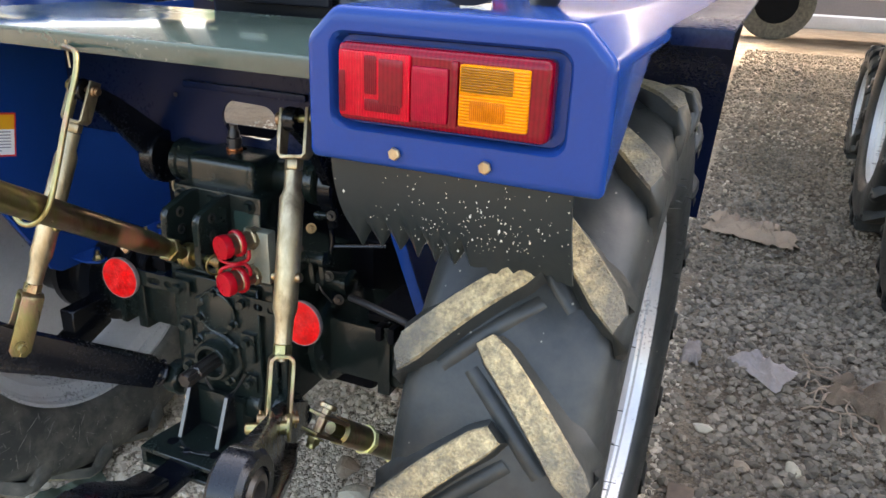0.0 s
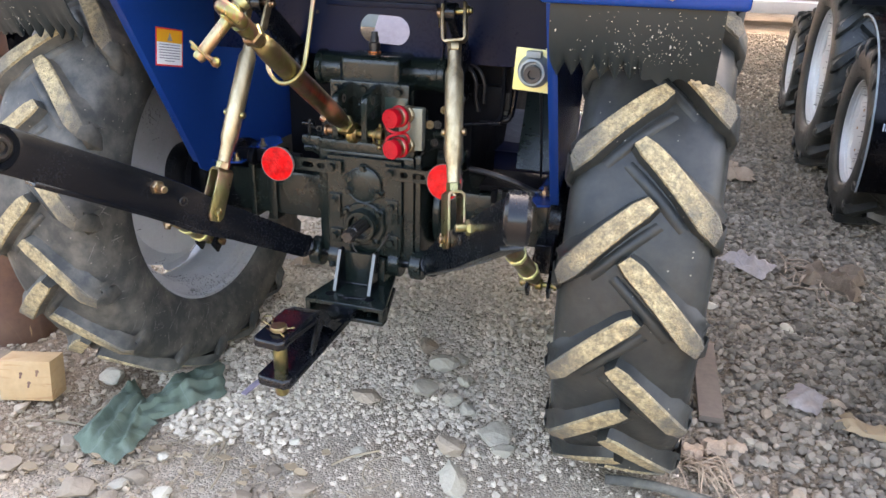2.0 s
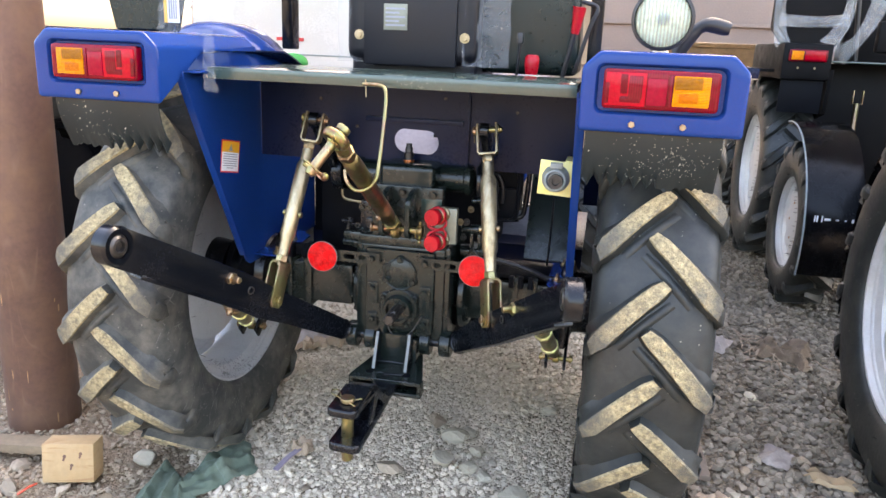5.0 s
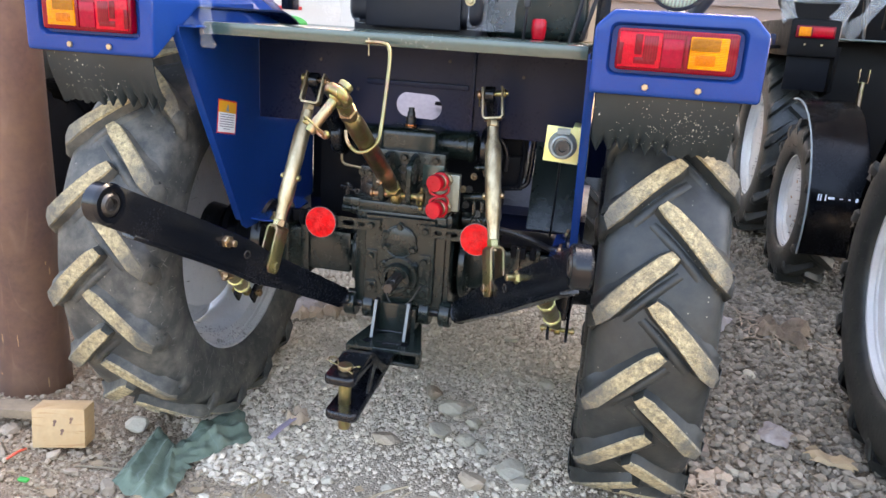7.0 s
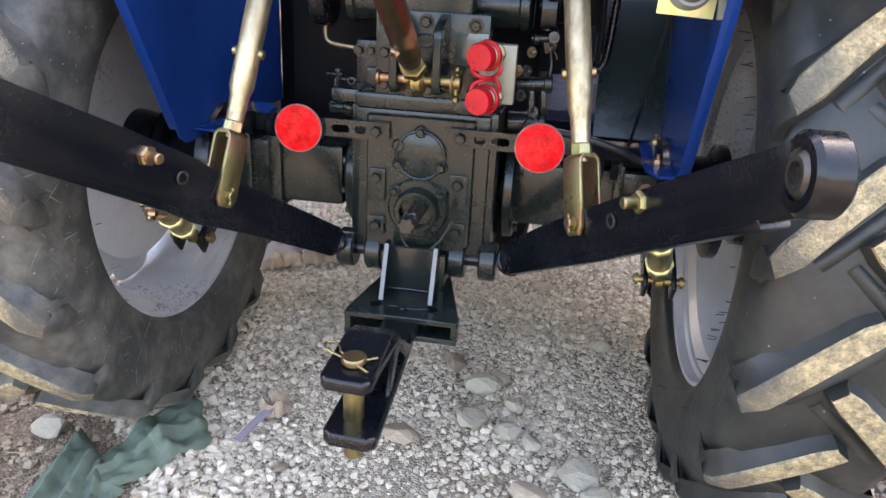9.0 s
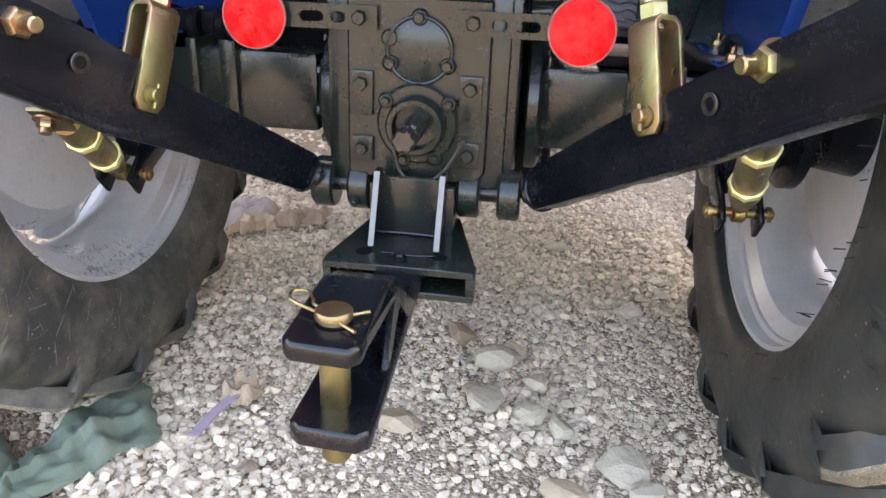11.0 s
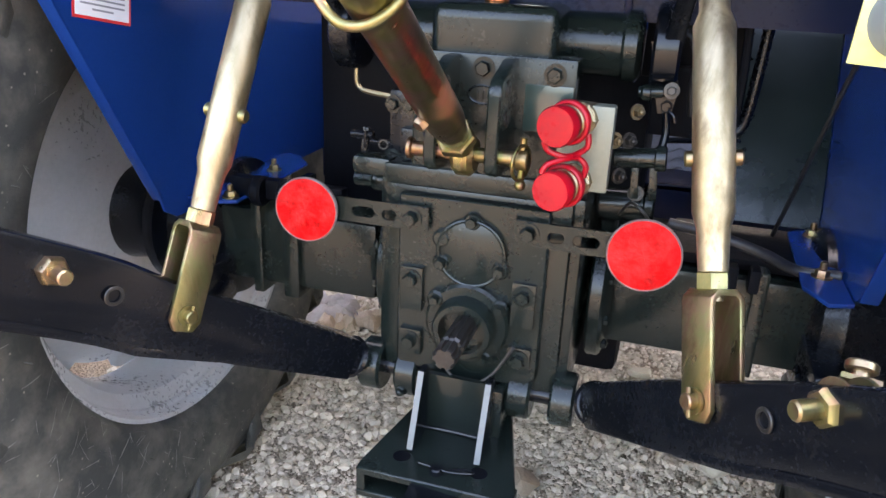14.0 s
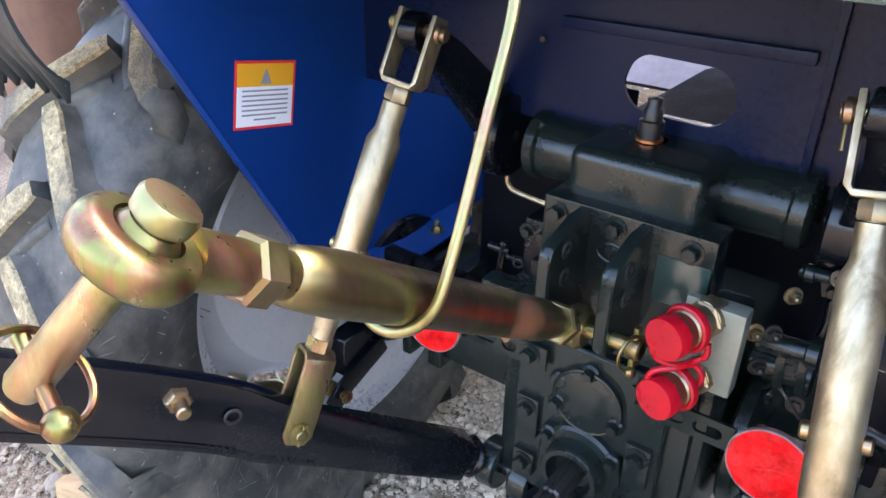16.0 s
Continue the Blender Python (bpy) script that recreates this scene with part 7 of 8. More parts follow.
# ---- seat, levers and roll bar above the platform ----
def cab():
    b = fresh()
    box(b, -0.305, 0.145, 1.66, 1.80, 1.36, 1.86, 0.05, segs=5)
    box(b, -0.235, 0.080, 1.645, 1.665, 1.355, 1.80, 0.006)
    seat = part("seat", b, M["seat"], tractor, "black vinyl driver's seat seen from behind")
    b = fresh()
    box(b, -0.30, 0.14, 1.70, 2.10, 1.30, 1.40, 0.04, segs=4)
    part("seat_cushion", b, M["seat"], seat)
    b = fresh()
    box(b, -0.165, -0.085, 1.641, 1.6445, 1.468, 1.55, 0.001)
    plate = part("name_plate", b, M["alu"], seat, "small aluminium plate with rows of print")
    for k in range(5):
        b = fresh()
        box(b, -0.158, -0.092 - 0.02 * (k % 2), 1.6395, 1.6408, 1.480 + 0.013 * k, 1.486 + 0.013 * k, 0)
        part("print_bar", b, M["label_ink"], seat)
    for x in (-0.255, 0.105):
        b = fresh()
        hexbolt(b, (x, 1.662, 1.45), (0, -1, 0), 0.020, 0.010)
        part("seat_bolt", b, M["zinc_pale"], seat)
    def film(pts_fn, name, label):
        t = bmesh.new()
        g = [[t.verts.new(pts_fn(i / 10, j / 14)) for i in range(11)] for j in range(15)]
        for j in range(14):
            for i in range(10):
                t.faces.new((g[j][i], g[j][i + 1], g[j + 1][i + 1], g[j + 1][i]))
        b = fresh()
        put(b, t)
        part(name, b, M["film"], seat, label)
    rn = lambda u, v, k: 0.014 * noise.noise(Vector((u * 5, v * 6, k)))
    film(lambda u, v: (0.10 + 0.14 * u + rn(u, v, 1), 1.66 + 0.10 * u + rn(u, v, 2), 1.36 + 0.45 * v), "plastic_cover", "crumpled clear plastic cover")
    film(lambda u, v: (-0.335 + 0.09 * u + rn(u, v, 3), 1.67 + rn(u, v, 4), 1.36 + 0.45 * v), "plastic_cover", "crumpled clear plastic cover")
    # console with levers beside the seat
    b = fresh()
    prism(b, [(0.08, 1.34), (0.47, 1.34), (0.46, 1.70), (0.40, 1.90), (0.20, 1.94), (0.10, 1.80)], "y", 1.82, 2.15, 0.03, segs=3)
    con = part("side_console", b, M["olive"], tractor, "dark moulded side console with levers")
    b = fresh()
    tube(b, [(0.275, 1.72, 1.34), (0.282, 1.70, 1.45)], 0.005, 8)
    box(b, 0.272, 0.292, 1.69, 1.71, 1.44, 1.475, 0.005)
    part("lever", b, M["plastic_black"], con, "thin black lever")
    b = fresh()
    lathe(b, [(0, 0.020), (0.03, 0.024), (0.055, 0.023), (0.062, 0.018), (0.064, 0)], (0.325, 1.70, 1.345), (0, 0, 1), 24)
    part("red_knob", b, M["red"], con, "red lever knob")
    b = fresh()
    tube(b, [(0.425, 1.72, 1.34), (0.455, 1.70, 1.48)], 0.008, 10)
    lv = part("hand_lever", b, M["plastic_black"], con, "black hand lever with red grip")
    b = fresh()
    tube(b, [(0.455, 1.70, 1.478), (0.460, 1.697, 1.51), (0.465, 1.694, 1.56)], 0.012, 12, radii=[0.013, 0.016, 0.022])
    part("red_knob", b, M["red"], con, "red lever grip")
    b = fresh()
    box(b, 0.495, 0.540, 1.85, 1.91, 1.30, 2.35, 0.006)
    part("roll_bar", b, M["black"], tractor, "black square roll bar post")
    b = fresh()
    box(b, -0.62, -0.575, 1.85, 1.91, 1.39, 2.35, 0.006)
    part("roll_bar", b, M["black"], tractor, "black square roll bar post wrapped in film")
    b = fresh()
    tube(b, smooth_line([(0.46, 1.75, 1.35), (0.50, 1.74, 1.50), (0.52, 1.74, 1.56), (0.47, 1.75, 1.58)]), 0.007, 8)
    part("grab_rail", b, M["plastic_black"], tractor, "bent black grab rail")
    # bonnet and front end
    b = fresh()
    box(b, -0.21, 0.25, 2.55, 3.95, 0.80, 1.30, 0.08, segs=4)
    part("bonnet", b, M["blue"], tractor, "blue bonnet")
    b = fresh()
    lathe(b, [(0, 0.0), (0, 0.24), (0.02, 0.27), (0.06, 0.29), (0.22, 0.29), (0.28, 0.26), (0.30, 0.22), (0.30, 0)], (-0.835, 1.66, 1.185), (0, 1, 0.0), 36)
    part("fuel_tank", b, M["blue"], tractor, "blue rounded fuel tank beside the seat")
    b = fresh()
    ball(b, (-0.77, 2.30, 1.330), 0.065, 20, 10, 0.6)
    part("green_cap", b, M["leaf_green"], tractor, "green plastic cap")
    b = fresh()
    prism(b, [(-0.82, 1.43), (-0.66, 1.43), (-0.62, 1.60), (-0.86, 1.60)], "y", 1.16, 1.24, 0.006)
    lb = part("left_lamp_back", b, M["olive"], tractor, "dark wedge-shaped lamp back on the fender")
    b = fresh()
    box(b, -0.655, -0.610, 1.150, 1.153, 1.455, 1.53, 0.001)
    part("paper_label", b, M["label_white"], lb, "white and yellow label in plastic film")
    b = fresh()
    box(b, -0.655, -0.645, 1.148, 1.1495, 1.455, 1.53, 0)
    part("label_stripe", b, M["label_amber"], lb)
    for k in range(4):
        b = fresh()
        box(b, -0.640 + 0.007 * k, -0.636 + 0.007 * k, 1.148, 1.1495, 1.465, 1.52, 0)
        part("print_bar", b, M["label_ink"], lb)
    t = bmesh.new()
    g = [[t.verts.new((-0.66 + 0.20 * i / 10 + 0.015 * noise.noise(Vector((i * 0.6, j * 0.6, 21))), 1.13 + 0.05 * i / 10 + 0.03 * noise.noise(Vector((i * 0.7, j * 0.5, 25))), 1.425 + 0.16 * j / 10)) for i in range(11)] for j in range(11)]
    for j in range(10):
        for i in range(10):
            t.faces.new((g[j][i], g[j][i + 1], g[j + 1][i + 1], g[j + 1][i]))
    b = fresh()
    put(b, t)
    part("film_wrap", b, M["film"], lb, "crumpled clear plastic wrapping")
    front = (0.44, 0.10, 0.26, 16, 0.026, 0.034, radians(15))
    for sx in (-1, 1):
        wheel(tractor, "front_wheel", (sx * 0.50, 3.75, 0.43), sx, front, "small lugged front wheel", M["rim"], False)
    b = fresh()
    box(b, -0.45, 0.45, 3.67, 3.83, 0.36, 0.50, 0.02)
    box(b, -0.15, 0.17, 2.4, 3.7, 0.50, 0.85, 0.03)
    part("front_axle", b, M["cast"], tractor, "black front axle and engine block")
    # strip of film hanging over the left corner
    t = bmesh.new()
    g = [[t.verts.new((-0.455 + 0.03 * (i / 4 - 0.5) + 0.02 * noise.noise(Vector((j * 0.4, i, 2))), 1.028 + 0.012 * noise.noise(Vector((i, j * 0.5, 8))), 1.44 - 0.16 * j / 12)) for i in range(5)] for j in range(13)]
    for j in range(12):
        for i in range(4):
            t.faces.new((g[j][i], g[j][i + 1], g[j + 1][i + 1], g[j + 1][i]))
    b = fresh()
    put(b, t)
    part("film_strip", b, M["film"], tractor, "torn strip of clear plastic film")


cab()


# ---- neighbouring tractors ----
def next_tractor():
    """The tractor parked alongside: black mudguards, silver rims."""
    ob = empty_thing("tractor", (2.42, 1.80, 0), "dark tractor with silver rims and black mudguards parked alongside", "tractor")
    wheel(ob, "rear_wheel", (1.735, 1.80, 0.64), -1, REAR, "large rear wheel with bright silver rim", M["rim_white"], False, phase=0.1)
    front = (0.49, 0.118, 0.275, 15, 0.034, 0.038, radians(15))
    wheel(ob, "front_wheel", (1.800, 3.92, 0.485), -1, front, "front wheel with pale rim and rusty wheel nuts", M["rim_white"], False, M["rust_chip"])
    # mudguard over the rear half of the front wheel
    t = bmesh.new()
    rows = []
    for k in range(19):
        a = radians(100 - 116 * k / 18)
        y = 3.92 - 0.605 * math.cos(a)
        z = 0.485 + 0.605 * math.sin(a)
        rows.append([t.verts.new((x, y + dy, z - dz)) for x, dy, dz in ((1.652, 0.0, 0.022), (1.655, 0, 0.004), (1.665, 0, 0), (1.93, 0, 0), (1.94, 0, 0.004), (1.945, 0, 0.030))])
    for a, b in zip(rows, rows[1:]):
        for k in range(5):
            t.faces.new((a[k], a[k + 1], b[k + 1], b[k]))
    bmesh.ops.solidify(t, geom=t.faces[:], thickness=0.006)
    b = fresh()
    put(b, t)
    part("mudguard", b, M["black"], ob, "glossy black mudguard over the front wheel")
    guard = ob.children[-1]
    b = fresh()
    arc = [radians(100 - 116 * k / 18) for k in range(19)]
    tube(b, [(1.653, 3.92 - 0.603 * math.cos(a), 0.485 + 0.603 * math.sin(a) - 0.004) for a in arc], 0.005, 8)
    # the gloss highlight along the edge is put into this pale grey
    part("guard_edge", b, M["plastic_grey"], guard, "rolled edge with its highlight in pale grey")
    zc = 0.632
    yc = 3.92 - math.sqrt(0.605 ** 2 - (zc - 0.485) ** 2) - 0.0085
    for x, w, h in ((1.700, 0.006, 0.034), (1.712, 0.007, 0.034), (1.735, 0.006, 0.034), (1.762, 0.030, 0.012), (1.81, 0.016, 0.006), (1.85, 0.010, 0.006), (1.885, 0.012, 0.020), (1.905, 0.010, 0.016)):
        b = fresh()
        box(b, x - w / 2, x + w / 2, yc - 0.001, yc + 0.002, zc - h / 2, zc + h / 2, 0)
        part("marking_bar", b, M["label_white"], guard)
    b = fresh()
    strip(b, [(1.94, 3.75, 0.80), (2.13, 3.9, 0.70)], (0, 0, 1), 0.03, 0.05, 0.004)
    part("mudguard_bracket", b, M["black"], ob)
    # rear fender arch
    t = bmesh.new()
    rows = []
    for k in range(21):
        a = radians(-20 + 190 * k / 20)
        y, z = 1.80 + 0.70 * math.cos(a), 0.66 + 0.70 * math.sin(a)
        rows.append([t.verts.new((x, y, z - dz)) for x, dz in ((1.62, 0.03), (1.63, 0), (1.93, 0), (1.94, 0.25))])
    for a, b in zip(rows, rows[1:]):
        for k in range(3):
            t.faces.new((a[k], a[k + 1], b[k + 1], b[k]))
    bmesh.ops.solidify(t, geom=t.faces[:], thickness=0.006)
    b = fresh()
    put(b, t)
    part("rear_fender", b, M["black"], ob, "glossy black curved rear fender")
    b = fresh()
    box(b, 2.16, 2.66, 2.35, 3.95, 0.78, 1.32, 0.08, segs=4)
    part("bonnet", b, M["navy"], ob, "dark bonnet")
    b = fresh()
    box(b, 1.95, 2.9, 1.30, 2.35, 0.62, 1.00, 0.05)
    box(b, 2.25, 2.6, 2.3, 4.0, 0.45, 0.85, 0.03)
    box(b, 1.80, 2.9, 3.85, 3.99, 0.38, 0.50, 0.02)
    part("chassis", b, M["black"], ob, "black axle and chassis")
    b = fresh()
    cyl(b, (2.02, 2.42, 1.02), (2.06, 2.50, 0.80), 0.024, n=20, chamfer=0.004)
    part("gas_strut", b, M["zinc"], ob, "yellow zinc cylinder")
    b = fresh()
    cyl(b, (2.01, 2.40, 1.10), (2.02, 2.42, 1.02), 0.028, n=20, chamfer=0.004)
    part("strut_cap", b, M["chrome"], ob)


next_tractor()


def far_tractor():
    """The black tractor in the next row, seen from behind."""
    ox, oy = 2.49, 3.60
    ob = empty_thing("tractor", (ox, oy + 1.5, 0), "black tractor in the next row with pale rims", "tractor")
    for s in (-1, 1):
        wheel(ob, "rear_wheel", (ox + s * 0.70, oy + 1.52, 0.66), s, (0.66, 0.15, 0.38, 18, 0.036, 0.048, radians(14)), "large rear wheel with pale rim", M["rim_white"], False, phase=0.2)
        b = fresh()
        box(b, *sorted((ox + s * 0.54, ox + s * 0.84)), oy + 0.86, oy + 1.9, 1.31, 1.54, 0.02)
        prism(b, [(oy + 0.86, 1.38), (oy + 0.90, 1.10), (oy + 1.10, 1.05), (oy + 1.6, 1.38)], "x", ox + s * 0.52, ox + s * 0.545, 0.003)
        box(b, *sorted((ox + s * 0.84, ox + s * 0.98)), oy + 1.05, oy + 2.2, 1.35, 1.37, 0.004)
        part("rear_fender", b, M["dull_black"], ob, "black rear fender")
        b = fresh()
        box(b, *sorted((ox + s * 0.56, ox + s * 0.82)), oy + 0.90, oy + 0.91, 1.10, 1.31, 0.003)
        part("mud_flap", b, M["shade_black"], ob, "black hanging mud flap")
        b = fresh()
        box(b, *sorted((ox + s * 0.575, ox + s * 0.805)), oy + 0.84, oy + 0.87, 1.425, 1.50, 0.008)
        lamp = part("tail_light", b, M["lens_frame"], ob, "small rectangular tail light")
        b = fresh()
        box(b, *sorted((ox + s * 0.72, ox + s * 0.79)), oy + 0.833, oy + 0.845, 1.435, 1.49, 0.003)
        part("indicator_lens", b, M["lens_orange"], lamp, "orange lens")
        b = fresh()
        box(b, *sorted((ox + s * 0.59, ox + s * 0.71)), oy + 0.833, oy + 0.845, 1.435, 1.49, 0.003)
        part("brake_lens", b, M["lens_red"], lamp, "red lens")
        for dx in (0.64, 0.74):
            b = fresh()
            hexbolt(b, (ox + s * dx, oy + 0.86, 1.385), (0, -1, 0), 0.013, 0.007, False)
            part("fender_bolt", b, M["zinc_pale"], ob)
        b = fresh()
        m = Vector((ox + s * 0.25, oy + 1.22, 1.22))
        strip(b, [m + Vector((-0.03, 0, 0.03)), m + Vector((-0.03, 0, -0.06)), m + Vector((0.03, 0, -0.06)), m + Vector((0.03, 0, 0.03))], (0, 1, 0), 0.008, 0.028, 0.001)
        cyl(b, m + Vector((0, 0, -0.06)), m + Vector((s * 0.04, -0.16, -0.46)), 0.018, n=16)
        part("lift_rod", b, M["zinc_brown"], ob, "zinc lift rod")
        b = fresh()
        lathe(b, [(0, 0.045), (0.008, 0.045), (0.008, 0)], (ox + s * 0.24, oy + 1.25, 0.80), (0, -1, 0), 28)
        part("reflector", b, M["reflector"], ob, "round red reflector")
    b = fresh()
    box(b, ox - 0.53, ox + 0.53, oy + 1.40, oy + 1.42, 0.62, 1.420, 0.003)
    part("rear_plate", b, M["dull_black"], ob, "dark rear plate")
    b = fresh()
    box(b, ox - 0.53, ox + 0.53, oy + 1.1, oy + 1.5, 1.424, 1.438, 0.003)
    part("rear_shelf", b, M["shelf"], ob, "dark shelf behind the seat")
    b = fresh()
    box(b, ox - 0.50, ox + 0.50, oy + 1.43, oy + 1.75, 0.50, 0.80, 0.02)
    part("axle_housing", b, M["cast"], ob, "black axle housing")
    b = fresh()
    box(b, ox - 0.30, ox + 0.30, oy + 1.62, oy + 1.80, 1.40, 2.0, 0.05, segs=4)
    part("seat", b, M["dull_black"], ob, "black seat under plastic")
    b = fresh()
    prism(b, [(ox - 0.76, 1.505), (ox - 0.50, 1.505), (ox - 0.42, 1.64), (ox - 0.42, 1.90), (ox - 0.86, 1.90), (ox - 0.86, 1.64)], "y", oy + 1.06, oy + 1.30, 0.008)
    cover = part("seat_back", b, M["dull_black"], ob, "black seat back wrapped in plastic")

    def film_strip(line, widths, seed):
        """A band of creased film along the line."""
        t = bmesh.new()
        fine = smooth_line([Vector(p) for p in line], 7)
        rows = []
        for i, p in enumerate(fine):
            f = i / (len(fine) - 1) * (len(widths) - 1)
            k = min(int(f), len(widths) - 2)
            w = widths[k] + (widths[k + 1] - widths[k]) * (f - k)
            way = (fine[min(i + 1, len(fine) - 1)] - fine[max(i - 1, 0)]).normalized()
            side = way.cross(Vector((0, 1, 0))).normalized()
            rows.append([t.verts.new(p + side * w * (j / 7 - 0.5) + Vector((0, 0.022 * noise.noise(Vector((j * 1.3, i * 0.35, seed))), 0))) for j in range(8)])
        for q, r in zip(rows, rows[1:]):
            for j in range(7):
                t.faces.new((q[j], q[j + 1], r[j + 1], r[j]))
        bb = fresh()
        put(bb, t)
        return bb
    fy = oy + 1.03
    for line, widths, seed in (
            ([(ox - 0.87, fy, 1.92), (ox - 0.86, fy, 1.70), (ox - 0.83, fy, 1.56), (ox - 0.78, fy, 1.48)], (0.06, 0.07, 0.09, 0.10), 3.0),
            ([(ox - 0.43, fy, 1.92), (ox - 0.45, fy, 1.72), (ox - 0.50, fy, 1.60), (ox - 0.54, fy, 1.53)], (0.05, 0.07, 0.09, 0.12), 8.0),
            ([(ox - 0.86, fy - 0.01, 1.685), (ox - 0.66, fy - 0.01, 1.675), (ox - 0.44, fy - 0.01, 1.69)], (0.08, 0.07, 0.08), 5.0),
            ([(ox - 0.26, fy, 1.90), (ox - 0.29, fy, 1.74), (ox - 0.36, fy, 1.58), (ox - 0.46, fy + 0.06, 1.455)], (0.13, 0.10, 0.07, 0.13), 11.0)):
        part("plastic_film", film_strip(line, widths, seed), M["film_white"], cover, "creased milky plastic film")
    b = fresh()
    box(b, ox - 0.22, ox + 0.05, oy + 1.12, oy + 1.20, 1.50, 1.70, 0.02)
    part("control_box", b, M["dull_black"], ob, "black control box")
    b = fresh()
    cyl(b, (ox - 0.30, oy + 1.25, 1.44), (ox - 0.34, oy + 1.28, 1.92), 0.016, n=14)
    part("control_rod", b, M["plastic_black"], ob, "black control rod")
    b = fresh()
    box(b, ox - 0.27, ox + 0.27, oy + 2.4, oy + 3.7, 0.80, 1.32, 0.08, segs=4)
    box(b, ox - 0.15, ox + 0.15, oy + 1.7, oy + 3.6, 0.45, 0.85, 0.03)
    part("bonnet", b, M["navy"], ob, "dark bonnet")
    front = (0.46, 0.105, 0.27, 15, 0.030, 0.036, radians(15))
    for s in (-1, 1):
        wheel(ob, "front_wheel", (ox + s * 0.66, oy + 3.45, 0.45), s, front, "front wheel with pale rim", M["rim_white"], False)


far_tractor()


def left_tractor():
    ob = empty_thing("tractor", (-2.62, 2.1, 0), "tractor standing beyond the brown post", "tractor")
    wheel(ob, "rear_wheel", (-1.93, 2.10, 0.64), 1, REAR, "large rear wheel with near-black rim", M["shade_black"], False, phase=0.25)
    b = fresh()
    box(b, -2.10, -1.75, 1.40, 2.6, 1.38, 1.44, 0.01)
    box(b, -2.12, -2.10, 1.45, 2.7, 0.75, 1.40, 0.003)
    part("rear_fender", b, M["navy"], ob, "dark rear fender")
    b = fresh()
    prism(b, [(1.55, 0.62), (1.55, 1.36), (1.60, 1.40), (2.9, 1.40), (2.9, 0.62)], "x", -2.14, -2.12, 0.003)
    box(b, -2.10, -1.72, 2.72, 2.75, 0.35, 1.40, 0.01)
    part("side_panel", b, M["dull_black"], ob, "black side panel behind the wheel")
    b = fresh()
    box(b, -3.0, -2.15, 2.0, 2.25, 0.5, 0.8, 0.02)
    box(b, -2.9, -2.3, 2.2, 4.2, 0.6, 1.3, 0.05)
    part("chassis", b, M["navy"], ob, "dark bonnet and axle")
    b = fresh()
    lathe(b, [(0, 0.045), (0.008, 0.045), (0.008, 0)], (-1.62, 2.0, 1.10), (0.2, -1, 0), 28)
    part("reflector", b, M["reflector"], ob, "round red reflector")


left_tractor()


# ---- shade roof, post and distance ----
def setting():
    # unseen roof, added and sized to block sun and sky over the tractors
    b = fresh()
    x0, x1, y0, y1, z = -12.0, 16.0, 3.0, 17.0, 4.2
    t = bmesh.new()
    n = 120
    lo = [t.verts.new((x0 + (x1 - x0) * i / n, y0, z + 0.03 * (1 if i % 4 < 2 else -1))) for i in range(n + 1)]
    hi = [t.verts.new((v.co.x, y1, v.co.z + 0.3)) for v in lo]
    for i in range(n):
        t.faces.new((lo[i], lo[i + 1], hi[i + 1], hi[i]))
    bmesh.ops.solidify(t, geom=t.faces[:], thickness=0.01)
    put(b, t)
    tagged(new("ceiling", finish("ceiling", b, M["roofing"])), "added unseen corrugated roof that keeps the sun off the tractors", "roof", kind="structure")
    b = fresh()
    lathe(b, [(0, 0.122), (0.004, 0.124), (4.2, 0.124), (4.2, 0)], (0, 0, -0.05), (0, 0, 1), 48)
    post = thing("post", b, M["rust_post"], "brown-painted steel pipe post standing in the gravel", "post", at=(-1.392, 1.375, 0))
    rng = random.Random(3)
    b = fresh()
    for _ in range(9):
        a = radians(rng.choice((rng.gauss(-125, 16), rng.gauss(-60, 40))))
        z0 = 0.02 + 0.5 * rng.random() ** 1.7
        h, w = rng.uniform(0.008, 0.05), rng.uniform(0.0012, 0.005)
        rows = []
        t = bmesh.new()
        for i in range(5):
            v = i / 4
            ww = w * math.sin(math.pi * (0.12 + 0.76 * v)) * rng.uniform(0.6, 1.1)
            rows.append([t.verts.new((math.cos(a + d * ww / 0.124) * 0.1247, math.sin(a + d * ww / 0.124) * 0.1247, z0 + h * v)) for d in (-1, 0, 1)])
        for p, q in zip(rows, rows[1:]):
            for k in range(2):
                t.faces.new((p[k], p[k + 1], q[k + 1], q[k]))
        bmesh.ops.transform(t, matrix=Matrix.Translation((-1.392, 1.375, 0)), verts=t.verts)
        put(b, t)
    tagged(part("chipped_paint", b, M["rust_chip"], post, "chipped paint showing ochre primer"), kind="stuff")
    b = fresh()
    box(b, -14, 16, 24.0, 24.3, 0, 4.6, 0.02)
    box(b, -14, 16, 23.9, 24.01, 2.36, 2.46, 0.02)
    tagged(new("wall_north", finish("wall_north", b, M["wall"])), "beige plastered wall across the yard", "wall", kind="structure")
    b = fresh()
    prism(b, [(23.4, 4.5), (25.5, 5.6), (25.5, 5.75), (23.4, 4.65)], "x", -14.2, 16.2, 0.01)
    for k in range(90):
        x = -14 + 30 * k / 89
        cyl(b, (x, 23.35, 4.62), (x, 25.5, 5.74), 0.09, n=8)
    tagged(new("roof_tiles", finish("roof_tiles", b, M["rust_chip"])), "terracotta tile roof of the house across the yard", "roof", kind="structure")
    b = fresh()
    box(b, -14, 16, 21.2, 22.0, -0.02, 0.30, 0.03)
    tagged(new("kerb", finish("kerb", b, M["concrete"])), "pale concrete ledge along the far wall", "kerb", kind="structure")


setting()


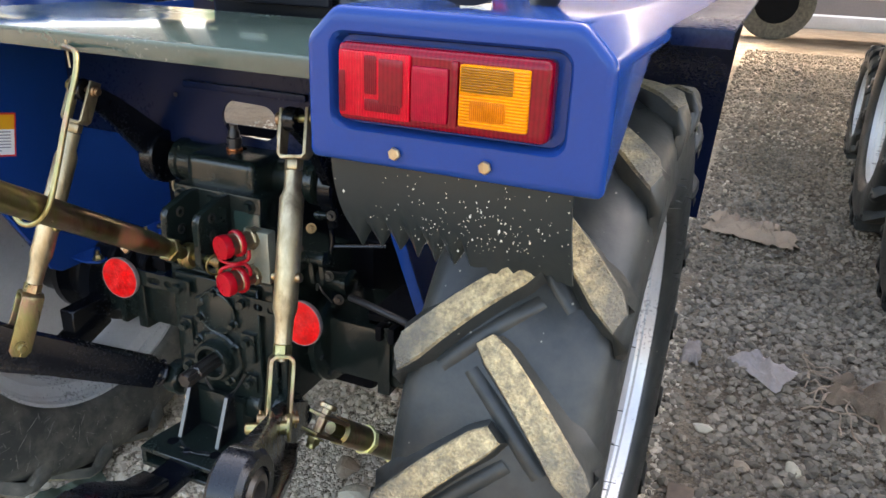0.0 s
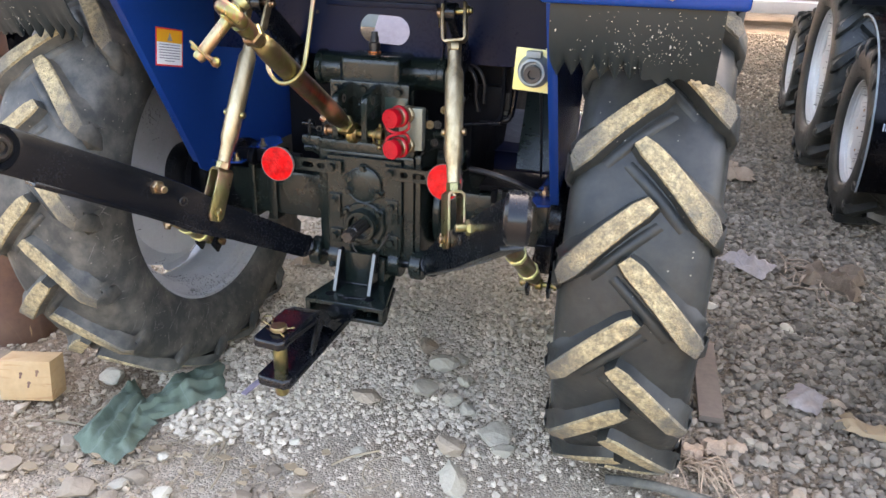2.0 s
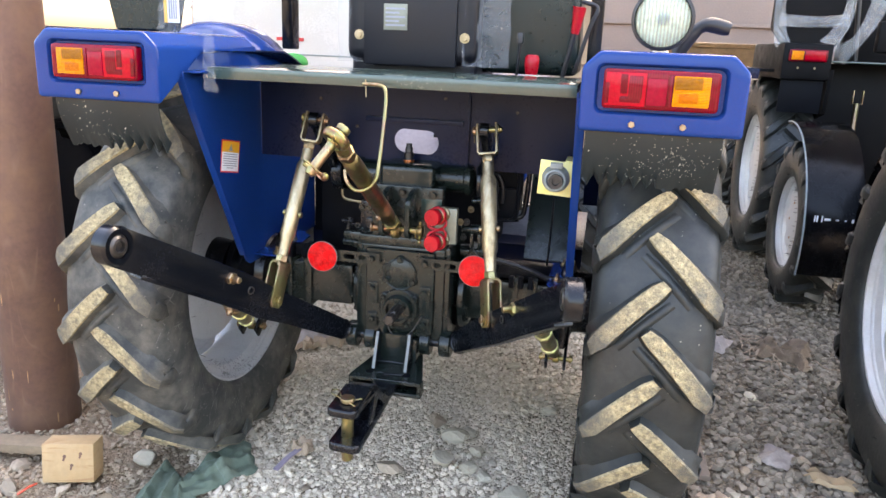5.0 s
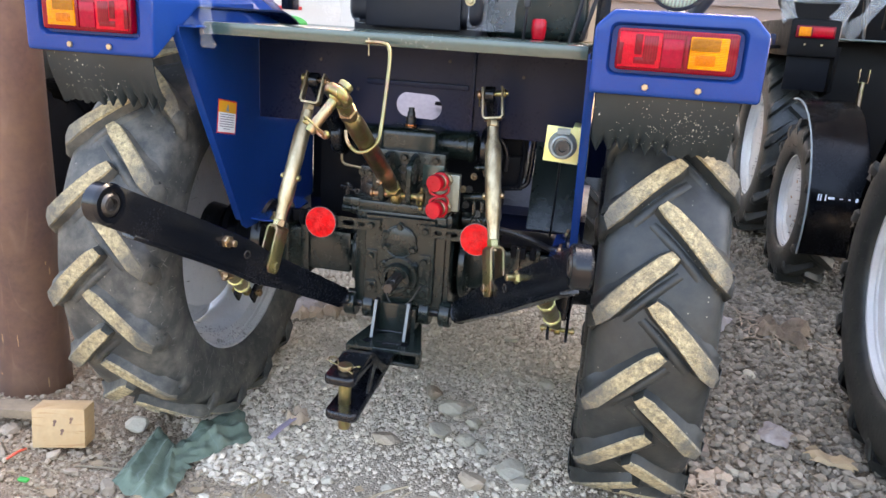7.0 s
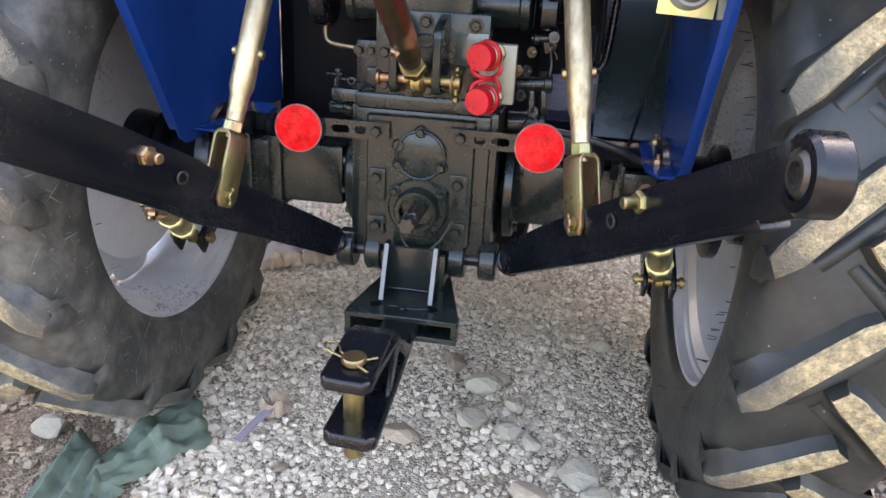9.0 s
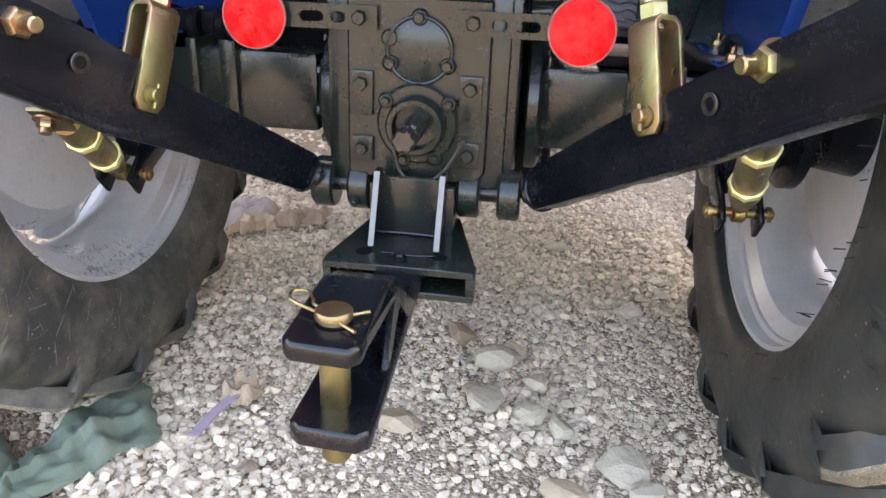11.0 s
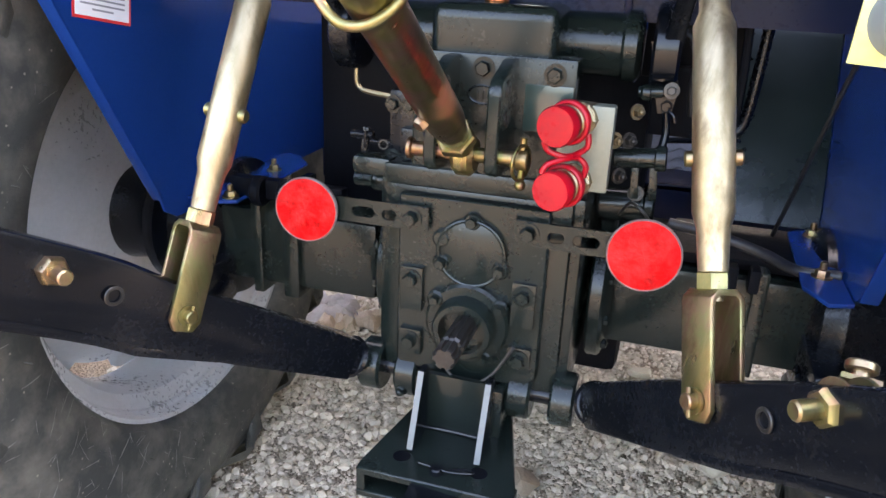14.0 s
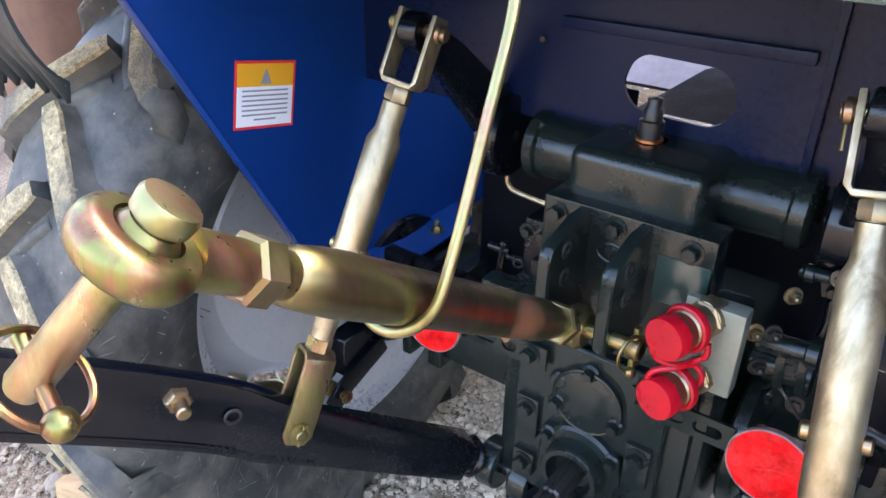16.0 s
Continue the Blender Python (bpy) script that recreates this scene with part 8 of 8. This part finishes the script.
def van():
    ob = empty_thing("van", (-3.4, 9.5, 0), "white van parked beyond the tractors", "van")
    b = fresh()
    prism(b, [(8.0, 0.45), (8.0, 2.0), (8.3, 2.2), (12.4, 2.2), (12.6, 1.4), (13.2, 1.1), (13.2, 0.45)], "x", -4.6, -2.3, 0.06, segs=3)
    body = part("body", b, M["van_white"], ob)
    b = fresh()
    box(b, -4.55, -2.35, 7.985, 8.01, 1.25, 1.27, 0.002)
    box(b, -4.5, -2.4, 7.96, 8.0, 0.45, 0.95, 0.03)
    part("bumper", b, M["plastic_grey"], ob, "grey bumper and trim")
    for x in (-4.45, -2.55):
        b = fresh()
        lathe(b, [(-0.1, 0.2), (-0.1, 0.33), (-0.08, 0.35), (0.08, 0.35), (0.1, 0.33), (0.1, 0.2), (0.06, 0)], (x, 9.2, 0.35), (1, 0, 0), 32)
        part("van_wheel", b, M["rubber"], ob, "black van wheel")
    b = fresh()
    box(b, -3.45, -3.10, 7.975, 7.99, 1.42, 1.46, 0)
    part("lettering_bar", b, M["label_red"], ob)


van()


def loader_wheel():
    ob = empty_thing("truck", (1.6, 17.5, 0), "dusty truck standing at the far side of the yard", "truck")
    for name, mat, label, prof, ring_shut in (
            ("truck_tyre", "lug_dust", "dusty grey truck tyre", [(-0.16, 0.42), (-0.16, 0.66), (-0.12, 0.74), (0.12, 0.74), (0.16, 0.66), (0.16, 0.42)], True),
            ("truck_rim", "shade_black", "dark truck rim", [(-0.14, 0.43), (-0.11, 0.40), (0.0, 0.36), (0.02, 0.16), (-0.08, 0.13), (-0.09, 0.0)], False)):
        b = fresh()
        lathe(b, prof, (0.95, 17.5, 0.73), (0, 1, 0.001), 48, closed=ring_shut)
        part(name, b, M[mat], ob, label)
    b = fresh()
    box(b, -2.2, 0.2, 17.3, 19.5, 1.16, 2.6, 0.05)
    part("truck_cab", b, M["concrete"], ob, "dusty pale truck cab")
    b = fresh()
    box(b, -2.2, 4.4, 17.6, 18.6, 0.85, 1.15, 0.03)
    part("truck_chassis", b, M["concrete"], ob, "dusty truck chassis")
    b = fresh()
    box(b, 1.8, 4.5, 17.3, 19.5, 1.2, 1.66, 0.05)
    box(b, 1.75, 4.55, 17.25, 19.55, 1.66, 1.76, 0.02)
    part("truck_bed", b, M["wood_grey"], ob, "dusty brown truck bed")


loader_wheel()


# ---- loose things on the ground ----
def patch(t, corners, height, seed, n=26, m=26, creases=(), rough=0.35, edge_jag=0.05):
    """A four-cornered crumpled patch: sharp creases run across it, its rim lies on the ground."""
    a, b, c, d = [Vector((*p, 0)) for p in corners]
    g = []
    for j in range(m + 1):
        row = []
        for i in range(n + 1):
            u, v = i / n, j / m
            ju = u + edge_jag * noise.noise(Vector((v * 4, seed, 1 if u < 0.5 else 7))) * abs(2 * u - 1)
            jv = v + edge_jag * noise.noise(Vector((u * 4, seed, 3 if v < 0.5 else 9))) * abs(2 * v - 1)
            p = (a * (1 - ju) + b * ju) * (1 - jv) + (d * (1 - ju) + c * ju) * jv
            f = 0.35 + rough * (1 - 2 * abs(noise.noise(Vector((p.x * 14, p.y * 14, seed))))) + 0.3 * rough * noise.noise(Vector((p.x * 50, p.y * 50, seed)))
            for u0, v0, u1, v1, w, lift in creases:
                dx, dy = u1 - u0, v1 - v0
                k = min(1, max(0, ((u - u0) * dx + (v - v0) * dy) / (dx * dx + dy * dy)))
                off = math.hypot(u - u0 - dx * k, v - v0 - dy * k)
                f += lift * max(0, 1 - off / w)
            rim = min(1, 7 * min(u, v, 1 - u, 1 - v) + 0.25)
            row.append(t.verts.new((p.x, p.y, ground_height(p.x, p.y) + 0.014 + height * max(0.0, f) * rim)))
        g.append(row)
    for j in range(m):
        for i in range(n):
            t.faces.new((g[j][i], g[j][i + 1], g[j + 1][i + 1], g[j + 1][i]))


def scrap(name, mat, label, category, patches, angle=45, thick=0.002):
    t = bmesh.new()
    for kw in patches:
        patch(t, **kw)
    bmesh.ops.recalc_face_normals(t, faces=t.faces)
    bmesh.ops.solidify(t, geom=t.faces[:], thickness=thick)
    b = fresh()
    put(b, t)
    return thing(name, b, mat, label, category, angle=angle)


scrap("cloth", M["cloth"], "crumpled green cloth lying under the tyre", "cloth", [
    dict(corners=((-0.75, 0.90), (-0.555, 0.855), (-0.57, 1.06), (-0.80, 1.24)), height=0.030, seed=2.0, n=44, m=44, creases=((0.62, 0.0, 0.42, 1.0, 0.10, 0.9), (0.25, 0.2, 0.1, 1.0, 0.10, 0.7), (0.9, 0.3, 0.55, 1.0, 0.08, 0.6)), rough=0.45, edge_jag=0.10),
    dict(corners=((-0.70, 1.05), (-0.60, 1.04), (-0.47, 1.27), (-0.62, 1.46)), height=0.032, seed=5.0, n=40, m=40, creases=((0.0, 0.5, 1.0, 0.62, 0.12, 0.7), (0.4, 0.0, 0.7, 1.0, 0.10, 0.6)), rough=0.45, edge_jag=0.12)], 60)
scrap("sack", M["cloth_brown"], "crumpled brown sacking on the gravel", "sack", [dict(corners=((0.85, 4.52), (1.30, 4.40), (1.34, 4.62), (0.88, 4.76)), height=0.07, seed=6.0, n=40, m=20, rough=0.8, edge_jag=0.2)])
scrap("paper", M["paper"], "crumpled pinkish-white paper wrapper on the gravel", "litter", [dict(corners=((1.065, 2.975), (1.245, 2.785), (1.325, 2.970), (1.14, 3.055)), height=0.030, seed=9.0, creases=((0.0, 0.3, 1.0, 0.5, 0.12, 0.9), (0.2, 0.9, 0.9, 0.1, 0.10, 0.7)), rough=0.5, edge_jag=0.04)])
scrap("paper", M["paper_grey"], "crumpled dirty paper scrap", "litter", [dict(corners=((1.225, 1.80), (1.33, 1.755), (1.385, 1.885), (1.30, 1.95)), height=0.020, seed=10.0, n=16, m=16, creases=((0.3, 0.0, 0.6, 1.0, 0.2, 0.8),), rough=0.5, edge_jag=0.12)])
scrap("paper", M["paper"], "pinkish plastic scraps under the tractor", "litter", [dict(corners=((-0.80, 2.24), (-0.62, 2.30), (-0.66, 2.46), (-0.84, 2.42)), height=0.045, seed=16.0, n=22, m=22, rough=1.0, edge_jag=0.3)])
scrap("dry_leaves", M["cloth_brown"], "dry tan leaves on the gravel under the tractor", "litter", [dict(corners=((-0.76 + 0.07 * k, 2.20 + 0.05 * k), (-0.68 + 0.07 * k, 2.22 + 0.04 * k), (-0.67 + 0.06 * k, 2.30 + 0.05 * k), (-0.75 + 0.07 * k, 2.29 + 0.04 * k)), height=0.04, seed=60.0 + k, n=10, m=10, rough=1.0, edge_jag=0.35) for k in range(4)])
scrap("paper", M["paper_grey"], "dirty white paper scrap behind the tyre", "litter", [dict(corners=((0.89, 2.86), (0.97, 2.86), (0.96, 3.06), (0.90, 3.04)), height=0.04, seed=21.0, n=12, m=12, rough=0.7, edge_jag=0.2)])


def net_sack():
    """A tangle of torn brown netting and cords."""
    rng = random.Random(31)
    t = bmesh.new()
    patch(t, ((1.40, 2.82), (1.62, 2.70), (1.68, 2.98), (1.46, 2.98)), 0.05, 13.0, 18, 18, (), 0.9, 0.35)
    bmesh.ops.solidify(t, geom=t.faces[:], thickness=0.003)
    b = fresh()
    put(b, t)
    sack = thing("torn_sack", b, M["cloth_brown"], "torn brown net sack and cords on the gravel", "sack", angle=60)
    for _ in range(12):
        b = fresh()
        x, y, a = rng.uniform(1.38, 1.66), rng.uniform(2.72, 3.0), rng.uniform(0, 6.28)
        pts = []
        for k in range(6):
            pts.append((x, y, ground_height(x, y) + 0.02 + rng.uniform(0, 0.035)))
            a += rng.uniform(-0.9, 0.9)
            x, y = x + 0.045 * math.cos(a), y + 0.045 * math.sin(a)
        tube(b, smooth_line(pts, 4), 0.003, 6)
        part("cord", b, M["cloth_brown"], sack)


net_sack()
scrap("twig_litter", M["cloth_brown"], "withered brown flower with a violet stalk", "litter", [dict(corners=((-0.385, 1.365), (-0.335, 1.37), (-0.325, 1.435), (-0.375, 1.43)), height=0.05, seed=24.0, n=10, m=10, rough=0.9, edge_jag=0.3)])
scrap("dry_leaves", M["cloth_brown"], "dry brown leaves beside the tyre", "litter", [dict(corners=((0.93 + 0.06 * k, 1.39 + 0.04 * k), (0.98 + 0.06 * k, 1.39 + 0.04 * k), (0.99 + 0.06 * k, 1.45 + 0.04 * k), (0.92 + 0.06 * k, 1.44 + 0.04 * k)), height=0.022, seed=40.0 + k, n=10, m=10, rough=1.0, edge_jag=0.3) for k in range(3)])


def small_litter():
    b = fresh()
    strip(b, smooth_line([(-0.035, -0.125, 0.016), (-0.022, -0.06, 0.024), (0.0, 0.0, 0.032)]), (0, 0, 1), 0.020, 0.005, 0.001)
    thing("stalk", b, material("violet_grey", (0.27, 0.22, 0.26), 0.7), "faded violet wrapper stalk on the gravel", "litter", at=(-0.362, 1.375, 0.006))
    b = fresh()
    box(b, -0.080, 0.080, -0.045, 0.040, 0, 0.128, 0.003, pose(0, 0, 0, -9, 0, 0))
    blk = thing("wood_block", b, M["wood"], "sawn pine block with three nail holes, lying on the gravel", "wood block", at=(-1.012, 1.045, 0.012, 0, 0, 17))
    turn = pose(-1.012, 1.045, 0.012, 0, 0, 17) @ pose(0, 0, 0, -9, 0, 0)
    for x, z in ((-0.010, 0.088), (0.040, 0.096), (0.012, 0.058)):
        b = fresh()
        cyl(b, turn @ Vector((x, -0.0440, z)), turn @ Vector((x, -0.0462, z)), 0.0055, n=10)
        box(b, -0.003, 0.003, -0.0458, -0.0445, -0.016, 0.003, 0, turn @ pose(x, 0, z, 0, 14, 0))
        part("nail_hole", b, M["rust_post"], blk, "rusty nail hole")
    b = fresh()
    strip(b, [(-0.42, -0.05, 0.038), (0, 0.02, 0.050), (0.38, 0.07, 0.060)], (0, 0, 1), 0.07, 0.032, 0.004)
    thing("plank", b, M["wood_grey"], "weathered plank lying beside the post", "plank", at=(-1.40, 1.075, 0.0))
    b = fresh()
    strip(b, [(0.99, 2.10, 0.022), (1.01, 1.60, 0.026)], (0, 0, 1), 0.075, 0.02, 0.003)
    thing("board", b, M["board"], "narrow brown board lying beside the tyre", "board")
    b = fresh()
    strip(b, [(0, 0, 0.012), (0.015, 0.03, 0.022), (0.022, 0.058, 0.02)], (0, 0, 1), 0.009, 0.004, 0.001)
    thing("red_scrap", b, M["paint_red"], "red plastic scrap on the gravel", "litter", at=(-1.10, 0.90, 0.01))
    b = fresh()
    box(b, -0.016, 0.016, -0.008, 0.008, 0, 0.010, 0.004)
    thing("green_scrap", b, M["leaf_green"], "green plastic scrap on the gravel", "litter", at=(-0.98, 0.83, 0.015))
    b = fresh()
    tube(b, smooth_line([(-0.20, 0.02, 0.022), (-0.1, 0.03, 0.025), (0.04, 0.02, 0.024), (0.16, 0.0, 0.020), (0.25, -0.04, 0.016)]), 0.014, 10)
    thing("hose", b, M["lug_dust"], "grey dusty hose lying behind the tyre", "hose", at=(0.93, 1.20, 0.0))
    rng = random.Random(17)
    b = fresh()
    for _ in range(46):
        a = rng.gauss(-0.5, 0.5)
        x, y, L = rng.gauss(0.0, 0.03), rng.gauss(0, 0.025), rng.uniform(0.04, 0.12)
        z = rng.uniform(0.012, 0.05)
        tube(b, smooth_line([(x, y, z), (x + L * 0.5 * math.cos(a), y + L * 0.5 * math.sin(a), z + 0.012), (x + L * math.cos(a), y + L * math.sin(a), 0.012)], 3), 0.0022, 5)
    thing("straw", b, M["cloth_brown"], "bundle of dry straw beside the tyre", "straw", kind="stuff", at=(0.965, 1.36, 0.0))


small_litter()


def dry_stems():
    """Broken straw and twigs trodden into the earth behind the tractor."""
    rng = random.Random(77)
    b = fresh()
    for k in range(210):
        x, y = rng.uniform(-1.15, 0.55), rng.gauss(0.86, 0.10)
        a, L = rng.gauss(0.7, 0.9), rng.uniform(0.02, 0.10) * (1.9 if k % 23 == 0 else 1)
        r = rng.uniform(0.0008, 0.0018) * (2.2 if k % 23 == 0 else 1)
        bend = rng.uniform(-0.4, 0.4)
        pts = []
        for i in range(4):
            px, py = x + L * i / 3 * math.cos(a + bend * i), y + L * i / 3 * math.sin(a + bend * i)
            pts.append((px, py, ground_height(px, py) + 0.010 + rng.uniform(0, 0.012)))
        tube(b, smooth_line(pts, 2), r, 5)
    thing("straw", b, M["straw"], "dry straw and twig ends scattered on trodden earth", "straw", kind="stuff")
    b = fresh()
    for k in range(34):
        x, y = rng.uniform(-1.1, 0.5), rng.gauss(0.86, 0.10)
        t = bmesh.new()
        c, sn, r = rng.uniform(0, 6.28), rng.uniform(0.3, 0.7), rng.uniform(0.012, 0.03)
        ring_v = [t.verts.new((x + r * math.cos(c + q) * rng.uniform(0.7, 1.1), y + r * sn * math.sin(c + q), ground_height(x, y) + 0.012 + rng.uniform(0, 0.012))) for q in (0, 0.9, 1.9, 2.9, 3.8, 4.9)]
        t.faces.new(ring_v)
        ex = bmesh.ops.extrude_face_region(t, geom=t.faces[:])
        bmesh.ops.translate(t, vec=(0, 0, 0.003), verts=[g for g in ex["geom"] if isinstance(g, bmesh.types.BMVert)])
        bmesh.ops.recalc_face_normals(t, faces=t.faces)
        put(b, t)
    thing("dry_leaves", b, M["leaf_brown"], "small dead leaves trodden into the earth", "litter", kind="stuff")


dry_stems()
scrap("cardboard", M["leaf_brown"], "torn tan cardboard scrap on the dirty gravel", "litter", [dict(corners=((1.39, 1.70), (1.52, 1.66), (1.55, 1.73), (1.41, 1.79)), height=0.03, seed=51.0, n=12, m=12, rough=0.6, edge_jag=0.25)])


def stones():
    rng = np.random.default_rng(8)
    shapes, fa = stone_shape(rng, 2, 11, 0.03)
    spots = [(0.147, 1.635, 0.062), (0.05, 1.74, 0.05), (0.24, 1.575, 0.050), (0.134, 1.466, 0.058), (0.235, 1.454, 0.045), (0.304, 1.215, 0.058), (0.442, 1.255, 0.04), (0.402, 1.315, 0.055), (0.293, 1.42, 0.034),
             (-0.035, 1.37, 0.062), (0.273, 2.352, 0.05), (-0.863, 1.215, 0.05), (0.19, 1.71, 0.034), (0.10, 1.53, 0.026), (0.05, 1.12, 0.026), (0.20, 1.13, 0.024), (-0.15, 1.12, 0.026), (-0.28, 1.22, 0.024),
             (-0.72, 1.02, 0.03), (-1.15, 0.93, 0.04), (0.52, 0.95, 0.04), (-0.14, 0.98, 0.026), (0.25, 0.92, 0.035),
             (0.98, 1.75, 0.035), (1.12, 1.55, 0.05), (1.22, 1.32, 0.05), (1.15, 2.3, 0.05), (1.3, 2.35, 0.05), (0.98, 3.1, 0.04), (1.4, 1.6, 0.04), (1.02, 2.45, 0.05), (0.47, 1.95, 0.035),
             (-0.584, 0.738, 0.055), (-0.015, 0.914, 0.045), (-0.159, 0.838, 0.042), (-0.75, 0.89, 0.040), (-0.085, 0.86, 0.036), (0.165, 0.93, 0.040), (0.345, 1.076, 0.062), (-0.36, 0.80, 0.030), (-0.46, 0.93, 0.026), (0.05, 0.83, 0.030), (0.30, 0.86, 0.034), (-0.82, 0.76, 0.04),
             (1.40, 1.86, 0.05), (1.52, 1.60, 0.05), (1.18, 1.72, 0.045), (-0.5, 0.80, 0.03), (0.60, 1.05, 0.04), (1.08, 1.22, 0.045), (-0.90, 0.93, 0.03), (-1.0, 0.98, 0.028), (-1.22, 1.05, 0.035)]
    clods = np.random.default_rng(41)
    spots += [(clods.uniform(-1.0, 0.5), clods.uniform(0.62, 0.92), clods.uniform(0.018, 0.038)) for _ in range(26)]
    for k, (x, y, s) in enumerate(spots):
        if x > 0.95:
            s *= 0.72
        me = bpy.data.meshes.new("stone")
        c = shapes[k % 40] * s * np.array([1.0, 1.0, 0.8])
        me.from_pydata([tuple(v) for v in c], [], [tuple(int(i) for i in f) for f in fa])
        brown = k % 4 == 1 or x < -0.5 and y < 1.1 or y < 0.9 and k % 2 == 0 or x > 0.95 and k % 3 != 0 or k >= len(spots) - 26
        me.materials.append(M["stone_brown" if brown else "stone"])
        ob = new("stone", me)
        ob.matrix_basis = pose(x, y, ground_height(x, y) + s * 0.38, rng.uniform(-15, 15), rng.uniform(-15, 15), rng.uniform(0, 360))
        tagged(ob, "brown angular stone on the gravel" if brown else "pale angular stone on the gravel", "stone", "stones on the gravel")


stones()
